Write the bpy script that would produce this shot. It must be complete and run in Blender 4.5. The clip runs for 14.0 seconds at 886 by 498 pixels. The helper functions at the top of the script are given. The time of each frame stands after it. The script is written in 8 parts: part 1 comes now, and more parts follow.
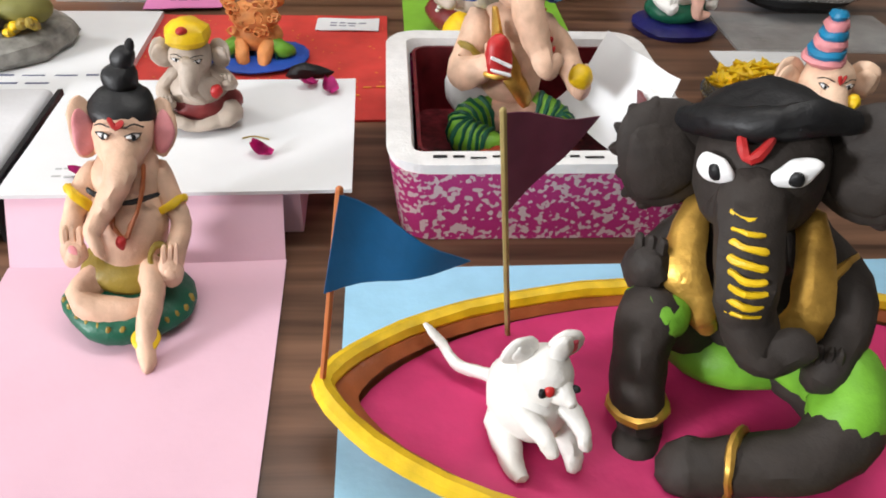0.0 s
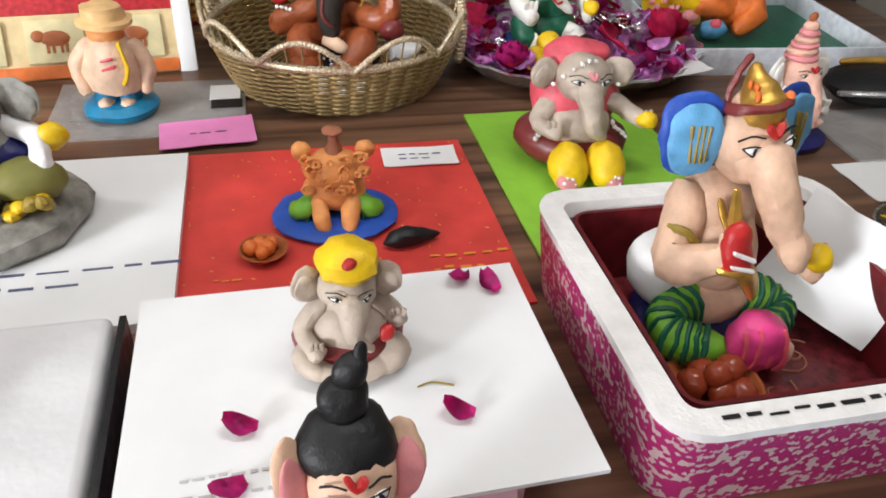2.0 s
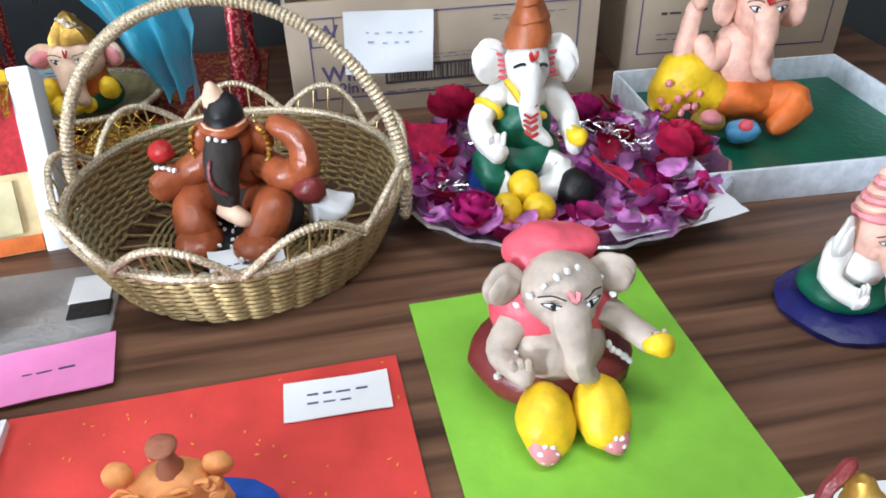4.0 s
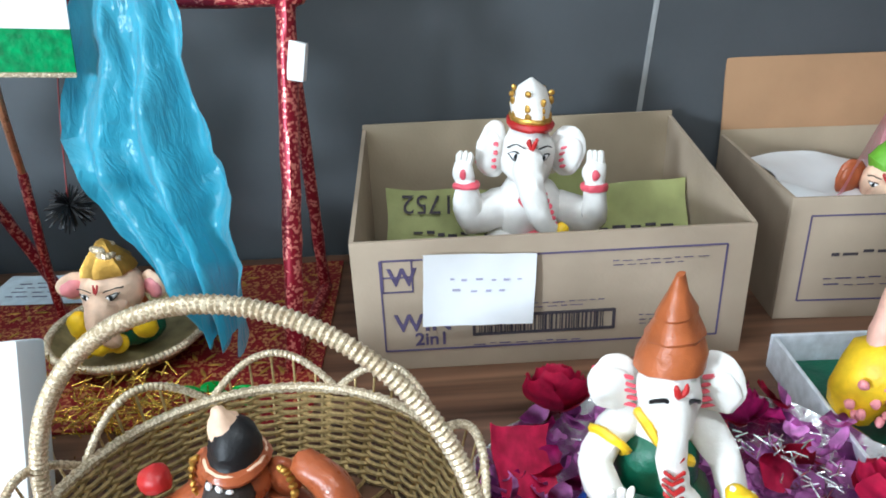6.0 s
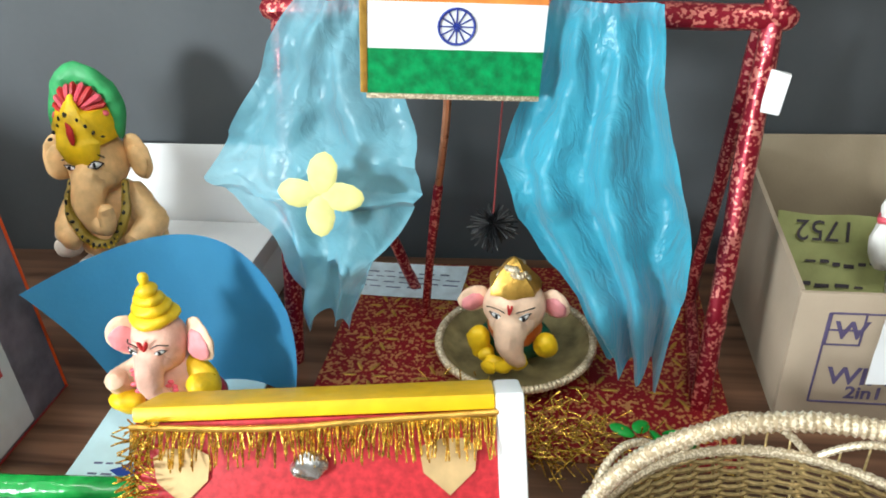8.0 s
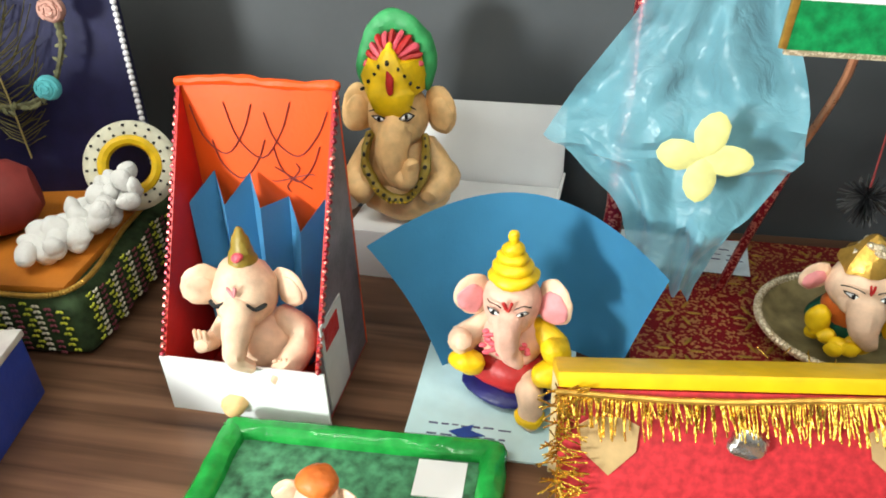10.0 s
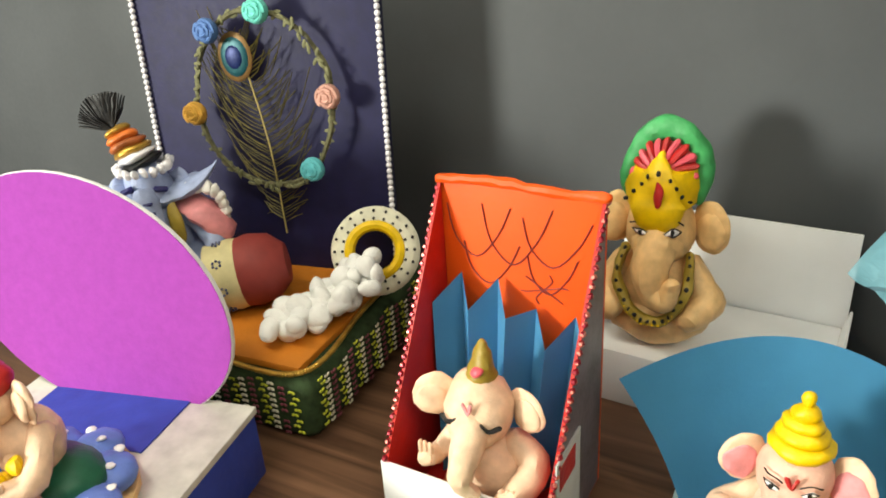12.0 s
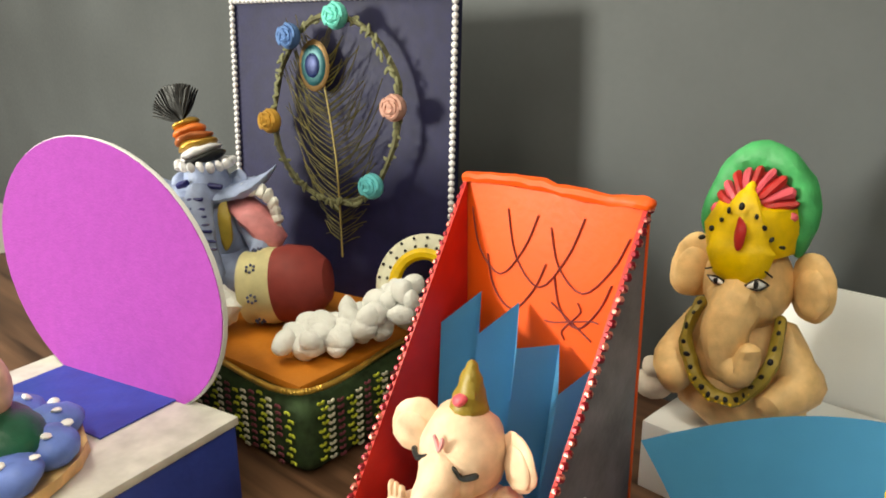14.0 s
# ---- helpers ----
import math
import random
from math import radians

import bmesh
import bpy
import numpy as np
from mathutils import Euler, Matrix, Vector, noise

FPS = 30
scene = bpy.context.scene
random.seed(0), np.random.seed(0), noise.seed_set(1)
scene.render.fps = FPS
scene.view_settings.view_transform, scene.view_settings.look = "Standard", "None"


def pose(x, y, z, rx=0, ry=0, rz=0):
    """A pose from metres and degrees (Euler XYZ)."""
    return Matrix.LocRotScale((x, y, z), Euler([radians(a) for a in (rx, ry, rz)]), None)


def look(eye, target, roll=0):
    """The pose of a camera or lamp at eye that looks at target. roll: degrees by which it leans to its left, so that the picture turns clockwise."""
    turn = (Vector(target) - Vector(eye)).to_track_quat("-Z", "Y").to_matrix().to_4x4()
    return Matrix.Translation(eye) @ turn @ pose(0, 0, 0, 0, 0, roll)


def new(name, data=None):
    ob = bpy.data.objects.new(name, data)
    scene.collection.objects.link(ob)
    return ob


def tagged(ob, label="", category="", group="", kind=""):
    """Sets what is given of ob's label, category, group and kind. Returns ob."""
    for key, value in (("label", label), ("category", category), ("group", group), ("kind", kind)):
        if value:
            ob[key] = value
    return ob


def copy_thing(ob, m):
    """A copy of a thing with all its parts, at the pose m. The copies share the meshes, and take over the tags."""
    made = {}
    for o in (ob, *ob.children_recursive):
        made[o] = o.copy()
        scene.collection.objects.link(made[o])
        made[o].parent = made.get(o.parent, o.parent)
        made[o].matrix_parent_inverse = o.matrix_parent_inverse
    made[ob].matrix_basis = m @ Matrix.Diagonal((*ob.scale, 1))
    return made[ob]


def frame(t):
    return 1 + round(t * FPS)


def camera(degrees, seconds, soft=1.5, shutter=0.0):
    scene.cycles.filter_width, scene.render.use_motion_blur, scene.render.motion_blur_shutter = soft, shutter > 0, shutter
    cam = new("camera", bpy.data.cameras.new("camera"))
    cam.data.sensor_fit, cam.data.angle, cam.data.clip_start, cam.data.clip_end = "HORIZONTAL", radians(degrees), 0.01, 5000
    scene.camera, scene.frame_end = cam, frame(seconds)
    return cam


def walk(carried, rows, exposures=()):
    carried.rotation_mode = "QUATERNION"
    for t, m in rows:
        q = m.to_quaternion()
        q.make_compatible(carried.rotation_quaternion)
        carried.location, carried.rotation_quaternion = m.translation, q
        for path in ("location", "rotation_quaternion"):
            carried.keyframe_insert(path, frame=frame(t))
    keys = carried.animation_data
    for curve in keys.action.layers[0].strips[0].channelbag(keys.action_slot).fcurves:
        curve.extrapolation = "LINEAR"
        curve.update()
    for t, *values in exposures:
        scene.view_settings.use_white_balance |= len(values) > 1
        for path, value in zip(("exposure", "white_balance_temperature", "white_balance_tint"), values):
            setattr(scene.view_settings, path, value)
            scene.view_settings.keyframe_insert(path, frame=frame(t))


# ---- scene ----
cam = camera(61.7, 14.0, soft=1.8)
PATH = [
    (0, (0.549, -0.057, 0.478), (0.311, 1.493, -0.764), 2.3),
    (0.5, (0.412, -0.068, 0.492), (0.159, 1.511, -0.709), 0.3),
    (1, (0.322, -0.029, 0.489), (0.071, 1.554, -0.707), 2.1),
    (1.5, (0.264, 0.086, 0.491), (0.104, 1.666, -0.724), 1.4),
    (2, (0.234, 0.191, 0.499), (0.246, 1.809, -0.676), 3.4),
    (2.5, (0.192, 0.268, 0.526), (0.415, 1.862, -0.661), 1.6),
    (2.6, (0.191, 0.276, 0.534), (0.432, 1.868, -0.653), 1.8),
    (4.8, (0.385, 0.758, 0.527), (0.116, 2.426, -0.544), -2.8),
    (5, (0.383, 0.784, 0.527), (0.096, 2.469, -0.512), -2.7),
    (5.5, (0.345, 0.873, 0.552), (0.066, 2.629, -0.366), -2.5),
    (6, (0.312, 0.915, 0.575), (-0.021, 2.688, -0.288), -2.5),
    (6.5, (0.234, 0.917, 0.586), (-0.213, 2.663, -0.283), -2.4),
    (7, (0.106, 0.913, 0.601), (-0.498, 2.603, -0.28), -2.3),
    (7.2, (0.071, 0.92, 0.623), (-0.584, 2.578, -0.285), -3.1),
    (9.3, (-0.322, 0.9, 0.702), (-0.885, 2.484, -0.381), -2.4),
    (9.5, (-0.347, 0.887, 0.689), (-0.962, 2.464, -0.376), -2.6),
    (10, (-0.445, 0.809, 0.669), (-1.169, 2.331, -0.407), -2.5),
    (10.5, (-0.536, 0.739, 0.677), (-1.344, 2.238, -0.371), -1.8),
    (11, (-0.594, 0.69, 0.676), (-1.503, 2.153, -0.34), -1.6),
    (11.5, (-0.605, 0.735, 0.675), (-1.709, 2.109, -0.271), -2.7),
    (12, (-0.544, 0.86, 0.669), (-1.77, 2.184, -0.194), -4.0),
    (12.5, (-0.504, 0.899, 0.633), (-1.875, 2.111, -0.173), -8.2),
    (13, (-0.46, 0.935, 0.601), (-1.888, 2.114, -0.155), -5.6),
    (13.5, (-0.489, 0.993, 0.527), (-2.011, 2.113, -0.13), -0.8),
    (14, (-0.506, 1.022, 0.514), (-2.088, 2.107, -0.053), -0.5),
]
EXPOSURES = [(0, 0.4, 6400, 10), (1, 0.3, 6400, 10), (2.7, 0.28, 6350, 10), (4.8, 0.88, 5300, 4), (7.2, 0.82, 6000, 2), (9.3, 0.78, 6400, 2), (11, 0.68, 7100, 2), (14, 0.68, 7800, 0)]
walk(cam, [(t, look(eye, target, roll)) for t, eye, target, roll in PATH], EXPOSURES)
import functools

# ---- light: a closed room with added, unseen overhead fill and a front-left key ----
world = bpy.data.worlds.new("room_air")
scene.world = world
world.use_nodes = True
world.node_tree.nodes["Background"].inputs[0].default_value = (0.9, 0.95, 1.0, 1)
world.node_tree.nodes["Background"].inputs[1].default_value = 0.25
scene.view_settings.exposure = 0.0


def lamp(name, place, target, power, sx, sy, color):
    data = bpy.data.lights.new(name, "AREA")
    data.shape, data.size, data.size_y, data.energy, data.color = "RECTANGLE", sx, sy, power, color
    ob = new(name, data)
    ob.matrix_world = look(place, target)
    return ob


# three added area lamps under the ceiling for soft fill, without fixtures
lamp("overhead_fill_light", (-1.4, 0.6, 1.93), (-1.4, 0.7, 0), 12, 1.2, 0.16, (1.0, 0.97, 0.93))
lamp("overhead_fill_light", (0.6, 0.7, 1.93), (0.6, 0.8, 0), 12, 1.2, 0.16, (1.0, 0.97, 0.93))
lamp("overhead_fill_light", (-0.4, -1.6, 1.93), (-0.4, -1.6, 0), 12, 1.2, 0.16, (1.0, 0.97, 0.93))
# added key lamp, no window modelled; aimed to throw shadows onto the back board
lamp("left_key_light", (-2.4, -2.1, 0.95), (-0.8, 1.6, 0.15), 128, 0.7, 0.6, (0.97, 0.98, 1.0))


# ---- materials ----
def mat(name, color, rough=0.5, metal=0.0, var=0.12, scale=40.0, bump=0.15, bscale=160.0, spec=0.32, coat=0.0, trans=0.0):
    """A surface with patchy tone at one scale and fine relief at another."""
    m = bpy.data.materials.new(name)
    m.use_nodes = True
    nt = m.node_tree
    b = nt.nodes["Principled BSDF"]
    tc = nt.nodes.new("ShaderNodeTexCoord")
    n1 = nt.nodes.new("ShaderNodeTexNoise")
    n1.inputs["Scale"].default_value, n1.inputs["Detail"].default_value = scale, 5
    nt.links.new(tc.outputs["Object"], n1.inputs["Vector"])
    ramp = nt.nodes.new("ShaderNodeValToRGB")
    lo = [max(0.0, c * (1 - 1.6 * var)) for c in color]
    hi = [min(1.0, c * (1 + var)) for c in color]
    ramp.color_ramp.elements[0].color, ramp.color_ramp.elements[0].position = (*lo, 1), 0.28
    ramp.color_ramp.elements[1].color, ramp.color_ramp.elements[1].position = (*hi, 1), 0.72
    nt.links.new(n1.outputs["Fac"], ramp.inputs["Fac"])
    nt.links.new(ramp.outputs["Color"], b.inputs["Base Color"])
    n2 = nt.nodes.new("ShaderNodeTexNoise")
    n2.inputs["Scale"].default_value, n2.inputs["Detail"].default_value = bscale, 3
    nt.links.new(tc.outputs["Object"], n2.inputs["Vector"])
    bp = nt.nodes.new("ShaderNodeBump")
    bp.inputs["Strength"].default_value, bp.inputs["Distance"].default_value = bump, 0.002
    nt.links.new(n2.outputs["Fac"], bp.inputs["Height"])
    nt.links.new(bp.outputs["Normal"], b.inputs["Normal"])
    mr = nt.nodes.new("ShaderNodeMapRange")
    mr.inputs["To Min"].default_value, mr.inputs["To Max"].default_value = max(0.03, rough - 0.1), min(1, rough + 0.1)
    nt.links.new(n2.outputs["Fac"], mr.inputs["Value"])
    nt.links.new(mr.outputs["Result"], b.inputs["Roughness"])
    b.inputs["Metallic"].default_value = metal
    b.inputs["Specular IOR Level"].default_value = spec
    b.inputs["Coat Weight"].default_value = coat
    b.inputs["Transmission Weight"].default_value = trans
    return m


def glitter(name, c1, c2, size=420.0, metal=0.75, rough=0.3, amount=0.5):
    """Small flakes of two colours, each lying at its own slant."""
    m = bpy.data.materials.new(name)
    m.use_nodes = True
    nt = m.node_tree
    b = nt.nodes["Principled BSDF"]
    tc = nt.nodes.new("ShaderNodeTexCoord")
    v = nt.nodes.new("ShaderNodeTexVoronoi")
    v.inputs["Scale"].default_value = size
    nt.links.new(tc.outputs["Object"], v.inputs["Vector"])
    sep = nt.nodes.new("ShaderNodeSeparateColor")
    nt.links.new(v.outputs["Color"], sep.inputs["Color"])
    ramp = nt.nodes.new("ShaderNodeValToRGB")
    ramp.color_ramp.interpolation = "CONSTANT"
    ramp.color_ramp.elements[0].color = (*c1, 1)
    ramp.color_ramp.elements[1].color, ramp.color_ramp.elements[1].position = (*c2, 1), 1 - amount
    nt.links.new(sep.outputs["Red"], ramp.inputs["Fac"])
    nt.links.new(ramp.outputs["Color"], b.inputs["Base Color"])
    bp = nt.nodes.new("ShaderNodeBump")
    bp.inputs["Strength"].default_value, bp.inputs["Distance"].default_value = 0.9, 0.002
    nt.links.new(sep.outputs["Green"], bp.inputs["Height"])
    nt.links.new(bp.outputs["Normal"], b.inputs["Normal"])
    b.inputs["Metallic"].default_value, b.inputs["Roughness"].default_value = metal, rough
    return m


def wood(name, dark, light, rough=0.32):
    """Long grain along x, with broad bands and fine pores."""
    m = bpy.data.materials.new(name)
    m.use_nodes = True
    nt = m.node_tree
    b = nt.nodes["Principled BSDF"]
    tc = nt.nodes.new("ShaderNodeTexCoord")
    mp = nt.nodes.new("ShaderNodeMapping")
    mp.inputs["Scale"].default_value = (1.2, 26, 26)
    nt.links.new(tc.outputs["Object"], mp.inputs["Vector"])
    n1 = nt.nodes.new("ShaderNodeTexNoise")
    n1.inputs["Scale"].default_value, n1.inputs["Detail"].default_value, n1.inputs["Distortion"].default_value = 1.3, 8, 0.5
    nt.links.new(mp.outputs["Vector"], n1.inputs["Vector"])
    ramp = nt.nodes.new("ShaderNodeValToRGB")
    ramp.color_ramp.elements[0].color, ramp.color_ramp.elements[0].position = (*dark, 1), 0.32
    ramp.color_ramp.elements[1].color, ramp.color_ramp.elements[1].position = (*light, 1), 0.7
    nt.links.new(n1.outputs["Fac"], ramp.inputs["Fac"])
    nt.links.new(ramp.outputs["Color"], b.inputs["Base Color"])
    bp = nt.nodes.new("ShaderNodeBump")
    bp.inputs["Strength"].default_value, bp.inputs["Distance"].default_value = 0.12, 0.001
    nt.links.new(n1.outputs["Fac"], bp.inputs["Height"])
    nt.links.new(bp.outputs["Normal"], b.inputs["Normal"])
    b.inputs["Roughness"].default_value, b.inputs["Specular IOR Level"].default_value = rough, 0.3
    return m


def sheer(name, color, opacity=0.55):
    """Thin woven net: part of the light goes straight through."""
    m = bpy.data.materials.new(name)
    m.use_nodes = True
    nt = m.node_tree
    out, b = nt.nodes["Material Output"], nt.nodes["Principled BSDF"]
    b.inputs["Base Color"].default_value, b.inputs["Roughness"].default_value = (*color, 1), 0.3
    b.inputs["Sheen Weight"].default_value = 0.4
    crease = nt.nodes.new("ShaderNodeTexNoise")
    crease.inputs["Scale"].default_value, crease.inputs["Detail"].default_value, crease.inputs["Distortion"].default_value = 11, 3, 0.6
    cb = nt.nodes.new("ShaderNodeBump")
    cb.inputs["Strength"].default_value, cb.inputs["Distance"].default_value = 0.5, 0.012
    nt.links.new(crease.outputs["Fac"], cb.inputs["Height"])
    nt.links.new(cb.outputs["Normal"], b.inputs["Normal"])
    tr = nt.nodes.new("ShaderNodeBsdfTransparent")
    tl = nt.nodes.new("ShaderNodeBsdfTranslucent")
    tl.inputs["Color"].default_value = (*color, 1)
    mix0, mix = nt.nodes.new("ShaderNodeMixShader"), nt.nodes.new("ShaderNodeMixShader")
    mix0.inputs[0].default_value = 0.35
    nt.links.new(b.outputs[0], mix0.inputs[1])
    nt.links.new(tl.outputs[0], mix0.inputs[2])
    tc = nt.nodes.new("ShaderNodeTexCoord")
    n1 = nt.nodes.new("ShaderNodeTexNoise")
    n1.inputs["Scale"].default_value, n1.inputs["Detail"].default_value = 14, 6
    nt.links.new(tc.outputs["Object"], n1.inputs["Vector"])
    mr = nt.nodes.new("ShaderNodeMapRange")
    mr.inputs["To Min"].default_value, mr.inputs["To Max"].default_value = opacity - 0.2, min(1, opacity + 0.25)
    nt.links.new(n1.outputs["Fac"], mr.inputs["Value"])
    nt.links.new(mr.outputs[0], mix.inputs[0])
    nt.links.new(tr.outputs[0], mix.inputs[1])
    nt.links.new(mix0.outputs[0], mix.inputs[2])
    nt.links.new(mix.outputs[0], out.inputs["Surface"])
    return m


def clay(name, color, rough=0.5, var=0.16, bump=0.6):
    """Hand-pressed clay under brushed paint: dents, fine grit and thin spots in the coat."""
    m = mat(name, color, rough, var=var, scale=46, bump=bump, bscale=95, spec=0.4)
    nt = m.node_tree
    tc, bp, b = nt.nodes["Texture Coordinate"], nt.nodes["Bump"], nt.nodes["Principled BSDF"]
    n3 = nt.nodes.new("ShaderNodeTexNoise")
    n3.inputs["Scale"].default_value, n3.inputs["Detail"].default_value = 620, 2
    nt.links.new(tc.outputs["Object"], n3.inputs["Vector"])
    fine = nt.nodes.new("ShaderNodeBump")
    fine.inputs["Strength"].default_value, fine.inputs["Distance"].default_value = 0.35, 0.0006
    nt.links.new(n3.outputs["Fac"], fine.inputs["Height"])
    nt.links.new(bp.outputs["Normal"], fine.inputs["Normal"])
    nt.links.new(fine.outputs["Normal"], b.inputs["Normal"])
    return m


TABLE = wood("dark_walnut_laminate", (0.042, 0.020, 0.012), (0.235, 0.122, 0.072))
BOARD = mat("charcoal_board", (0.076, 0.083, 0.09), 0.62, var=0.12, scale=3.0, bump=0.1, bscale=90)
WALLP = mat("pale_wall_paint", (0.4, 0.37, 0.33), 0.8, var=0.05, scale=4)
CEIL = mat("white_ceiling_paint", (0.8, 0.8, 0.78), 0.9, var=0.03, scale=4)
FLOORM = mat("grey_floor_tile", (0.2, 0.19, 0.18), 0.4, var=0.1, scale=6)
WHITE = mat("white_paper", (0.80, 0.81, 0.82), 0.6, var=0.03, scale=12, bump=0.12, bscale=60)
FOAM = mat("white_foam", (0.82, 0.81, 0.80), 0.8, var=0.05, scale=60, bump=0.5, bscale=260)
CLOTHW = mat("white_wrapped_cloth", (0.74, 0.74, 0.76), 0.75, var=0.06, scale=14, bump=0.6, bscale=40)
GREYCARD = mat("grey_board", (0.5, 0.5, 0.5), 0.7, var=0.05)
CARD = mat("brown_cardboard", (0.40, 0.32, 0.235), 0.8, var=0.08, scale=9, bump=0.2, bscale=200)
CARDIN = mat("inner_cardboard", (0.36, 0.29, 0.20), 0.85, var=0.08, scale=9, bump=0.2, bscale=200)
FLAPM = mat("tan_cardboard_flap", (0.36, 0.21, 0.11), 0.8, var=0.08, scale=9)
INK = mat("dark_print_ink", (0.06, 0.05, 0.06), 0.7)
INKB = mat("blue_black_ink", (0.10, 0.11, 0.2), 0.7)
INKP = mat("purple_print_ink", (0.10, 0.08, 0.16), 0.7)
PINKP = mat("pale_pink_paper", (0.78, 0.50, 0.60), 0.65, var=0.03, scale=10, bump=0.08)
REDC = mat("red_card_with_gold_flecks", (0.62, 0.055, 0.045), 0.5, var=0.12, scale=20)
GOLDINK = mat("orange_gold_ink", (0.75, 0.30, 0.04), 0.4)
GREENC = mat("lime_green_card", (0.26, 0.56, 0.05), 0.5, var=0.05)
SKYP = mat("sky_blue_paper", (0.34, 0.62, 0.82), 0.55, var=0.04)
AQUAP = mat("pale_aqua_paper", (0.55, 0.76, 0.80), 0.6, var=0.04)
BLUEF = mat("blue_foam_sheet", (0.085, 0.35, 0.60), 0.6, var=0.06, scale=10)
BLUEF2 = mat("mid_blue_foam_sheet", (0.12, 0.44, 0.76), 0.6, var=0.06, scale=10)
BLUEFLAG = mat("deep_blue_flag_paper", (0.006, 0.085, 0.21), 0.5, var=0.08)
MAROONP = mat("maroon_flag_paper", (0.20, 0.055, 0.10), 0.6)
MAGENTA = mat("magenta_sticky_paper", (0.80, 0.26, 0.55), 0.6, var=0.04)
NAVYB = mat("navy_board", (0.010, 0.010, 0.05), 0.6, var=0.15)
PURPLE = mat("purple_felt", (0.30, 0.045, 0.335), 0.9, var=0.05, scale=90, bump=0.4, bscale=300)
ROYAL = mat("royal_blue_paper", (0.03, 0.06, 0.36), 0.45, var=0.1)
ORANGEP = mat("orange_paper", (0.74, 0.085, 0.008), 0.5, var=0.08, scale=10)
REDP = mat("red_paper", (0.50, 0.018, 0.015), 0.45, var=0.08)
YELLOWP = mat("yellow_paper", (0.80, 0.48, 0.01), 0.4, var=0.08)
PRINTBOX = mat("printed_dark_carton", (0.14, 0.12, 0.14), 0.35, var=0.3, scale=25)
GLPINK = glitter("pink_glitter_paper", (0.46, 0.03, 0.17), (0.62, 0.45, 0.45), 230, 0.35, 0.4, 0.33)
GLRED = glitter("red_glitter_wrap", (0.24, 0.006, 0.02), (0.62, 0.20, 0.16), 300, 0.45, 0.35, 0.3)
BROCADE = glitter("red_gold_brocade", (0.25, 0.008, 0.015), (0.50, 0.22, 0.08), 250, 0.35, 0.4, 0.3)
TINSEL = mat("gold_tinsel", (0.75, 0.46, 0.08), 0.25, 0.9, var=0.4, scale=120, bump=0.9, bscale=300)
GOLD = mat("gold_paint", (0.58, 0.34, 0.07), 0.38, 0.7, var=0.2, scale=60, bump=0.4)
GOLDW = mat("pale_gold_wire", (0.42, 0.31, 0.14), 0.35, 0.5, var=0.25, scale=200, bump=0.3)
GOLDROPE = glitter("pale_gold_glitter_rope", (0.5, 0.40, 0.26), (0.8, 0.70, 0.52), 520, 0.4, 0.4, 0.4)
FOIL = mat("silver_foil", (0.75, 0.75, 0.78), 0.22, 0.95, var=0.15, scale=40, bump=0.9, bscale=90)
STEEL = mat("steel_bowl_metal", (0.6, 0.6, 0.6), 0.25, 1.0)
PEARL = mat("white_pearl", (0.75, 0.74, 0.78), 0.2, 0.0, var=0.03, coat=0.5)
COTTON = mat("white_cotton_wool", (0.86, 0.86, 0.84), 0.95, var=0.03, bump=1.0, bscale=240)
TULLE = sheer("sky_blue_tulle", (0.08, 0.50, 0.70), 0.8)
TULLE2 = sheer("pale_blue_tulle", (0.25, 0.60, 0.74), 0.68)
PLASTIC = sheer("clear_plastic_sheet", (0.72, 0.73, 0.72), 0.35)
LATTICE = sheer("pink_mesh_gauze", (0.75, 0.25, 0.35), 0.6)
PETAL = mat("dark_rose_petal", (0.56, 0.02, 0.22), 0.5, var=0.3, scale=60)
PETALP = mat("orchid_pink_petal", (0.74, 0.30, 0.70), 0.5, var=0.3, scale=60)
PETALR = mat("crimson_petal", (0.52, 0.012, 0.07), 0.5, var=0.3, scale=60)
SKIN_CREAM = clay("cream_clay", (0.72, 0.47, 0.33))
SKIN_PINK = clay("pink_clay", (0.78, 0.46, 0.36))
SKIN_PALE = clay("pale_peach_clay", (0.78, 0.54, 0.38))
SKIN_DARK = clay("charcoal_clay", (0.03, 0.023, 0.019), 0.7)
SKIN_GREY = clay("grey_beige_clay", (0.48, 0.40, 0.33))
SKIN_STONE = clay("stone_grey_clay", (0.30, 0.29, 0.26), 0.6, var=0.35)
SKIN_TERRA = clay("terracotta_clay", (0.36, 0.13, 0.07), 0.7)
SKIN_ORANGE = clay("orange_clay", (0.80, 0.33, 0.10))
SKIN_BROWN = clay("red_brown_glazed_clay", (0.33, 0.085, 0.03), 0.3)
SKIN_WHITE = clay("white_painted_clay", (0.80, 0.78, 0.74), 0.45, var=0.05)
SKIN_OCHRE = clay("ochre_clay", (0.80, 0.51, 0.23), 0.5)
SKIN_BLUE = clay("grey_blue_clay", (0.30, 0.36, 0.55), 0.5)
C_BLACK = clay("black_paint", (0.006, 0.006, 0.007), 0.5)
C_GREEN = clay("dark_green_paint", (0.01, 0.11, 0.06), 0.4)
C_LIME = clay("lime_paint", (0.16, 0.40, 0.03), 0.5)
C_YELLOW = clay("yellow_paint", (0.80, 0.52, 0.01), 0.45)
C_OLIVE = clay("olive_gold_paint", (0.30, 0.21, 0.03), 0.45)
C_RED = clay("red_paint", (0.45, 0.02, 0.02), 0.4)
C_MAROON = clay("maroon_paint", (0.19, 0.03, 0.03), 0.35)
C_BLUE = clay("blue_paint", (0.02, 0.08, 0.42), 0.45)
C_NAVY = clay("navy_paint", (0.012, 0.012, 0.11), 0.4)
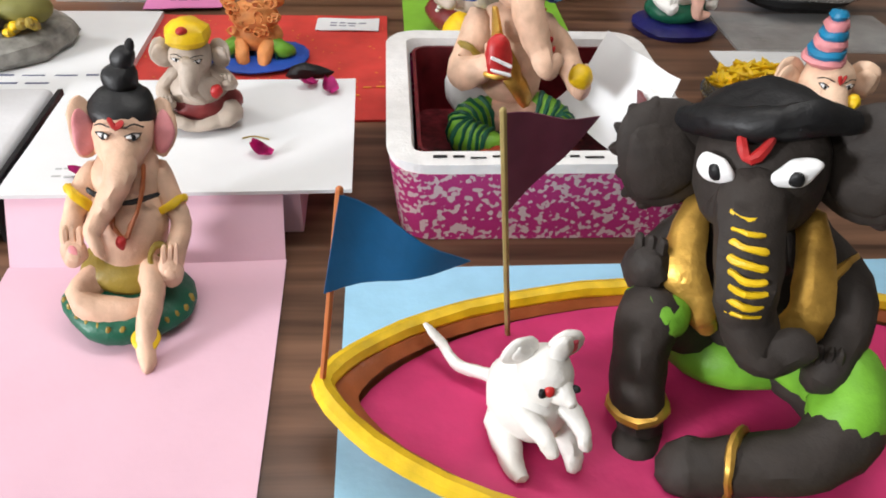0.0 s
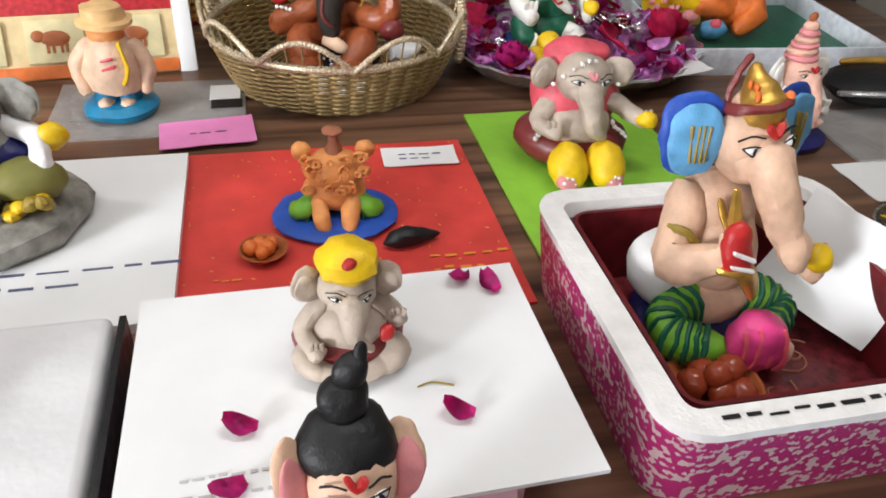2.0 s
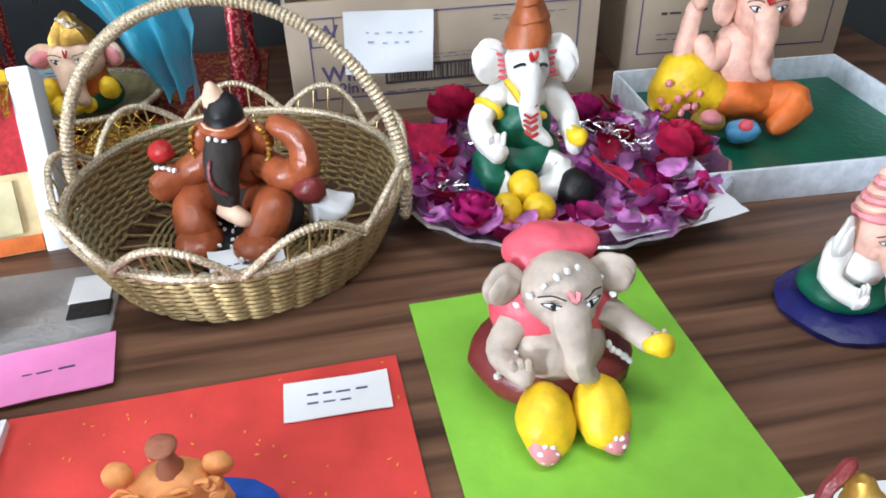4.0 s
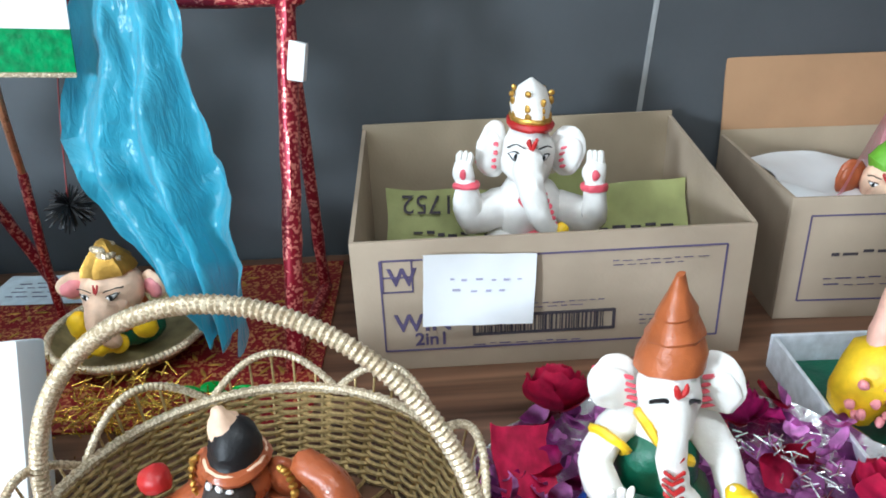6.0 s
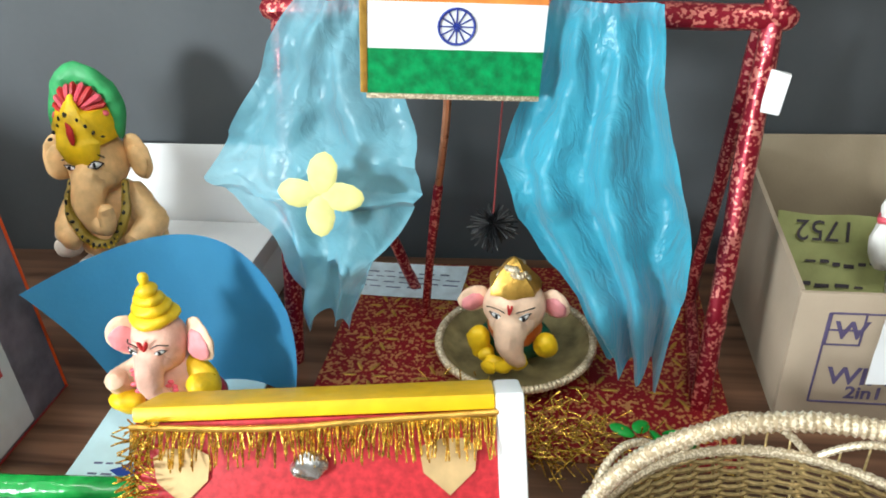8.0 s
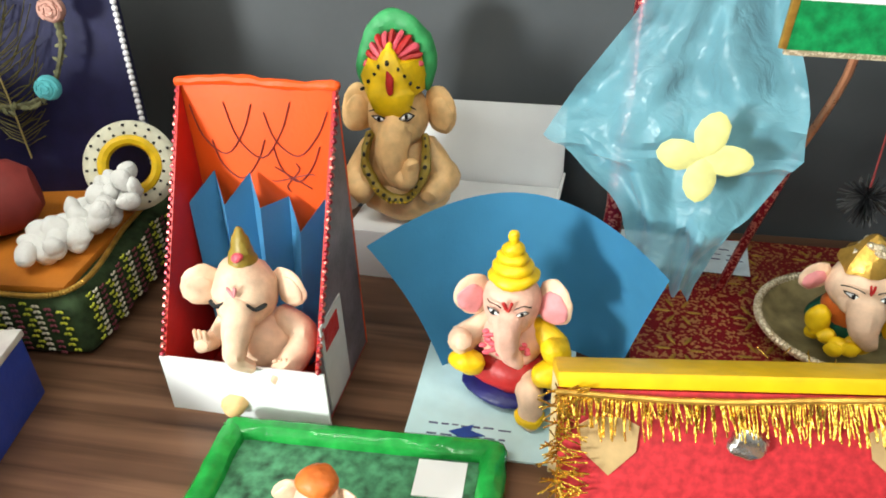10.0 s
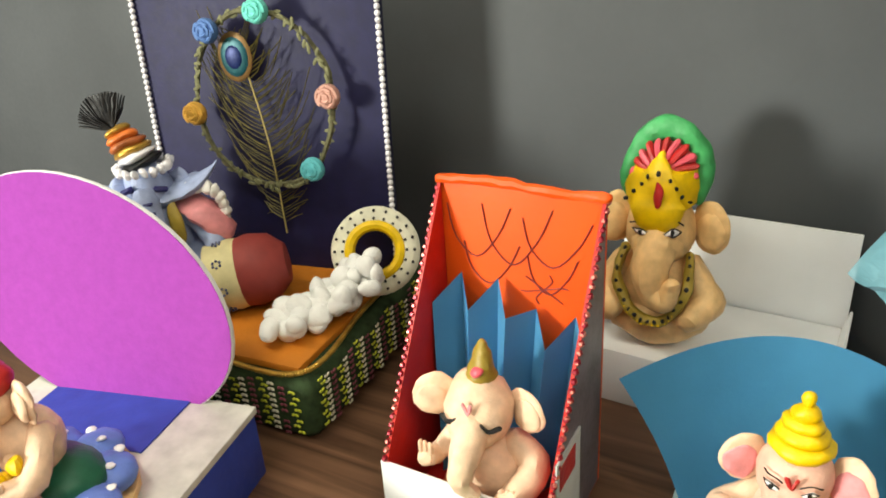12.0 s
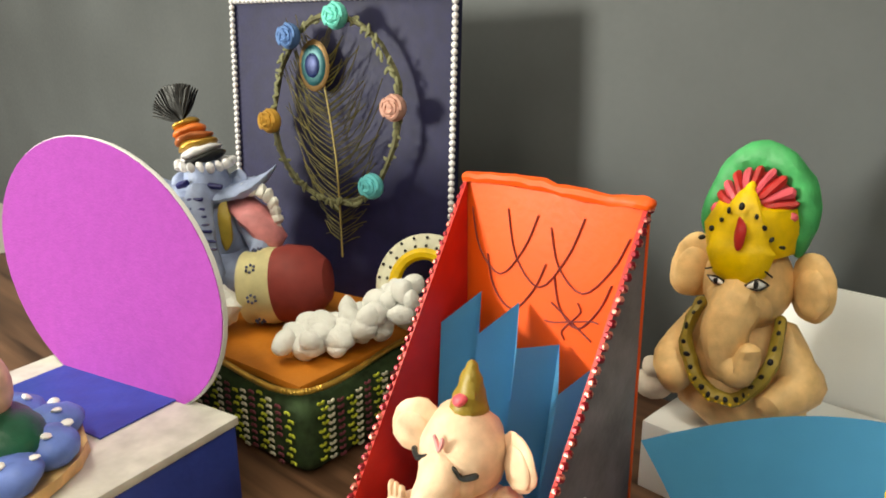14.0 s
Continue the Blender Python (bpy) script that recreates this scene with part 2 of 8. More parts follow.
C_TEAL = clay("teal_blue_paint", (0.01, 0.20, 0.38), 0.45)
C_SKY = clay("light_blue_paint", (0.13, 0.38, 0.66), 0.5)
C_CORN = clay("cornflower_paint", (0.12, 0.20, 0.58), 0.5)
C_HOT = clay("hot_pink_paint", (0.78, 0.06, 0.26), 0.45)
C_CORAL = clay("coral_pink_paint", (0.72, 0.10, 0.14), 0.4)
C_ROSE = clay("rose_clay_paint", (0.74, 0.28, 0.30), 0.5)
C_ORANGE = clay("orange_paint", (0.72, 0.17, 0.03), 0.45)
C_RUST = clay("rust_paint", (0.36, 0.10, 0.03), 0.4)
C_WHITE = clay("white_paint", (0.82, 0.82, 0.82), 0.45, var=0.04)


# ---- mesh tools ----
def finish(name, bm, mats, parent=None, m=None, smooth=True):
    me = bpy.data.meshes.new(name)
    bm.normal_update()
    bm.to_mesh(me)
    bm.free()
    for x in mats if isinstance(mats, (list, tuple)) else [mats]:
        me.materials.append(x)
    if smooth:
        me.polygons.foreach_set("use_smooth", [True] * len(me.polygons))
        me.set_sharp_from_angle(angle=radians(38))
    ob = new(name, me)
    if parent is not None:
        ob.parent = parent
    if m is not None:
        ob.matrix_basis = m
    return ob


def part(name, bm, material, parent, label="", m=None):
    ob = finish(name, bm, material, parent, m)
    return tagged(ob, label)


def solo(name, bm, mats, m, label, category, group="", kind=""):
    return tagged(finish(name, bm, mats, None, m), label, category, group, kind)


def thing(name, m, label, category, group="", kind=""):
    ob = new(name)
    ob.empty_display_size = 0.02
    ob.matrix_basis = m
    return tagged(ob, label, category, group, kind)


def add_box(bm, c, s, bevel=0.0, m=None, mi=0, seg=2):
    """A box at c with the full sizes s."""
    made = bmesh.ops.create_cube(bm, size=1.0)["verts"]
    bmesh.ops.scale(bm, vec=s, verts=made)
    bmesh.ops.translate(bm, vec=c, verts=made)
    faces = list({f for v in made for f in v.link_faces})
    for f in faces:
        f.material_index = mi
    if m is not None:
        bmesh.ops.transform(bm, matrix=m, verts=made)
    if bevel:
        bmesh.ops.bevel(bm, geom=list({e for f in faces for e in f.edges}), offset=bevel, segments=seg, affect="EDGES", profile=0.6)
    return bm


def box(c, s, bevel=0.0, m=None):
    return add_box(bmesh.new(), c, s, bevel, m)


def wobble(bm, amount, scale, seed=0.0):
    """Uneven hand-made surface."""
    for v in bm.verts:
        p = v.co * scale + Vector((seed, seed * 1.7, seed * 0.6))
        v.co += Vector((noise.noise(p), noise.noise(p + Vector((9, 2, 5))), noise.noise(p + Vector((3, 7, 1))))) * amount
    return bm


def sheet(w, d, t=0.0012, nx=10, ny=10, curl=0.0, seed=0.0):
    """A thin sheet of paper or card with slightly lifted, uneven edges; origin in the middle of its underside."""
    bm = bmesh.new()
    top, low = {}, {}
    for i in range(nx + 1):
        for j in range(ny + 1):
            x, y = (i / nx - 0.5), (j / ny - 0.5)
            z = curl * (abs(2 * x) ** 4 + abs(2 * y) ** 4) * 0.5 * (0.6 + 0.8 * noise.noise((x * 3 + seed, y * 3, seed)))
            z = max(0.0, z)
            top[i, j] = bm.verts.new((x * w, y * d, z + t))
            low[i, j] = bm.verts.new((x * w, y * d, z))
    for i in range(nx):
        for j in range(ny):
            bm.faces.new([top[i, j], top[i + 1, j], top[i + 1, j + 1], top[i, j + 1]])
            bm.faces.new([low[i, j], low[i, j + 1], low[i + 1, j + 1], low[i + 1, j]])
    ring = [(i, 0) for i in range(nx)] + [(nx, j) for j in range(ny)] + [(i, ny) for i in range(nx, 0, -1)] + [(0, j) for j in range(ny, 0, -1)]
    for a, b in zip(ring, ring[1:] + ring[:1]):
        bm.faces.new([low[a], low[b], top[b], top[a]])
    return bm


def slab(outline, t, holes=None):
    """A flat plate of thickness t whose outline (x, y) lies in the xy plane."""
    bm = bmesh.new()
    n = len(outline)
    lo = [bm.verts.new((x, y, 0)) for x, y in outline]
    hi = [bm.verts.new((x, y, t)) for x, y in outline]
    bm.faces.new(lo[::-1])
    bm.faces.new(hi)
    for i in range(n):
        bm.faces.new([lo[i], lo[(i + 1) % n], hi[(i + 1) % n], hi[i]])
    return bm


def spline(pts, sub=4):
    """Points along a smooth line through pts."""
    pts = [Vector(p) for p in pts]
    out = []
    for i in range(len(pts) - 1):
        a, b, c, d = pts[max(i - 1, 0)], pts[i], pts[i + 1], pts[min(i + 2, len(pts) - 1)]
        for k in range(sub):
            t = k / sub
            out.append(0.5 * (2 * b + (c - a) * t + (2 * a - 5 * b + 4 * c - d) * t * t + (3 * b - a - 3 * c + d) * t ** 3))
    out.append(pts[-1])
    return out


def add_tube(bm, pts, radii, mi=0, seg=9, sub=4, closed=False, flat=1.0):
    """A round, tapering rod through pts with rounded ends."""
    n0 = len(pts)
    line = spline(pts, sub) if sub > 1 else [Vector(p) for p in pts]
    if not isinstance(radii, (list, tuple)):
        radii = [radii] * n0
    rr = [float(np.interp(i / (len(line) - 1) * (n0 - 1), range(n0), radii)) for i in range(len(line))]
    if not closed:
        d0, d1 = (line[0] - line[1]).normalized(), (line[-1] - line[-2]).normalized()
        line = [line[0] + d0 * rr[0] * 0.95, line[0] + d0 * rr[0] * 0.6] + line + [line[-1] + d1 * rr[-1] * 0.6, line[-1] + d1 * rr[-1] * 0.95]
        rr = [rr[0] * 0.3, rr[0] * 0.8] + rr + [rr[-1] * 0.8, rr[-1] * 0.3]
    else:
        line, rr = line[:-1], rr[:-1]
    count = len(line)
    rings, up = [], None
    for i, p in enumerate(line):
        a = line[(i - 1) % count] if closed or i else p
        b = line[(i + 1) % count] if closed or i < count - 1 else p
        d = (b - a).normalized()
        if up is None:
            up = Vector((0, 0, 1)) if abs(d.z) < 0.9 else Vector((0, 1, 0))
        side = d.cross(up).normalized()
        up = side.cross(d).normalized()
        rings.append([bm.verts.new(p + (side * math.cos(k * math.tau / seg) + up * math.sin(k * math.tau / seg) * flat) * rr[i]) for k in range(seg)])
    pairs = list(zip(rings, rings[1:])) + ([(rings[-1], rings[0])] if closed else [])
    for a, b in pairs:
        for k in range(seg):
            bm.faces.new([a[k], a[(k + 1) % seg], b[(k + 1) % seg], b[k]]).material_index = mi
    if not closed:
        bm.faces.new(rings[0][::-1]).material_index = mi
        bm.faces.new(rings[-1]).material_index = mi
    return bm


@functools.lru_cache(None)
def unit_ball(seg, rings):
    pts = [Vector((0, 0, 1))]
    for i in range(1, rings):
        q = math.pi * i / rings
        pts += [Vector((math.sin(q) * math.cos(k * math.tau / seg), math.sin(q) * math.sin(k * math.tau / seg), math.cos(q))) for k in range(seg)]
    pts.append(Vector((0, 0, -1)))
    faces, last = [], len(pts) - 1
    for k in range(seg):
        n = (k + 1) % seg
        faces.append((0, 1 + k, 1 + n))
        faces += [(1 + i * seg + k, 1 + (i + 1) * seg + k, 1 + (i + 1) * seg + n, 1 + i * seg + n) for i in range(rings - 2)]
        faces.append((1 + (rings - 2) * seg + k, last, 1 + (rings - 2) * seg + n))
    return pts, faces


def add_ball(bm, c, r, mi=0, rot=(0, 0, 0), seg=14, rings=9):
    r = (r, r, r) if isinstance(r, (int, float)) else r
    m = pose(*c, *rot) @ Matrix.Diagonal((*r, 1))
    pts, faces = unit_ball(seg, rings)
    made = [bm.verts.new(m @ p) for p in pts]
    for ids in faces:
        bm.faces.new([made[k] for k in ids]).material_index = mi
    return bm


def add_lathe(bm, profile, m=None, mi=0, seg=24, sx=1.0, sy=1.0, wave=None):
    """A turned form from (radius, height) pairs; open ends at radius 0 close to a point."""
    rings = []
    for r, z in profile:
        ring = []
        for k in range(seg):
            a = k * math.tau / seg
            rr = r * (1 + (wave(a) if wave else 0))
            ring.append(bm.verts.new((rr * math.cos(a) * sx, rr * math.sin(a) * sy, z)))
        rings.append(ring)
    faces = []
    for a, b in zip(rings, rings[1:]):
        for k in range(seg):
            faces.append(bm.faces.new([a[k], a[(k + 1) % seg], b[(k + 1) % seg], b[k]]))
    faces.append(bm.faces.new(rings[0][::-1]))
    faces.append(bm.faces.new(rings[-1]))
    for f in faces:
        f.material_index = mi
    if m is not None:
        bmesh.ops.transform(bm, matrix=m, verts=[v for ring in rings for v in ring])
    return bm


def bars(w, d, rows, cols, t=0.0006, seed=1, fill=0.8):
    """Handwriting too small to read, as plain strokes lying in rows."""
    rnd = random.Random(seed)
    bm = bmesh.new()
    for r in range(rows):
        y = d * (0.5 - (r + 0.5) / rows)
        x = -w / 2
        while x < w / 2 * (1 if r < rows - 1 else 0.4):
            ln = w / cols * rnd.uniform(0.5, 1.2)
            add_box(bm, (x + ln / 2, y + rnd.uniform(-0.1, 0.1) * d / rows, t / 2), (ln * fill, d / rows * rnd.uniform(0.1, 0.2), t))
            x += ln * 1.15
    return bm


# ---- room ----
ROT = 12.5  # the table and the back board run this many degrees off the x axis
FRAME = pose(-0.05, 2.078, 0, 0, 0, ROT)  # local x along the back board, local y away from the viewer
structure = dict(kind="structure")
solo("wall_back_board", box((-1.5, 0.03, 0.42), (6.0, 0.06, 1.14), 0.004), BOARD, FRAME, "matt charcoal grey board standing behind the table", "wall", **structure)
solo("wall_back_trim", box((-4.52, 0.025, 0.42), (0.028, 0.05, 1.14), 0.003), C_BLACK, FRAME, "black edge strip of the grey board", "trim", **structure)
solo("wall_north", box((-0.7, 0.11, 0.6), (8.0, 0.08, 2.7), 0), WALLP, FRAME, "pale beige painted wall", "wall", **structure)
solo("wall_south", box((-0.7, -5.0, 0.6), (8.0, 0.08, 2.7), 0), WALLP, FRAME, "pale beige painted wall", "wall", **structure)
solo("wall_west", box((-4.7, -2.4, 0.6), (0.08, 5.2, 2.7), 0), WALLP, FRAME, "pale beige painted wall", "wall", **structure)
solo("wall_east", box((3.3, -2.4, 0.6), (0.08, 5.2, 2.7), 0), WALLP, FRAME, "pale beige painted wall", "wall", **structure)
solo("floor", box((-0.7, -2.4, -0.8), (8.0, 5.2, 0.1), 0), FLOORM, FRAME, "grey tiled floor", "floor", **structure)
solo("ceiling", box((-0.7, -2.4, 2.0), (8.0, 5.2, 0.1), 0), CEIL, FRAME, "white painted ceiling", "ceiling", **structure)
table = thing("table", FRAME, "long dark walnut laminate table covered with clay figures", "table")
part("tabletop", box((-0.75, -1.0, -0.015), (3.8, 1.98, 0.03), 0.003), TABLE, table)
for lx in (-2.55, 1.05):
    for ly in (-1.9, -0.1):
        part("leg", box((lx, ly, -0.39), (0.06, 0.06, 0.72), 0.004), TABLE, table)


# ---- cards, papers, boxes ----
def paper(name, place, size, rz, material, label, category="paper", t=0.0012, curl=0.004, seed=0.0, ink=None, tilt=(0, 0)):
    th = thing(name, pose(*place, tilt[0], tilt[1], rz), label, category)
    part("sheet", sheet(*size, t, curl=curl, seed=seed), material, th)
    if ink:
        m, rows, cols, w, d, ox, oy = ink
        part("handwriting", bars(w, d, rows, cols, seed=int(seed * 10) + rows), m, th, "dark handwriting", pose(ox, oy, t + 0.0004))
    return th


# cream figure's pink sheet, folded up against the pink box under the white board
pk = paper("pink_sheet", (0.219, 0.303, 0.0005), (0.266, 0.302), 15, PINKP, "pale pink paper sheet lying on the table", seed=1.0)
part("folded_end", sheet(0.264, 0.07, 0.0012, curl=0.0), PINKP, pk, "folded-up end", pose(0, 0.17, 0.0302, 58, 0, 0))
solo("pink_box", box((0, 0, 0.03), (0.262, 0.2, 0.06), 0.002), PINKP, pose(0.157, 0.6, 0.0, 0, 0, 14.5), "low box wrapped in pale pink paper under a white board", "box")
wb = thing("white_board", pose(0.1705, 0.607, 0.0615, 0, 0, 14.5), "thin white card board with loose rose petals", "board")
part("sheet", sheet(0.339, 0.247, 0.004, curl=0.002, seed=4), WHITE, wb)
part("handwriting", bars(0.085, 0.03, 2, 8, seed=3), GREYCARD, wb, "faint grey handwriting", pose(-0.085, -0.085, 0.0048))
part("stem", add_tube(bmesh.new(), [(0, 0, 0), (0.012, 0.002, 0.001), (0.028, -0.003, 0)], 0.0008, sub=3), C_OLIVE, wb, "dry stem", pose(0.05, -0.02, 0.005))
# wrapped white block and white written sheet at its back
blk = thing("white_wrapped_box", pose(-0.182, 0.513, 0, 0, 0, 15), "white cloth-wrapped box with writing on its front", "box")
part("body", wobble(add_box(bmesh.new(), (0, 0, 0.031), (0.345, 0.236, 0.062), 0.009, seg=3), 0.002, 22), CLOTHW, blk)
part("handwriting", bars(0.11, 0.02, 2, 4, seed=6), GREYCARD, blk, "faint writing", pose(-0.02, -0.1195, 0.033, 90, 0, 0))
solo("black_card", box((0, 0, 0.03), (0.006, 0.225, 0.06), 0.001), C_BLACK, pose(-0.008, 0.563, 0, 0, 0, 15), "black card edge between white boxes", "card")
paper("white_written_sheet", (-0.234, 0.838, 0.0), (0.36, 0.335), 14.5, WHITE, "white paper sheet with a line of handwriting", t=0.012, curl=0.001, ink=(INKB, 2, 9, 0.3, 0.045, 0.0, -0.085), seed=2.0)
# red card
rc = thing("red_card", pose(0.117, 0.921, 0.0, 0, 0, 14), "red card with gold flecks and orange lettering", "card")
part("sheet", sheet(0.37, 0.364, 0.003, curl=0.001, seed=2), REDC, rc)
part("lettering", bars(0.085, 0.05, 2, 5, seed=9, fill=0.7), GOLDINK, rc, "orange gold writing", pose(0.13, -0.1, 0.0045))
part("lettering", bars(0.04, 0.012, 1, 4, seed=8), GOLDINK, rc, "orange gold writing", pose(-0.125, -0.098, 0.0045))
flecks = bmesh.new()
rnd = random.Random(5)
for k in range(90):
    add_ball(flecks, (rnd.uniform(-0.178, 0.178), rnd.uniform(-0.174, 0.174), 0.0042), (rnd.uniform(0.0012, 0.003), 0.001, 0.0005), rot=(0, 0, rnd.uniform(0, 180)), seg=6, rings=4)
tagged(part("fleck", flecks, GOLDINK, rc), kind="stuff")
paper("name_slip", (0.201, 1.083, 0.0042), (0.102, 0.05), 12, WHITE, "small white paper slip on a red card", curl=0.003, ink=(INKB, 2, 4, 0.06, 0.022, 0, 0), seed=3.1)
paper("green_card", (0.438, 1.0755, 0.0), (0.272, 0.37), 14, GREENC, "lime green card lying under a figure", t=0.003, ink=(INK, 1, 4, 0.05, 0.008, -0.09, -0.12), seed=1.4)
paper("pink_sticky_note", (-0.096, 1.113, 0.006), (0.128, 0.078), 19, MAGENTA, "bright pink sticky note with faint writing", curl=0.004, ink=(INKP, 1, 3, 0.05, 0.012, 0, 0), seed=5.0)
ps = thing("plastic_sleeve", pose(-0.2, 1.185, 0, 0, 0, 14), "clear plastic sleeve lying over papers", "plastic sleeve")
part("sheet", sheet(0.27, 0.18, 0.004, curl=0.004, seed=7), PLASTIC, ps)
part("strip", box((0.105, 0.04, 0.0062), (0.045, 0.05, 0.002), 0), WHITE, ps, "white strip")
part("band", box((0.108, 0.0, 0.0062), (0.045, 0.026, 0.002), 0), C_BLACK, ps, "black strip")
# sky-blue sheet under the boat
paper("sky_blue_sheet", (0.682, 0.3725, 0.0), (0.55, 0.345), 14, SKYP, "sky blue paper-covered board under a clay boat", t=0.012, curl=0.001)
# pale aqua sheet under the blue-collared figure
paper("aqua_sheet", (-0.695, 1.475, 0.0), (0.2, 0.24), 14, AQUAP, "pale aqua paper sheet with handwriting", t=0.003, ink=(INKB, 3, 5, 0.09, 0.045, -0.03, -0.09), seed=2.2)
paper("white_slip", (0.885, 1.105, 0.0), (0.18, 0.10), 15, WHITE, "white paper slip on the table", seed=6.3)
paper("plastic_pouch", (0.96, 1.25, 0.001), (0.30, 0.16), 12, PLASTIC, "clear plastic pouch lying on the table", t=0.004, seed=6.9)


def carton(name, m, w, d, h, label, flap=0.0, letters=(), rise=0.0):
    """An open cardboard box, its front-left lower corner at the origin."""
    th = thing(name, m, label, "cardboard box")
    t = 0.006
    part("front_panel", wobble(box((w / 2, t / 2, h / 2), (w, t, h), 0.0015), 0.0015, 9), CARD, th)
    part("back_panel", wobble(box((w / 2, d - t / 2, (h + rise) / 2 + 0.004), (w, t, h + rise + 0.008), 0.0015), 0.0015, 9), CARDIN, th)
    for x in (0.0, w - t):
        bm = slab([(t, 0.0), (d - t, 0.0), (d - t, h + rise), (t, h)], t)
        bmesh.ops.transform(bm, matrix=Matrix(((0, 0, 1, x), (1, 0, 0, 0), (0, 1, 0, 0), (0, 0, 0, 1))), verts=bm.verts)
        bmesh.ops.recalc_face_normals(bm, faces=bm.faces)
        part("side_panel", wobble(bm, 0.001, 9), CARD, th)
    part("base_panel", box((w / 2, d / 2, 0.004), (w - 2 * t, d - 2 * t, 0.006), 0), CARDIN, th)
    if flap:
        part("flap", box((w / 2, 0, flap / 2), (w, t, flap), 0.0015), FLAPM, th, "raised tan flap", pose(0, d - 0.002, h + 0.006, -8, 0, 0))
    # printed frame
    y = -0.0007
    rule = 0.0022
    for c, s in (((w / 2, y, h * 0.86), (w * 0.86, 0.0012, rule)), ((w / 2, y, h * 0.16), (w * 0.86, 0.0012, rule)), ((w * 0.07, y, h * 0.51), (rule, 0.0012, h * 0.7)), ((w * 0.93, y, h * 0.51), (rule, 0.0012, h * 0.7))):
        part("printed_line", box(c, s), INKP, th)
    for text, x, z, size in letters:
        cu = bpy.data.curves.new("lettering", "FONT")
        cu.body, cu.size, cu.extrude, cu.offset = text, size, 0.0004, size * 0.02
        lt = bpy.data.objects.new("tmp", cu)
        me = bpy.data.meshes.new_from_object(lt)
        bpy.data.objects.remove(lt)
        me.materials.clear()
        me.materials.append(INKP)
        ob = new("lettering", me)
        ob.parent, ob.matrix_basis = th, pose(x, y - 0.0002, z, 90, 0, 0)
    return th


cw = carton("cardboard_box", pose(0.044, 1.71, 0, 0, 0, 11.8), 0.512, 0.36, 0.19, "open brown cardboard carton with printed panel, holding a white figure", rise=0.04, letters=(("W", 0.045, 0.128, 0.035), ("WIN", 0.05, 0.06, 0.036), ("2in1", 0.075, 0.038, 0.026)))
bm = add_box(bmesh.new(), (0.057, -0.0012, 0.14), (0.04, 0.001, 0.002), 0)
for c, s in (((0.057, -0.0012, 0.164), (0.04, 0.001, 0.002)), ((0.057, -0.0012, 0.119), (0.04, 0.001, 0.002)), ((0.038, -0.0012, 0.1415), (0.002, 0.001, 0.046)), ((0.076, -0.0012, 0.1415), (0.002, 0.001, 0.046))):
    add_box(bm, c, s, 0)
part("printed_frame", bm, INKP, cw)
rnd = random.Random(4)
code = bmesh.new()
for zz in (0.05, 0.077):
    add_box(code, (0.245, -0.0014, zz), (0.185, 0.001, 0.004), 0)
for xx in (0.153, 0.337):
    add_box(code, (xx, -0.0014, 0.0635), (0.004, 0.001, 0.03), 0)
x = 0.16
while x < 0.325:
    wd = rnd.choice((0.001, 0.002, 0.003))
    add_box(code, (x, -0.0014, 0.0635), (wd, 0.001, 0.022), 0)
    x += wd + rnd.choice((0.0015, 0.002, 0.003))
part("barcode", code, INK, cw, "printed black barcode")
part("small_print", bars(0.14, 0.012, 2, 8, seed=12), INKP, cw, "", pose(0.25, -0.0012, 0.09, 90, 0, 0))
part("small_print", bars(0.12, 0.012, 2, 8, seed=13), INKP, cw, "", pose(0.39, -0.0012, 0.145, 90, 0, 0))
part("small_print", bars(0.06, 0.02, 3, 5, seed=14), INKP, cw, "", pose(0.40, -0.0012, 0.06, 90, 0, 0))
part("small_print", bars(0.2, 0.008, 1, 12, seed=15), INKP, cw, "", pose(0.25, -0.0012, 0.035, 90, 0, 0))
nt_ = thing("name_note", pose(0.052, 1.71, 0, 0, 0, 11.8) @ pose(0.152, -0.009, 0.122, 86, 3, 2), "white paper note with handwriting stuck on a carton", "note")
part("sheet", wobble(sheet(0.142, 0.098, 0.001, curl=0.004, seed=8), 0.001, 30), WHITE, nt_)
part("handwriting", bars(0.09, 0.03, 2, 5, seed=21, fill=0.45), mat("pale_violet_ink", (0.42, 0.4, 0.55), 0.7), nt_, "thin blue handwriting", pose(0.005, 0.008, 0.0022))
c2 = carton("cardboard_box", pose(0.607, 1.905, 0, 0, 0, 9), 0.42, 0.30, 0.188, "open brown cardboard carton with a raised flap and white paper inside", flap=0.12, letters=())

part("lettering", bars(0.1, 0.035, 1, 4, seed=31, fill=0.85), INK, c2, "bold black lettering strokes", pose(0.115, -0.0012, 0.105, 90, 0, 0))
part("small_print", bars(0.12, 0.02, 2, 5, seed=32), INKP, c2, "", pose(0.12, -0.0012, 0.06, 90, 0, 0))
solo("crumpled_white_paper", wobble(sheet(0.36, 0.24, 0.002, 22, 16, curl=0.02, seed=3), 0.022, 12), WHITE, pose(0.80, 2.08, 0.15, 0, 0, 9), "crumpled white paper lining a carton", "paper")
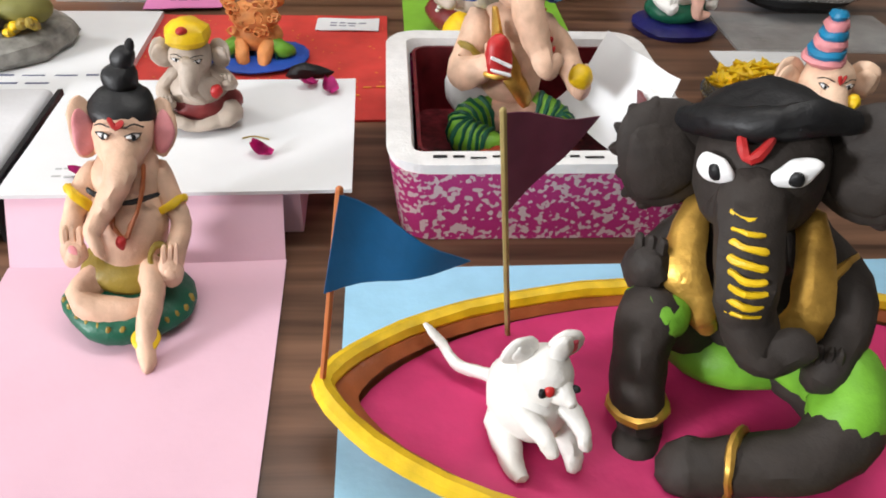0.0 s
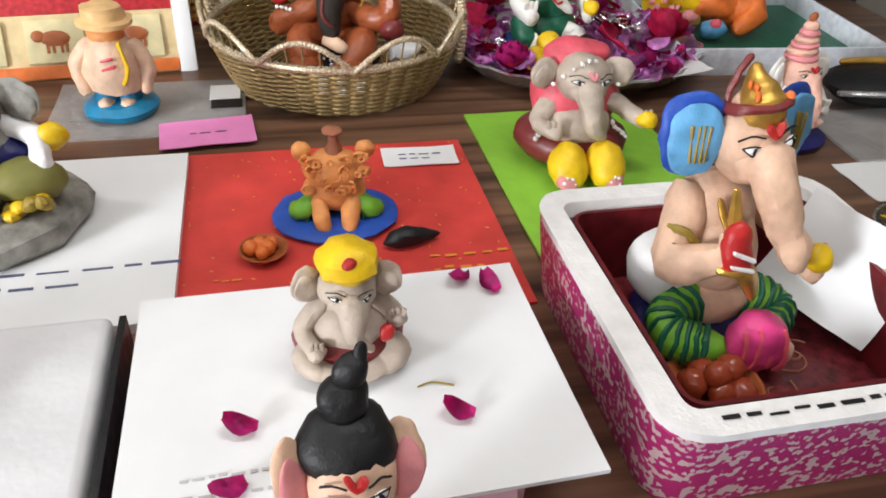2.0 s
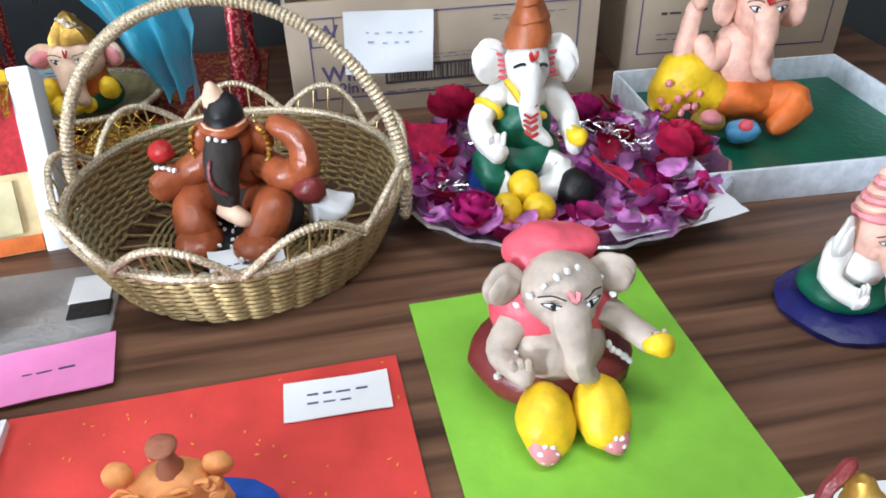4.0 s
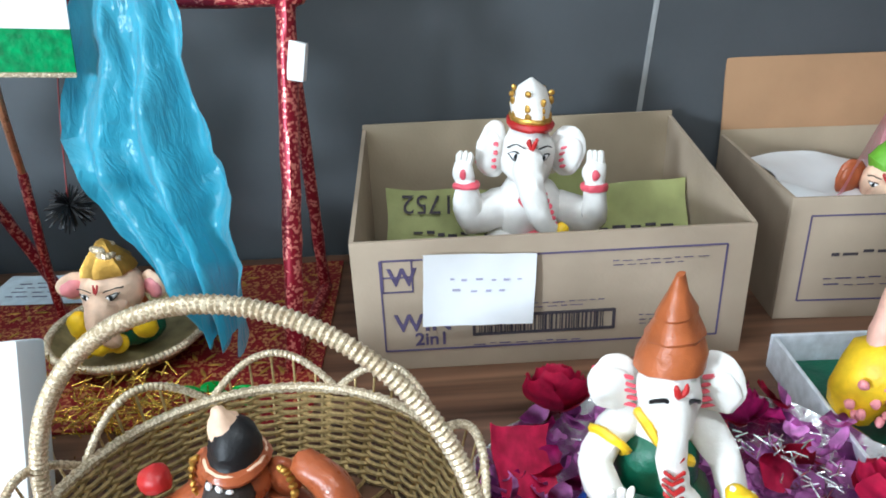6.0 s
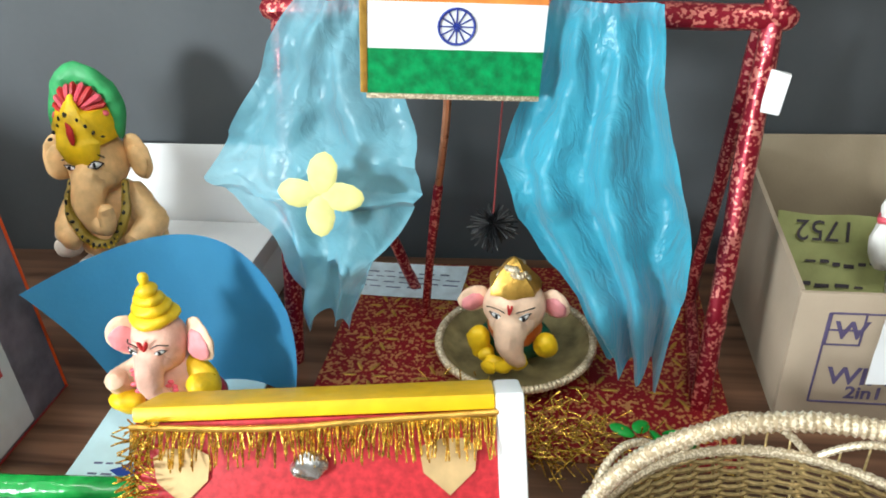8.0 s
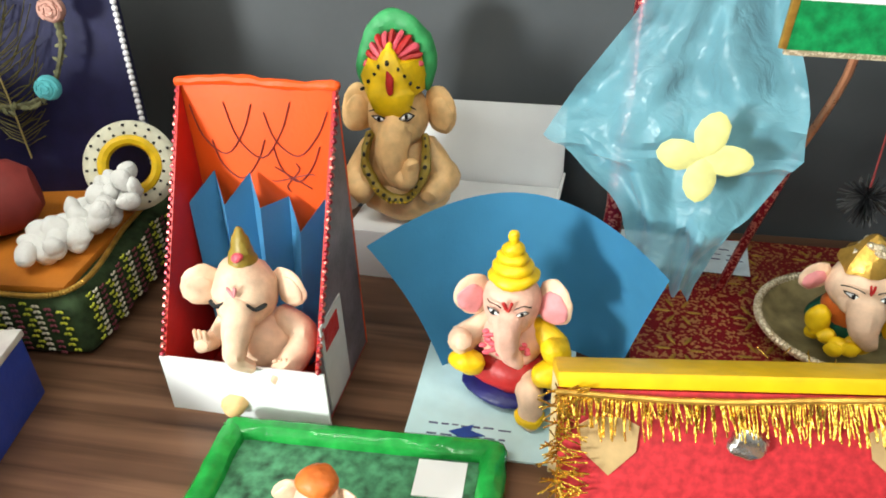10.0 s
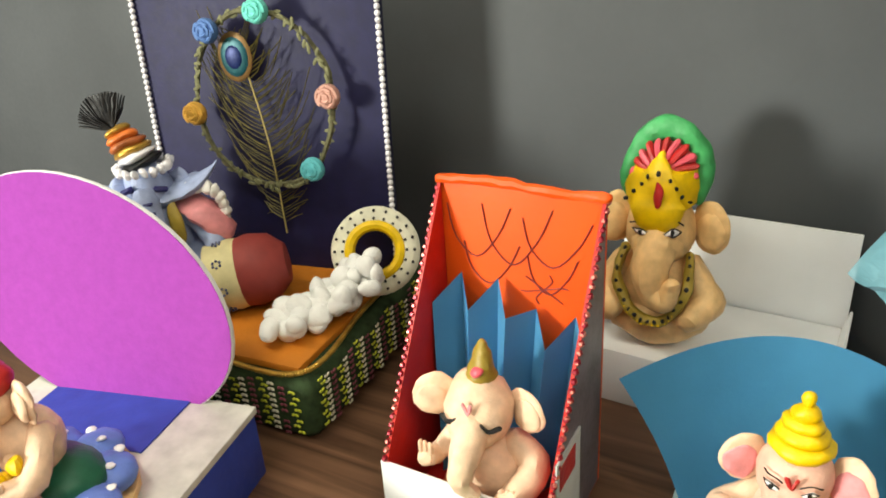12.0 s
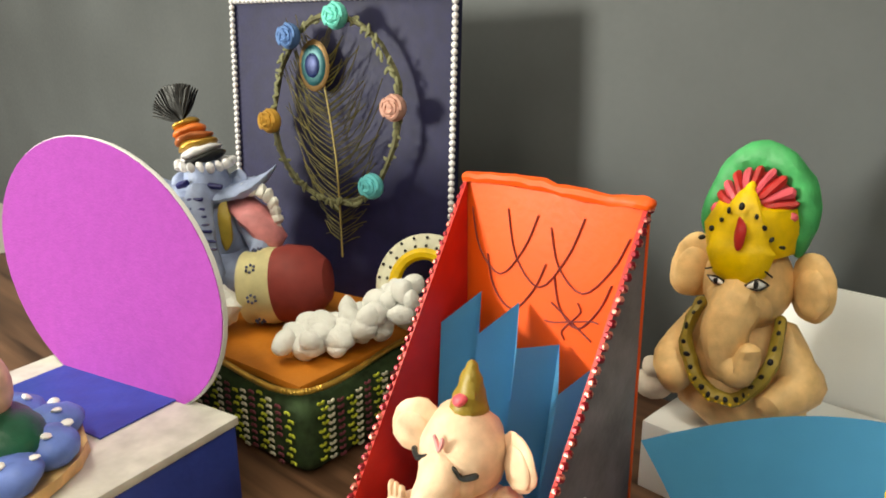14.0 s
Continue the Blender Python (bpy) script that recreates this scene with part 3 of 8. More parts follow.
# paper notes inside the first carton
for k, (px, py, rz, rx, sw) in enumerate(((0.125, 1.955, 14, 62, 0.19), (0.41, 2.01, 8, 70, 0.17), (0.30, 2.045, 12, 74, 0.12))):
    th = thing("printed_note", pose(px, py, 0.1, rx, 4 - 6 * k, rz), "green-yellow printed paper note standing in a carton", "paper note", group="printed notes in the carton")
    part("sheet", wobble(sheet(sw, 0.13, 0.001, 14, 10, curl=0.012, seed=k * 2.0), 0.006, 14), mat("green_yellow_note_paper", (0.36, 0.38, 0.15), 0.6, var=0.15, scale=18), th)
    if k == 0:
        cu = bpy.data.curves.new("number", "FONT")
        cu.body, cu.size, cu.extrude = "1752", 0.042, 0.0004
        tmp = bpy.data.objects.new("tmp", cu)
        me = bpy.data.meshes.new_from_object(tmp)
        bpy.data.objects.remove(tmp)
        me.materials.clear()
        me.materials.append(INK)
        ob = new("number", me)
        ob.parent, ob.matrix_basis = th, pose(0.012, 0.055, 0.008, 0, 0, 180)
    part("printed_lines", bars(0.11, 0.06, 2, 5, seed=40 + k), INK, th, "", pose(0, -0.02, 0.006))


def open_tray(name, m, w, d, h, outer, inner, rim, label, t=0.02, bev=0.012, category="tray"):
    """An open tray with rounded corners, centred on its base."""
    th = thing(name, m, label, category)
    part("base_panel", box((0, 0, 0.006), (w - 2 * t, d - 2 * t, 0.008), 0), inner, th, "inside floor")
    for nm, c, s in (("front_panel", (0, -d / 2 + t / 2, h / 2), (w, t, h)), ("back_panel", (0, d / 2 - t / 2, h / 2), (w, t, h)), ("side_panel", (-w / 2 + t / 2, 0, h / 2), (t, d - 2 * t, h)), ("side_panel", (w / 2 - t / 2, 0, h / 2), (t, d - 2 * t, h))):
        p = part(nm, box(c, s, 0.003), outer, th)
        if rim is not None:
            c2_ = (c[0], c[1], h + 0.003)
            part("rim", wobble(box(c2_, (s[0] + 0.002, s[1] + 0.002, 0.008), 0.003), 0.0008, 60), rim, p, "white upper edge")
    return th


# pink glitter tray of the crowned figure
tr = thing("glitter_tray", pose(0.522, 0.726, 0, 0, 0, 13.5), "white foam tray wrapped in pink glitter paper, lined dark red", "tray")


def rounded(w, d, r, n=5):
    out = []
    for cx, cy, a0 in ((w / 2 - r, d / 2 - r, 0), (-w / 2 + r, d / 2 - r, 90), (-w / 2 + r, -d / 2 + r, 180), (w / 2 - r, -d / 2 + r, 270)):
        out += [(cx + r * math.cos(radians(a0 + 90 * k / n)), cy + r * math.sin(radians(a0 + 90 * k / n))) for k in range(n + 1)]
    return out


def ring_wall(w0, d0, w1, d1, r, z0, z1, t):
    """A rounded rectangular wall, w0 x d0 below and w1 x d1 above, t thick."""
    bm = bmesh.new()
    rows = []
    for w, d, rr, z in ((w0, d0, r, z0), (w1, d1, r, z1), (w1 - 2 * t, d1 - 2 * t, max(r - t, 0.004), z1), (w0 - 2 * t, d0 - 2 * t, max(r - t, 0.004), z0)):
        rows.append([bm.verts.new((x, y, z)) for x, y in rounded(w, d, rr)])
    n = len(rows[0])
    for a, b in zip(rows, rows[1:] + rows[:1]):
        for k in range(n):
            bm.faces.new([a[k], a[(k + 1) % n], b[(k + 1) % n], b[k]])
    return bm


part("side_wall", ring_wall(0.302, 0.302, 0.322, 0.322, 0.034, 0.001, 0.088, 0.024), GLPINK, tr, "pink and silver glitter wrap")
part("rim", wobble(ring_wall(0.32, 0.32, 0.328, 0.328, 0.038, 0.086, 0.101, 0.025), 0.001, 60), FOAM, tr, "thick white foam rim")
part("lining", ring_wall(0.252, 0.252, 0.264, 0.264, 0.02, 0.006, 0.094, 0.004), mat("dark_red_lining", (0.14, 0.012, 0.016), 0.35, var=0.3), tr, "dark red inside")
part("base_panel", slab(rounded(0.256, 0.256, 0.02), 0.006), mat("dark_red_brocade", (0.13, 0.015, 0.02), 0.4, var=0.5, scale=90), tr, "dark red patterned floor", pose(0, 0, 0.004))
scroll = bmesh.new()
rnd = random.Random(19)
for k in range(22):
    cx, cy, a0, sg = rnd.uniform(-0.1, 0.1), rnd.uniform(-0.1, 0.1), rnd.uniform(0, 6), rnd.choice((-1, 1))
    add_tube(scroll, [(cx + (0.022 - 0.0025 * j) * math.cos(a0 + sg * j * 0.7), cy + (0.022 - 0.0025 * j) * math.sin(a0 + sg * j * 0.7), 0.0108) for j in range(8)], 0.0013, seg=5, sub=2)
tagged(part("scroll_pattern", scroll, mat("dull_rose_gold_print", (0.36, 0.15, 0.09), 0.4, 0.3), tr, "dull gold scrolls"), kind="stuff")
part("lettering", bars(0.24, 0.02, 1, 12, seed=17), C_BLACK, tr, "black painted strokes", pose(0.0, -0.1515, 0.1018))
solo("folded_white_paper", wobble(sheet(0.11, 0.12, 0.001, 12, 12, curl=0.02, seed=9), 0.004, 20), WHITE, pose(0.625, 0.775, 0.078, 15, -58, 32), "folded white paper standing in a tray", "paper")
# patterned white tray of the reclining figure
t3 = open_tray("patterned_tray", pose(0.80, 1.64, 0, 0, 0, 10), 0.40, 0.36, 0.05, mat("white_patterned_card", (0.70, 0.74, 0.80), 0.5, var=0.12, scale=70), C_GREEN, None, "white card tray with a faint pattern and a green base", t=0.006)
# white box of the ochre figure
wt = thing("white_box", pose(-0.868, 1.755, 0, 0, 0, 10), "low white cardboard box with its lid flap raised", "box")
part("body", wobble(box((0, 0, 0.0425), (0.305, 0.19, 0.085), 0.002), 0.001, 20), WHITE, wt)
part("lid_flap", box((0, 0, 0.07), (0.325, 0.004, 0.14), 0.001), WHITE, wt, "raised white lid flap", pose(-0.005, 0.1, 0.082, -6, 0, 0))
part("side_flap", box((0, 0, 0.02), (0.004, 0.17, 0.04), 0.001), WHITE, wt, "low side flap", pose(0.153, 0.0, 0.08, 0, 12, 0))
# orange and red display box
ob_ = thing("display_box", pose(-0.977, 1.394, 0, 0, 0, 12), "tall open-fronted gift box, red inside with an orange back", "box")
W_, D_, HB = 0.2, 0.165, 0.372
part("front_panel", wobble(box((0, -D_ / 2, 0.043), (W_ + 0.012, 0.004, 0.086), 0.001), 0.001, 20), WHITE, ob_, "white front lip")
part("back_panel", box((0, D_ / 2, HB / 2), (W_, 0.004, HB), 0.001), ORANGEP, ob_, "orange paper back")
part("base_panel", box((0, 0, 0.003), (W_, D_, 0.004), 0), REDP, ob_)
for s in (-1, 1):
    prof = [(-D_ / 2, 0.002), (D_ / 2 - 0.004, 0.002), (D_ / 2 - 0.004, HB), (-D_ / 2, 0.09)]
    pm = Matrix(((0, 0, 1, s * W_ / 2 - (0.004 if s > 0 else 0)), (1, 0, 0, 0), (0, 1, 0, 0), (0, 0, 0, 1)))
    bm = slab(prof, 0.004)
    bmesh.ops.transform(bm, matrix=pm, verts=bm.verts)
    bmesh.ops.recalc_face_normals(bm, faces=bm.faces)
    for f in bm.faces:
        f.material_index = 1 if f.calc_center_median().x * s > s * s * W_ / 2 - 0.0005 else 0
    sp = finish("side_panel", bm, [REDP, PRINTBOX], ob_)
    edge = bmesh.new()
    n = 34
    for k in range(n):
        a = k / (n - 1)
        add_ball(edge, (s * W_ / 2, -D_ / 2 + a * D_, 0.09 + a * (HB - 0.09)), (0.004, 0.005, 0.004), seg=6, rings=4)
    tagged(part("glitter_edging", edge, GLRED, sp, "red glitter edging"), kind="stuff")
sc = bmesh.new()
for k, (x0, z0, w, d) in enumerate(((-0.09, 0.345, 0.08, 0.062), (-0.045, 0.35, 0.085, 0.07), (0.005, 0.34, 0.08, 0.055), (-0.07, 0.30, 0.07, 0.05), (0.01, 0.295, 0.06, 0.045))):
    add_tube(sc, [(x0, 0.0795, z0), (x0 + 0.12 * w, 0.0795, z0 - 0.65 * d), (x0 + 0.45 * w, 0.0795, z0 - d), (x0 + 0.8 * w, 0.0795, z0 - 0.5 * d), (x0 + w, 0.0795, z0 + 0.004)], 0.0008, seg=5, sub=4)
for k in range(6):
    t = k * 1.05
    add_tube(sc, [(0.03, 0.0795, 0.255), (0.03 + 0.02 * math.cos(t), 0.0795, 0.255 + 0.012 * math.sin(t + 0.5)), (0.03 + 0.03 * math.cos(t + 0.3), 0.0795, 0.255 + 0.02 * math.sin(t + 0.3))], 0.0007, seg=5, sub=3)
part("drawn_line", sc, C_MAROON, ob_, "dark red drawn scallops")
lb_ = part("label", box((W_ / 2 + 0.0012, -0.03, 0.075), (0.002, 0.07, 0.13), 0), GREYCARD, ob_, "pale printed label on the outside")
part("stamp", box((W_ / 2 + 0.0026, -0.035, 0.115), (0.001, 0.045, 0.03), 0), C_RED, lb_, "red printed block")
part("top_cloth", wobble(add_tube(bmesh.new(), [(-0.1, 0.082, 0.373), (-0.03, 0.084, 0.378), (0.04, 0.084, 0.374), (0.1, 0.082, 0.375)], 0.006, sub=6, seg=8), 0.003, 60), ORANGEP, ob_, "frayed orange cloth edge")
# zigzag blue paper fan in the box
zz_ = bmesh.new()
n, top, low = 9, [], []
for k in range(n):
    x = -0.085 + k * 0.17 / (n - 1)
    y = 0.03 + (0.022 if k % 2 else -0.012)
    low.append(zz_.verts.new((x * 0.9, y - 0.015, 0.01)))
    top.append(zz_.verts.new((x * 1.12, y + 0.02, 0.245 + (0.018 if k % 2 else -0.012) - 0.03 * (k > 4))))
for k in range(n - 1):
    zz_.faces.new([low[k], low[k + 1], top[k + 1], top[k]])
bmesh.ops.solidify(zz_, geom=zz_.faces[:], thickness=0.0015)
solo("pleated_paper", zz_, BLUEF2, pose(-0.977, 1.394, 0, 0, 0, 12), "pleated mid-blue paper fan standing in a display box", "paper fan")
# blue box with the disc
bb = thing("blue_box", pose(-1.335, 1.045, 0, 0, 0, 24), "flat box with a deep blue side and a pale grey top", "box")
part("body", box((0, 0, 0.047), (0.33, 0.295, 0.094), 0.003), ROYAL, bb)
part("top_panel", box((0, 0, 0.1), (0.336, 0.30, 0.01), 0.002), mat("pale_grey_top", (0.62, 0.60, 0.56), 0.7), bb, "pale grey top")
part("corner_patch", box((-0.02, 0.09, 0.1065), (0.2, 0.1, 0.002), 0), ROYAL, bb, "blue paper on the top")
outl = [tuple((Matrix.Rotation(radians(-24), 2) @ Vector((0.208 * math.cos(a * math.tau / 48), 0.15 * math.sin(a * math.tau / 48))))) for a in range(48)]
disc = slab(outl, 0.006)
bmesh.ops.translate(disc, vec=(0, 0.15, -0.003), verts=disc.verts)
dm = pose(-1.435, 1.145, 0.088, 0, 0, 27) @ pose(0, 0, 0, 80, 0, 0)
pd = thing("purple_disc", dm, "upright purple felt oval with a white card edge", "display board")
part("card", disc, WHITE, pd, "white card backing")
felt = slab([(x * 0.994, y * 0.992) for x, y in outl], 0.001)
bmesh.ops.translate(felt, vec=(0, 0.15, 0.0035), verts=felt.verts)
part("felt_face", felt, PURPLE, pd, "purple felt face")
# leaning red box with gold trim; local x along its front edge, the face leans back
gb = thing("gold_trimmed_box", pose(-0.371, 1.276, 0, 0, 0, 19.7), "leaning red box with yellow top edge, gold fringe and picture tiles", "box")
GW, LEAN_BACK = 0.355, 30
face = pose(0, 0, 0, -LEAN_BACK, 0, 0)
CREAMP = mat("cream_panel", (0.70, 0.55, 0.30), 0.5)
part("lower_panel", box((0, 0.006, 0.05), (GW, 0.012, 0.1), 0.002), CREAMP, gb, "cream lower panel", face)
part("band", box((0, -0.002, 0.011), (GW, 0.006, 0.02), 0.001), C_ORANGE, gb, "orange lower border", face)
part("front_cloth", box((0, 0.006, 0.155), (GW, 0.012, 0.11), 0.002), mat("red_sequinned_cloth", (0.52, 0.03, 0.04), 0.5, var=0.25, scale=120), gb, "red cloth face", face)
part("top_edge", box((0, 0.035, 0.219), (GW, 0.075, 0.016), 0.004), YELLOWP, gb, "yellow padded top edge", face)
part("back_panel", box((0, 0.165, 0.075), (GW, 0.006, 0.15), 0.001), CREAMP, gb)
part("corner_post", box((GW / 2 + 0.014, 0.03, 0.112), (0.028, 0.07, 0.232), 0.005), WHITE, gb, "white padded corner", face)
part("cord", add_tube(bmesh.new(), [(-GW / 2, -0.004, 0.208), (-0.05, -0.005, 0.202), (0.06, -0.005, 0.206), (GW / 2, -0.004, 0.209)], 0.003, sub=6, seg=7), GOLD, gb, "gold braid", face)
for tx in (-0.115, 0.0, 0.115):
    tile = part("tile", box((tx, -0.003, 0.058), (0.085, 0.006, 0.066), 0.001), mat("cream_tile", (0.70, 0.62, 0.36), 0.5), gb, "", face)
    bm = add_ball(bmesh.new(), (tx, -0.007, 0.062), (0.022, 0.002, 0.012), seg=10, rings=6)
    for dx in (-0.012, -0.004, 0.008, 0.015):
        add_box(bm, (tx + dx, -0.007, 0.047), (0.004, 0.002, 0.014), 0)
    add_ball(bm, (tx - 0.024, -0.007, 0.066), (0.01, 0.002, 0.009), seg=8, rings=6)
    part("motif", bm, C_RUST, tile, "brown animal-shaped print")
rnd = random.Random(11)
fr = bmesh.new()
for k in range(190):
    x = -GW / 2 + GW * k / 189
    ln = rnd.uniform(0.015, 0.04)
    add_tube(fr, [(x, -0.004, 0.205), (x + rnd.uniform(-0.006, 0.006), -0.012, 0.205 - ln)], 0.0009, seg=4, sub=1)
for k in range(220):
    zz = rnd.uniform(0.01, 0.21)
    s_ = -1
    add_tube(fr, [(s_ * GW / 2, 0.0, zz), (s_ * (GW / 2 + rnd.uniform(-0.03, 0.02)), rnd.uniform(-0.02, 0.0), zz + rnd.uniform(-0.012, 0.012))], 0.0009, seg=4, sub=1)
tagged(part("fringe", fr, TINSEL, gb, "gold tinsel fringe", face), kind="stuff")
for s in (-1, 1):
    part("leaf_patch", slab([(0, -0.035), (0.025, -0.012), (0.028, 0.012), (0.014, 0.02), (-0.014, 0.02), (-0.028, 0.012), (-0.025, -0.012)], 0.001), mat("pale_gold_patch", (0.6, 0.42, 0.2), 0.5, 0.3), gb, "gold leaf-shaped patch", face @ pose(s * 0.13, -0.002, 0.165, 90, 0, 0))
part("bead", wobble(add_ball(bmesh.new(), (0, 0, 0), (0.02, 0.008, 0.014)), 0.004, 90), STEEL, gb, "dark glass stone", face @ pose(-0.005, -0.005, 0.165))
# green framed case
gc = thing("green_framed_tray", pose(-0.775, 1.215, 0, 0, 0, 15), "shallow tray with glossy green tape frame and green printed lining", "tray")
GLOSSG = mat("glossy_green_tape", (0.02, 0.30, 0.05), 0.2, var=0.2, scale=60, bump=0.7, bscale=60)
part("lining", box((0, 0, 0.009), (0.30, 0.2, 0.018), 0.001), mat("green_printed_lining", (0.07, 0.24, 0.12), 0.5, var=0.5, scale=60), gc)
for nm, pts in (("frame_side", [(-0.155, 0.105), (0.155, 0.105)]), ("frame_side", [(-0.155, -0.105), (0.155, -0.105)]), ("frame_side", [(-0.155, -0.105), (-0.155, 0.105)]), ("frame_side", [(0.155, -0.105), (0.155, 0.105)])):
    part(nm, wobble(add_tube(bmesh.new(), [(pts[0][0], pts[0][1], 0.017), ((pts[0][0] + pts[1][0]) / 2, (pts[0][1] + pts[1][1]) / 2, 0.017), (pts[1][0], pts[1][1], 0.017)], 0.016, sub=8, seg=10), 0.002, 60), GLOSSG, gc)
part("label", box((0.1, 0.06, 0.0195), (0.055, 0.05, 0.002), 0), WHITE, gc, "blank white label")
# red brocade cloth under the swing
bro = thing("brocade_cloth", pose(-0.30, 1.755, 0.0005, 0, 0, 11), "red and gold brocade cloth spread on the table", "cloth")
part("cloth", sheet(0.55, 0.43, 0.004, 16, 16, curl=0.006, seed=11), BROCADE, bro)
mo = bmesh.new()
for i in range(5):
    for j in range(5):
        for k in range(6):
            a = k * math.tau / 6
            add_ball(mo, (-0.21 + i * 0.105 + 0.022 * math.cos(a), -0.17 + j * 0.085 + 0.022 * math.sin(a), 0.0055), (0.012, 0.003, 0.001), rot=(0, 0, math.degrees(a)), seg=6, rings=4)
tagged(part("motif", mo, GOLD, bro, "gold woven motifs"), kind="stuff")
paper("written_card", (-0.525, 1.872, 0.006), (0.2, 0.1), 8, mat("pale_blue_card", (0.66, 0.76, 0.82), 0.6), "white card with lines of handwriting", ink=(INKB, 4, 5, 0.15, 0.06, 0, 0), seed=4.4)


# ---- clay figures: each one plain modelled mesh, painted in a few colours ----
class Clay:
    def __init__(self):
        self.bm, self.mats = bmesh.new(), []

    def mi(self, m):
        if m not in self.mats:
            self.mats.append(m)
        return self.mats.index(m)

    def ball(self, c, r, m, rot=(0, 0, 0), seg=20, rings=13):
        add_ball(self.bm, c, r, self.mi(m), rot, seg, rings)

    def tube(self, pts, radii, m, seg=13, sub=5, flat=1.0):
        add_tube(self.bm, pts, radii, self.mi(m), seg, sub, False, flat)

    def ring(self, c, r, thick, m, sx=1.0, sy=1.0, rot=(0, 0, 0), n=18):
        tm = pose(*c, *rot)
        pts = [tm @ Vector((r * sx * math.cos(k * math.tau / n), r * sy * math.sin(k * math.tau / n), 0)) for k in range(n + 1)]
        add_tube(self.bm, pts, thick, self.mi(m), 7, 1, True)

    def lathe(self, profile, c, m, rot=(0, 0, 0), seg=18, sx=1.0, sy=1.0, wave=None):
        add_lathe(self.bm, profile, pose(*c, *rot), self.mi(m), seg, sx, sy, wave)

    def dots(self, pts, r, m):
        for p in pts:
            add_ball(self.bm, p, r, self.mi(m), seg=7, rings=5)

    def place(self, m, h, label, seed=0.0, name="clay_figure", wide=1.0, lean=0.0):
        bmesh.ops.scale(self.bm, vec=(h * wide, h * wide, h), verts=self.bm.verts)
        for v in self.bm.verts:
            v.co.y += lean * v.co.z
        wobble(self.bm, 0.022 * h, 5.5 / h, seed)
        wobble(self.bm, 0.009 * h, 21 / h, seed + 4)
        return solo(name, self.bm, self.mats, m, label, "figurine")


def body(f, skin, cloth, chest=None, belly=(0.2, 0.17, 0.2)):
    f.ball((0, 0.03, 0.15), (0.25, 0.2, 0.11), cloth)
    f.ball((0, 0.02, 0.31), belly, skin)
    f.ball((0, 0.04, 0.47), (0.155, 0.12, 0.13), chest or skin)


def crossed(f, skin, cloth, z=0.1):
    for s in (-1, 1):
        f.tube([(s * 0.11, 0.02, z + 0.05), (s * 0.27, -0.1, z + 0.03), (s * 0.2, -0.2, z)], [0.09, 0.095, 0.075], cloth)
        f.tube([(s * 0.2, -0.2, z), (s * 0.05, -0.26, z - 0.02), (-s * 0.07, -0.25, z - 0.03)], [0.07, 0.055, 0.05], skin)


def head(f, skin, c=(0, -0.03, 0.69), r=0.15, ear=None, inner=None, ear_r=(0.11, 0.03, 0.13), side=1, trunk=None, mark=None, eye=True, cup=-22, back=0.03):
    x, y, z = c
    f.ball(c, (r, r * 0.95, r), skin)
    f.ball((x, y - r * 0.5, z - r * 0.25), (r * 0.72, r * 0.6, r * 0.6), skin)
    for s in (-1, 1):
        f.ball((x + s * (r + ear_r[0] * 0.55), y + back, z + 0.01), ear_r, ear or skin, (0, s * 8, s * cup))
        f.ball((x + s * (r + ear_r[0] * 0.6), y + 0.005, z), (ear_r[0] * 0.72, ear_r[1] * 0.8, ear_r[2] * 0.72), inner or ear or skin, (0, s * 8, s * cup))
    t = trunk or [(0, -0.12, -0.02), (0.0, -0.2, -0.12), (0.015 * side, -0.22, -0.24), (0.05 * side, -0.225, -0.33), (0.12 * side, -0.23, -0.34)]
    n = len(t)
    f.tube([(x + a, y + b, z + d) for a, b, d in t], [0.085 * r / 0.15 * (1 - 0.58 * k / (n - 1)) for k in range(n)], skin, seg=11)
    if eye:
        for s in (-1, 1):
            f.ball((x + s * r * 0.46, y - r * 0.9, z + r * 0.2), (r * 0.2, r * 0.075, r * 0.085), C_WHITE, (0, s * -10, s * 24), 12, 8)
            f.ball((x + s * r * 0.45, y - r * 0.965, z + r * 0.2), (r * 0.07, r * 0.035, r * 0.075), C_BLACK, (0, 0, 0), 8, 6)
            for lift, bend in ((0.29, 0.06), (0.12, -0.05)):
                f.tube([(x + s * r * 0.25, y - r * 0.96, z + r * 0.2), (x + s * r * 0.47, y - r * 0.96, z + r * (lift + bend * 0.3)), (x + s * r * 0.7, y - r * 0.8, z + r * 0.24)], r * 0.018, C_BLACK, 5, 3)
            f.tube([(x + s * r * 0.22, y - r * 0.97, z + r * 0.42), (x + s * r * 0.5, y - r * 0.9, z + r * 0.5), (x + s * r * 0.76, y - r * 0.7, z + r * 0.38)], r * 0.022, C_BLACK, 5, 3)
    if mark:
        f.tube([(x - 0.02, y - r * 0.97, z + r * 0.62), (x, y - r * 1.02, z + r * 0.42), (x + 0.02, y - r * 0.97, z + r * 0.62)], 0.012, mark, 6, 3)


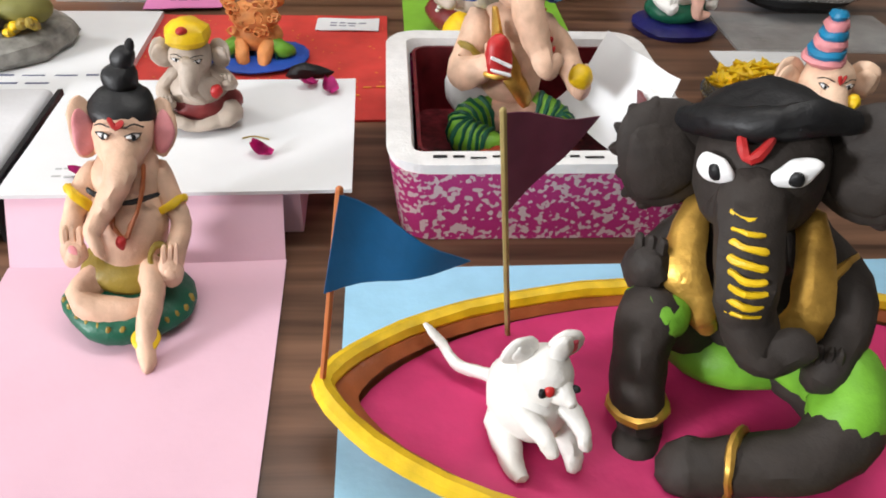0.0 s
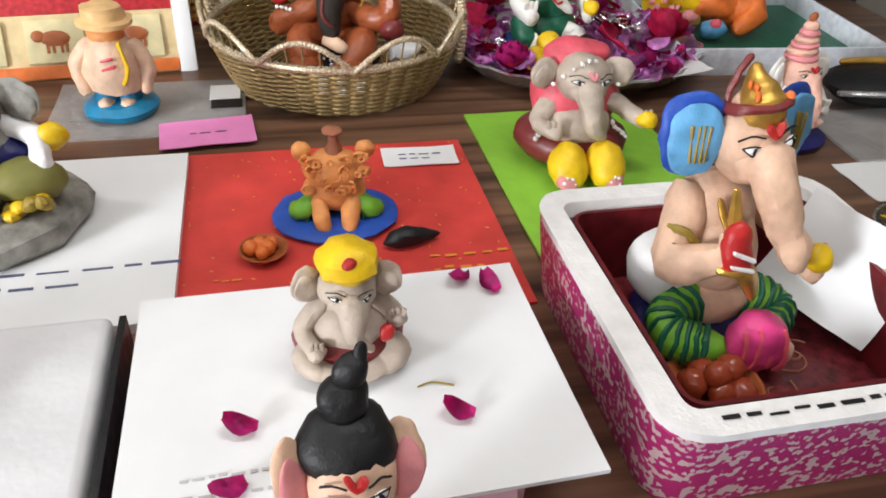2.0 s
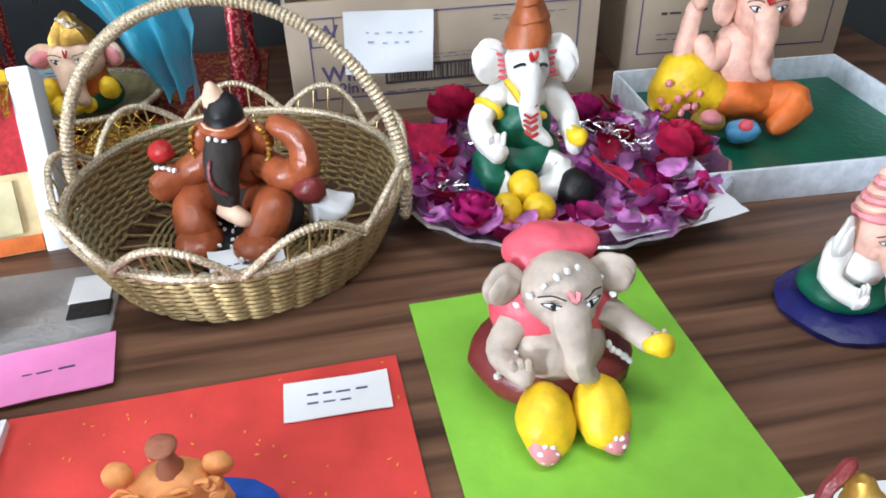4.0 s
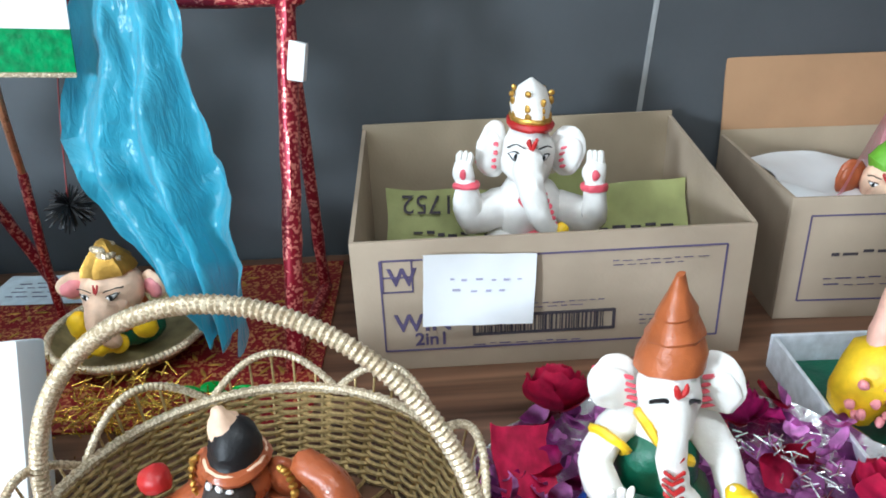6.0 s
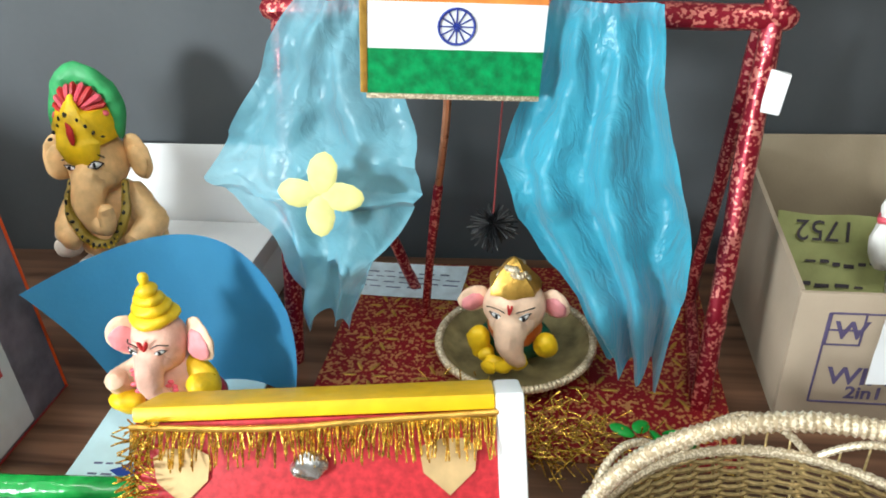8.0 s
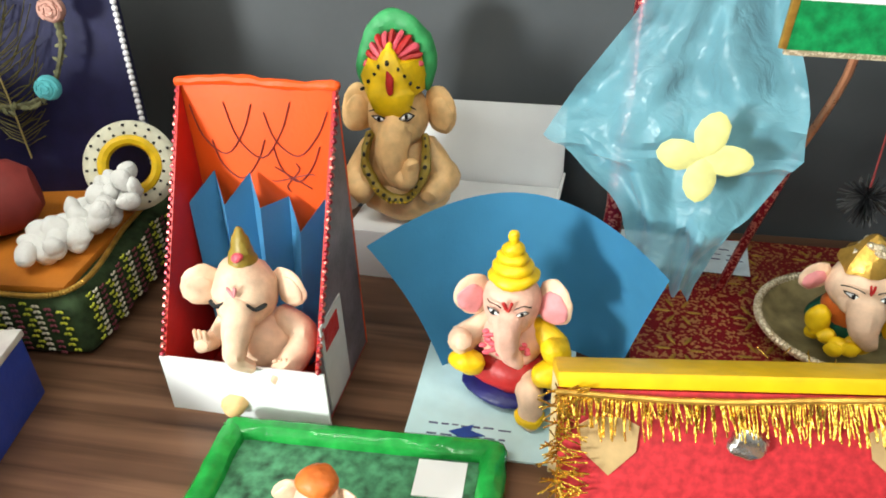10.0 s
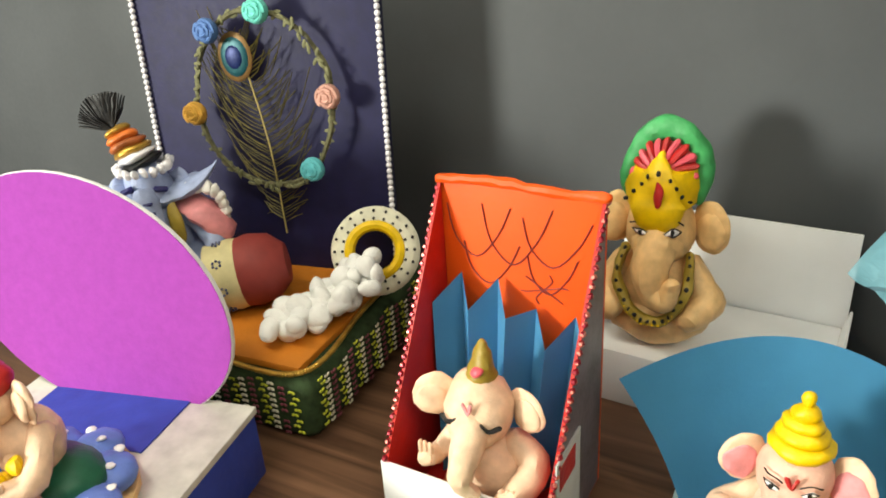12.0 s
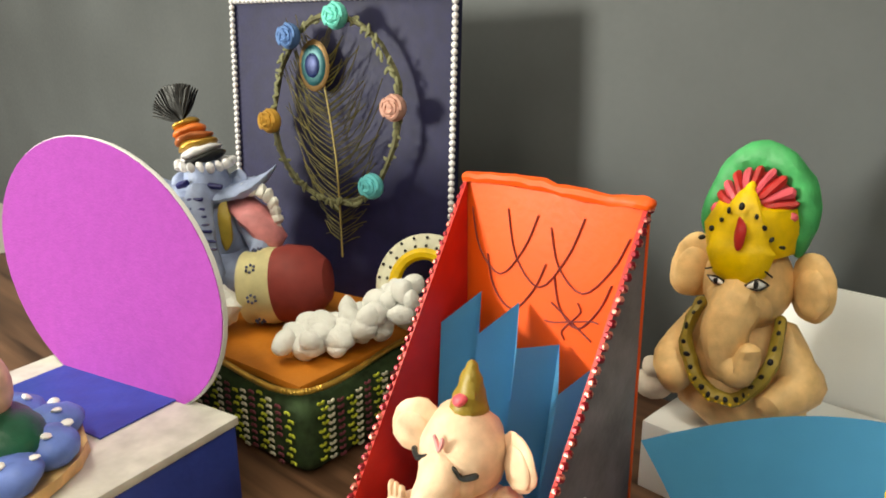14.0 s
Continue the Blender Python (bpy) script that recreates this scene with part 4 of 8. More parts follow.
def arm(f, skin, s, pts, r=(0.068, 0.06, 0.05, 0.045), band=None, palm=None):
    f.tube([(s * a, b, c) for a, b, c in pts], list(r)[: len(pts)], skin)
    a, b, c = pts[-1]
    f.ball((s * a, b, c), (0.055, 0.035, 0.055), skin)
    for k in range(3):
        f.tube([(s * a + 0.025 * (k - 1), b - 0.005, c + 0.03), (s * a + 0.03 * (k - 1), b - 0.012, c + 0.085)], [0.018, 0.014], skin, 6, 1)
    if palm:
        f.ball((s * a, b - 0.028, c + 0.01), (0.02, 0.014, 0.022), palm, seg=8, rings=6)
    if band:
        p, q = Vector((s * pts[0][0], pts[0][1], pts[0][2])), Vector((s * pts[1][0], pts[1][1], pts[1][2]))
        mid, d = p.lerp(q, 0.55), (q - p)
        rot = d.to_track_quat("Z", "Y").to_euler()
        f.ring(mid, 0.068, 0.016, band, rot=[math.degrees(v) for v in rot])


UP = [(0.16, 0.03, 0.5), (0.27, -0.02, 0.4), (0.27, -0.14, 0.44)]
LOW = [(0.16, 0.03, 0.48), (0.27, -0.04, 0.34), (0.2, -0.19, 0.27)]
BACK = [(0.15, 0.07, 0.52), (0.3, 0.06, 0.5), (0.34, 0.0, 0.64)]


def cone_hat(f, m, z, r=0.12, h=0.28, rings=4, y=-0.01):
    for k in range(rings):
        a = k / rings
        f.ball((0, y, z + h * a * 0.85), (r * (1 - 0.72 * a), r * (1 - 0.72 * a), h / rings * 0.72), m)
    f.ball((0, y, z + h * 0.9), (r * 0.22, r * 0.22, h * 0.14), m)


def garland(f, m, z=0.55, r=0.13, drop=0.2, thick=0.02, y=-0.1):
    f.tube([(-r, y + 0.06, z), (-r * 0.75, y - 0.05, z - drop * 0.6), (0, y - 0.1, z - drop), (r * 0.75, y - 0.05, z - drop * 0.6), (r, y + 0.06, z)], thick, m, 7, 4)


# black elephant figure in the boat
f = Clay()
body(f, SKIN_DARK, C_LIME, belly=(0.17, 0.15, 0.19))
f.tube([(-0.1, 0, 0.2), (-0.23, -0.22, 0.36), (-0.25, -0.3, 0.2), (-0.24, -0.34, 0.06)], [0.09, 0.1, 0.085, 0.08], SKIN_DARK)
f.ball((-0.22, -0.2, 0.37), (0.105, 0.12, 0.075), C_LIME)
f.ball((-0.24, -0.38, 0.04), (0.085, 0.11, 0.045), SKIN_DARK)
f.tube([(0.1, 0, 0.16), (0.32, -0.2, 0.14), (0.25, -0.36, 0.1), (0.02, -0.45, 0.08), (-0.07, -0.47, 0.07)], [0.1, 0.105, 0.085, 0.08, 0.09], SKIN_DARK)
f.tube([(0.1, 0, 0.19), (0.31, -0.16, 0.19), (0.32, -0.26, 0.14)], [0.11, 0.12, 0.1], C_LIME)
f.ring((-0.245, -0.325, 0.13), 0.083, 0.016, GOLD)
f.ring((0.06, -0.435, 0.09), 0.085, 0.016, GOLD, rot=(0, 80, -10))
head(f, SKIN_DARK, c=(0.02, -0.05, 0.76), r=0.185, eye=False, ear_r=(0.15, 0.035, 0.165), trunk=[(0, -0.14, -0.02), (0.01, -0.23, -0.15), (0.02, -0.25, -0.3), (0.07, -0.27, -0.39), (0.15, -0.26, -0.35)])
for s in (-1, 1):
    f.ball((0.02 + s * 0.098, -0.205, 0.83), (0.064, 0.022, 0.034), C_WHITE, (0, s * -8, s * 24))
    f.ball((0.02 + s * 0.095, -0.225, 0.83), (0.021, 0.012, 0.021), C_BLACK)
    for k in range(7):  # torn ear edge
        b = radians(-70 + 26 * k)
        f.ball((0.02 + s * (0.275 + 0.125 * math.cos(b)), -0.02, 0.76 + 0.145 * math.sin(b)), (0.035, 0.025, 0.024), SKIN_DARK, (0, s * -math.degrees(b), 0), 10, 7)
f.tube([(-0.012, -0.195, 0.9), (0.02, -0.222, 0.862), (0.052, -0.195, 0.9)], 0.015, C_RED, 7, 3)
for k in range(9):  # yellow bands down the trunk
    u = k / 8
    mid = Vector((0.022 + 0.016 * u, -0.268 - 0.112 * math.sin(min(1.5 * u, 1) * math.pi / 2), 0.785 - 0.25 * u))
    w = 0.042 - 0.008 * u
    f.tube([mid + Vector((-w, 0.022, 0.002)), mid, mid + Vector((w, 0.022, -0.002))], 0.0085, C_YELLOW, 6, 3)
f.tube([(-0.17, -0.06, 0.9), (-0.09, -0.135, 0.925), (0.02, -0.165, 0.935), (0.13, -0.135, 0.925), (0.21, -0.06, 0.9)], [0.035, 0.044, 0.046, 0.044, 0.035], C_BLACK)
f.ball((0.02, -0.02, 0.91), (0.18, 0.15, 0.055), C_BLACK)
arm(f, SKIN_DARK, -1, [(0.16, 0.03, 0.52), (0.28, -0.04, 0.42), (0.24, -0.17, 0.5)], (0.075, 0.07, 0.065), palm=GOLD)
arm(f, SKIN_DARK, 1, [(0.16, 0.03, 0.52), (0.3, -0.05, 0.38), (0.24, -0.22, 0.26)], (0.075, 0.07, 0.06), band=GOLD, palm=C_ROSE)
f.tube([(-0.14, -0.02, 0.62), (-0.16, -0.16, 0.52), (-0.1, -0.2, 0.4), (-0.07, -0.19, 0.33)], [0.05, 0.06, 0.06, 0.035], GOLD, flat=0.5)
f.tube([(0.17, -0.03, 0.6), (0.2, -0.16, 0.46), (0.14, -0.2, 0.36), (0.05, -0.19, 0.3)], [0.05, 0.06, 0.055, 0.03], GOLD, flat=0.5)
f.place(pose(0.722, 0.379, 0.033, 0, -12, -15), 0.25, "charcoal black clay elephant figure with gold sash and lime trousers", 1, wide=0.95, lean=0.1)

# cream child figure with a black bun on the pink sheet
f = Clay()
f.ball((0, 0.0, 0.07), (0.31, 0.29, 0.085), C_GREEN)
f.dots([(0.29 * math.cos(a), 0.27 * math.sin(a), 0.09) for a in np.linspace(-2.9, -0.2, 13)], 0.014, C_OLIVE)
f.ball((0, 0.02, 0.2), (0.22, 0.18, 0.1), C_OLIVE)
f.ball((0, 0.0, 0.36), (0.185, 0.165, 0.18), SKIN_CREAM)
f.ball((0, 0.02, 0.5), (0.16, 0.13, 0.12), SKIN_CREAM)
f.tube([(-0.14, -0.06, 0.18), (-0.2, -0.17, 0.14), (-0.02, -0.2, 0.12), (0.08, -0.17, 0.12)], [0.062, 0.056, 0.05, 0.04], SKIN_CREAM)
f.tube([(0.1, -0.1, 0.22), (0.12, -0.21, 0.2), (0.1, -0.31, 0.09), (0.1, -0.38, 0.03)], [0.06, 0.054, 0.044, 0.036], SKIN_CREAM)
f.ring((0.1, -0.32, 0.08), 0.047, 0.013, C_YELLOW, rot=(20, 0, 0))
head(f, SKIN_CREAM, c=(0.0, -0.04, 0.67), r=0.126, ear_r=(0.075, 0.03, 0.105), inner=C_ROSE, mark=C_RED, trunk=[(0.0, -0.1, -0.07), (-0.03, -0.135, -0.13), (-0.08, -0.15, -0.2), (-0.12, -0.175, -0.25), (-0.11, -0.2, -0.3)])
f.ball((0, 0.0, 0.74), (0.143, 0.135, 0.085), C_BLACK)
f.ball((0.0, 0.0, 0.845), (0.075, 0.072, 0.05), C_BLACK)
f.ball((0.012, 0.0, 0.905), (0.052, 0.05, 0.045), C_BLACK)
f.ball((0.03, 0.0, 0.945), (0.022, 0.02, 0.035), C_BLACK, (0, 25, 0))
arm(f, SKIN_CREAM, -1, [(0.16, 0.02, 0.5), (0.23, -0.04, 0.38), (0.21, -0.17, 0.32)], (0.056, 0.05, 0.042), band=C_YELLOW, palm=C_ROSE)
arm(f, SKIN_CREAM, 1, [(0.16, 0.02, 0.5), (0.24, -0.04, 0.36), (0.2, -0.17, 0.25)], (0.056, 0.05, 0.042), band=C_YELLOW)
f.tube([(-0.15, -0.11, 0.5), (0, -0.165, 0.485), (0.15, -0.11, 0.5)], 0.009, C_BLACK, 6, 4)
f.tube([(0.09, -0.1, 0.58), (0.07, -0.17, 0.46), (0.01, -0.19, 0.38), (-0.05, -0.165, 0.46)], 0.011, C_RUST, 6, 4)
f.ball((0.0, -0.2, 0.37), 0.024, C_RED)
f.ring((0.16, -0.15, 0.28), 0.048, 0.012, C_OLIVE, rot=(60, 0, 0))
f.place(pose(0.2, 0.378, 0.003, 0, 7, 22), 0.228, "cream clay seated child figure with black hair bun", 2, wide=0.8, lean=0.45)

# grey figure with a yellow turban on the white board
f = Clay()
f.ball((0, 0.06, 0.17), (0.34, 0.26, 0.17), C_MAROON)
body(f, SKIN_GREY, SKIN_GREY, belly=(0.24, 0.2, 0.2))
crossed(f, SKIN_GREY, SKIN_GREY, 0.12)
head(f, SKIN_GREY, c=(0, -0.03, 0.66), r=0.17, ear_r=(0.1, 0.03, 0.14), trunk=[(0, -0.13, -0.02), (0.01, -0.21, -0.13), (0.02, -0.23, -0.24), (0.09, -0.24, -0.3)])
f.tube([(0.0, -0.19, 0.68), (0.005, -0.255, 0.58), (0.02, -0.268, 0.46)], 0.014, C_CORAL, 6, 3)
f.lathe([(0.02, 0.82), (0.15, 0.78), (0.185, 0.84), (0.17, 0.92), (0.1, 0.98), (0.01, 1.0)], (0, -0.02, 0), C_YELLOW, wave=lambda a: 0.05 * math.sin(7 * a))
f.ball((0, -0.17, 0.95), 0.035, C_RED)
arm(f, SKIN_GREY, -1, LOW)
arm(f, SKIN_GREY, 1, UP, palm=C_RED)
f.ball((0.2, -0.22, 0.42), (0.05, 0.04, 0.06), C_RED)
f.place(pose(0.166, 0.63, 0.0658, 0, 0, 14), 0.118, "grey beige clay figure with a yellow turban", 3, wide=1.12)

# orange lion-curled figure on a blue disc
f = Clay()
f.ball((0, 0, 0.05), (0.52, 0.42, 0.06), C_BLUE)
f.ball((0, 0.04, 0.3), (0.26, 0.2, 0.2), SKIN_ORANGE)
for s in (-1, 1):
    f.tube([(s * 0.12, -0.02, 0.26), (s * 0.27, -0.1, 0.18), (s * 0.3, 0.0, 0.12)], [0.1, 0.09, 0.08], C_LIME)
    f.tube([(s * 0.13, -0.1, 0.26), (s * 0.11, -0.2, 0.18), (s * 0.1, -0.25, 0.1)], [0.08, 0.07, 0.065], SKIN_ORANGE)
    for k in range(3):
        f.tube([(s * (0.2 + 0.05 * k), -0.14 + 0.02 * k, 0.24 - 0.02 * k), (s * (0.22 + 0.05 * k), -0.17 + 0.04 * k, 0.1)], 0.014, C_GREEN, 6, 1)
f.ball((0, 0.0, 0.55), (0.25, 0.17, 0.2), SKIN_ORANGE)
rnd = random.Random(3)
for k in range(34):
    a, b = rnd.uniform(-0.24, 0.24), rnd.uniform(0.4, 0.78)
    f.ring((a, -0.15 + 0.9 * a * a, b), rnd.uniform(0.022, 0.045), 0.014, SKIN_ORANGE, rot=(90 + rnd.uniform(-20, 20), 0, rnd.uniform(-20, 20)), n=8)
for s in (-1, 1):
    f.ball((s * 0.24, 0.0, 0.76), (0.08, 0.05, 0.09), SKIN_ORANGE)
f.tube([(0, 0.02, 0.7), (0.01, 0.02, 0.82), (0.0, 0.02, 0.93)], [0.09, 0.05, 0.03], SKIN_TERRA)
f.ball((0, 0.02, 0.94), (0.085, 0.085, 0.035), SKIN_TERRA)
f.place(pose(0.11, 0.925, 0.004, 0, 0, 10), 0.12, "orange clay figure with curled mane on a blue disc", 4, wide=1.22)

# stone-grey group on a round base
f = Clay()
f.lathe([(0.02, 0), (0.47, 0.0), (0.52, 0.06), (0.5, 0.15), (0.4, 0.2), (0.02, 0.22)], (0, 0, 0), SKIN_STONE, wave=lambda a: 0.05 * math.sin(3 * a) + 0.03 * math.sin(7 * a))
f.ball((-0.1, -0.06, 0.32), (0.27, 0.22, 0.16), SKIN_STONE)
f.ball((0.02, 0.08, 0.5), (0.17, 0.14, 0.18), SKIN_STONE)
head(f, SKIN_STONE, c=(0.02, 0.06, 0.76), r=0.16, ear_r=(0.14, 0.03, 0.13), trunk=[(-0.02, -0.12, -0.02), (-0.06, -0.18, -0.15), (-0.08, -0.2, -0.28), (-0.02, -0.21, -0.36)], eye=False)
f.ball((0.1, 0.06, 0.46), (0.18, 0.13, 0.11), C_NAVY)
f.tube([(-0.06, -0.1, 0.74), (-0.1, -0.16, 0.6), (-0.08, -0.18, 0.44)], [0.04, 0.04, 0.03], mat("pale_yellow_streak", (0.6, 0.5, 0.16), 0.5), flat=0.6)
f.tube([(0.18, 0.1, 0.62), (0.32, 0.02, 0.56), (0.34, -0.1, 0.44)], [0.07, 0.06, 0.06], C_WHITE)
f.ball((0.24, -0.1, 0.36), (0.2, 0.16, 0.12), mat("moss_green_clay", (0.2, 0.19, 0.05), 0.6))
for k in range(9):
    f.ball((0.24 + 0.09 * math.cos(k * 0.7), -0.26 + 0.03 * math.sin(k * 2.1), 0.27 + 0.03 * math.sin(k)), 0.045, C_YELLOW if k % 2 else C_OLIVE, seg=8, rings=6)
f.ball((0.4, 0.02, 0.56), (0.085, 0.07, 0.08), C_YELLOW)
f.tube([(-0.3, 0.05, 0.5), (-0.38, 0.02, 0.66), (-0.3, 0.0, 0.8)], [0.05, 0.08, 0.05], C_WHITE, flat=0.3)
for p in ((-0.3, -0.2, 0.3), (-0.16, -0.27, 0.3), (0.0, -0.25, 0.36), (-0.25, -0.1, 0.42)):
    f.tube([p, (p[0] + 0.05, p[1] - 0.06, p[2] - 0.05), (p[0] + 0.02, p[1] - 0.09, p[2] - 0.13)], [0.05, 0.045, 0.03], SKIN_STONE)
f.place(pose(-0.25, 0.86, 0.012, 0, 0, 18), 0.182, "stone grey clay figure on a round rocky base", 5)

# terracotta figure on a disc
f = Clay()
f.lathe([(0.02, 0), (0.48, 0.0), (0.5, 0.03), (0.46, 0.06), (0.02, 0.08)], (0, 0, 0), SKIN_TERRA, wave=lambda a: 0.03 * math.sin(5 * a))
f.lathe([(0.02, 0.05), (0.3, 0.06), (0.24, 0.25), (0.17, 0.4), (0.13, 0.55), (0.11, 0.66), (0.02, 0.7)], (-0.05, 0, 0), SKIN_TERRA)
f.ball((-0.03, -0.03, 0.62), (0.15, 0.14, 0.15), SKIN_TERRA)
f.tube([(0.05, -0.1, 0.62), (0.14, -0.14, 0.66), (0.17, -0.12, 0.76)], [0.06, 0.05, 0.035], SKIN_TERRA)
f.tube([(0.06, -0.04, 0.4), (0.2, -0.1, 0.34), (0.16, -0.2, 0.22)], [0.07, 0.06, 0.05], SKIN_TERRA)
f.ball((-0.05, 0.0, 0.84), (0.13, 0.12, 0.14), SKIN_DARK)
f.place(pose(-0.205, 0.55, 0.0625, 0, 0, 8), 0.2, "unpainted terracotta clay figure on a round base", 6)

# small green and blue figure at the table's side
f = Clay()
f.ball((0, 0, 0.1), (0.42, 0.36, 0.1), C_GREEN)
f.ball((0, 0.02, 0.3), (0.24, 0.2, 0.2), SKIN_OCHRE)
f.ball((0.1, -0.15, 0.25), (0.13, 0.12, 0.12), C_BLUE)
f.ball((0.25, -0.1, 0.3), (0.1, 0.08, 0.1), C_ORANGE)
head(f, SKIN_OCHRE, c=(0, 0, 0.6), r=0.17)
cone_hat(f, C_RED, 0.74, 0.12, 0.24)
f.place(pose(-0.49, 1.06, 0.0, 0, 0, 20), 0.18, "clay figure in ochre on a dark green base", 7)

# standing figure with a wide hat on a teal base
f = Clay()
f.lathe([(0.02, 0), (0.33, 0.0), (0.35, 0.06), (0.28, 0.12), (0.02, 0.13)], (0, 0, 0), C_TEAL)
for s in (-1, 1):
    f.tube([(s * 0.09, 0, 0.3), (s * 0.1, -0.03, 0.14)], [0.12, 0.11], C_TEAL)
    f.tube([(s * 0.2, 0.0, 0.62), (s * 0.3, -0.03, 0.45), (s * 0.27, -0.08, 0.25)], [0.08, 0.075, 0.06], SKIN_PALE)
    f.ball((s * 0.1, -0.12, 0.12), (0.07, 0.1, 0.05), SKIN_PALE)
f.lathe([(0.02, 0.2), (0.24, 0.24), (0.27, 0.42), (0.22, 0.62), (0.16, 0.74), (0.02, 0.78)], (0, 0, 0), SKIN_PALE)
f.ball((0, -0.02, 0.76), (0.17, 0.15, 0.13), SKIN_ORANGE)
f.lathe([(0.02, 0.84), (0.24, 0.84), (0.24, 0.88), (0.19, 0.9), (0.17, 1.0), (0.02, 1.02)], (0, 0, 0), SKIN_OCHRE)
for z in (0.42, 0.5, 0.58):
    f.tube([(-0.05, -0.24, z), (0.05, -0.24, z + 0.02)], 0.015, C_CORAL, 6, 1)
f.tube([(0.12, -0.16, 0.7), (0.16, -0.22, 0.5), (0.12, -0.23, 0.36)], 0.022, C_YELLOW, 6, 3)
f.place(pose(-0.235, 1.17, 0.008, 0, 0, 12), 0.15, "peach clay standing figure with ochre hat on a teal base", 8)

# crowned figure in the glitter tray
f = Clay()
f.ball((0, 0.05, 0.06), (0.32, 0.25, 0.06), C_NAVY)
f.ball((0, 0.06, 0.15), (0.24, 0.2, 0.1), SKIN_CREAM)
f.ball((-0.16, 0.1, 0.22), (0.16, 0.15, 0.14), C_WHITE)
f.ball((0, 0.03, 0.33), (0.18, 0.17, 0.19), SKIN_CREAM)
f.ball((0, 0.05, 0.48), (0.16, 0.13, 0.13), SKIN_CREAM)
for s in (-1, 1):
    f.tube([(s * 0.1, 0, 0.15), (s * 0.26, -0.12, 0.11), (s * 0.13, -0.23, 0.09)], [0.09, 0.085, 0.065], C_LIME)
    leg = spline([Vector((s * 0.1, 0, 0.15)), Vector((s * 0.26, -0.12, 0.11)), Vector((s * 0.13, -0.23, 0.09))], 6)
    for k in range(2, len(leg) - 1, 1):
        d = (leg[k + 1] - leg[k - 1]).to_track_quat("Z", "Y").to_euler()
        f.ring(leg[k], 0.092 - 0.0022 * k, 0.012, C_GREEN, rot=[math.degrees(v) for v in d], n=14)
f.ball((0.05, -0.27, 0.12), (0.135, 0.1, 0.12), C_HOT)
for k in range(4):
    f.tube([(-0.06 + 0.06 * k, -0.33, 0.2), (-0.07 + 0.065 * k, -0.365, 0.1), (-0.06 + 0.06 * k, -0.33, 0.03)], 0.01, C_CORAL, 5, 3)
f.tube([(0.15, -0.18, 0.1), (0.2, -0.26, 0.05)], [0.055, 0.05], SKIN_CREAM)
head(f, SKIN_CREAM, c=(0.0, -0.03, 0.75), r=0.138, ear=C_BLUE, inner=C_SKY, ear_r=(0.135, 0.026, 0.145), cup=14, back=0.05, mark=C_RED, trunk=[(0, -0.12, -0.03), (0.02, -0.21, -0.12), (0.06, -0.25, -0.22), (0.1, -0.27, -0.31), (0.15, -0.25, -0.28)])
for s in (-1, 1):
    f.ball((s * 0.225, -0.022, 0.755), (0.112, 0.024, 0.122), C_SKY, (0, s * 8, s * 14))
    for k in range(4):
        f.tube([(s * 0.228 + 0.02 * (k - 1.5), -0.046 + s * 0.005 * (k - 1.5), 0.7), (s * 0.228 + 0.024 * (k - 1.5), -0.046 + s * 0.006 * (k - 1.5), 0.81)], 0.006, C_OLIVE, 5, 1)
f.dots([(0.075 + 0.011 * k, -0.2 - 0.014 * min(k, 5), 0.67 - 0.032 * k) for k in range(8)], 0.011, C_RED)
f.tube([(0.0, -0.07, 0.86), (0.0, -0.04, 0.9), (0.0, -0.01, 0.94)], [0.085, 0.065, 0.03], GOLD, 14)
f.dots([(0.07 * math.cos(k * 1.3), -0.09 + 0.03 * math.sin(k * 2.1), 0.89 + 0.012 * (k % 4)) for k in range(9)], 0.014, C_ORANGE)
f.ring((0, -0.03, 0.85), 0.115, 0.016, C_MAROON, rot=(-18, 0, 0))
f.tube([(-0.1, 0.02, 0.84), (-0.075, 0.02, 0.91), (-0.02, 0.02, 0.98)], 0.016, C_MAROON, 6, 3)
arm(f, SKIN_CREAM, -1, [(0.16, 0.04, 0.5), (0.27, -0.06, 0.36), (0.14, -0.22, 0.44)], (0.08, 0.075, 0.05), band=C_OLIVE)
f.ball((-0.12, -0.25, 0.48), (0.065, 0.05, 0.1), C_RED)
f.tube([(-0.16, -0.3, 0.5), (-0.08, -0.3, 0.46)], 0.009, C_WHITE, 5, 1)
f.tube([(-0.16, -0.29, 0.44), (-0.08, -0.29, 0.42)], 0.009, C_WHITE, 5, 1)
f.ring((-0.13, -0.23, 0.41), 0.05, 0.014, GOLD)
f.tube([(-0.12, -0.22, 0.56), (-0.13, -0.2, 0.66)], [0.03, 0.015], GOLD, 7, 1)
arm(f, SKIN_CREAM, 1, [(0.16, 0.04, 0.5), (0.28, -0.05, 0.38), (0.3, -0.2, 0.33)], (0.075, 0.065, 0.05))
f.ball((0.3, -0.23, 0.38), (0.06, 0.06, 0.05), C_YELLOW)
f.tube([(-0.1, -0.1, 0.56), (-0.05, -0.2, 0.4), (0.02, -0.2, 0.3)], [0.03, 0.055, 0.05], GOLD, flat=0.5)
f.place(pose(0.498, 0.75, 0.014, 0, 0, 19), 0.27, "cream clay figure with sky blue ears and a gold crown", 9, wide=0.85, lean=0.12)

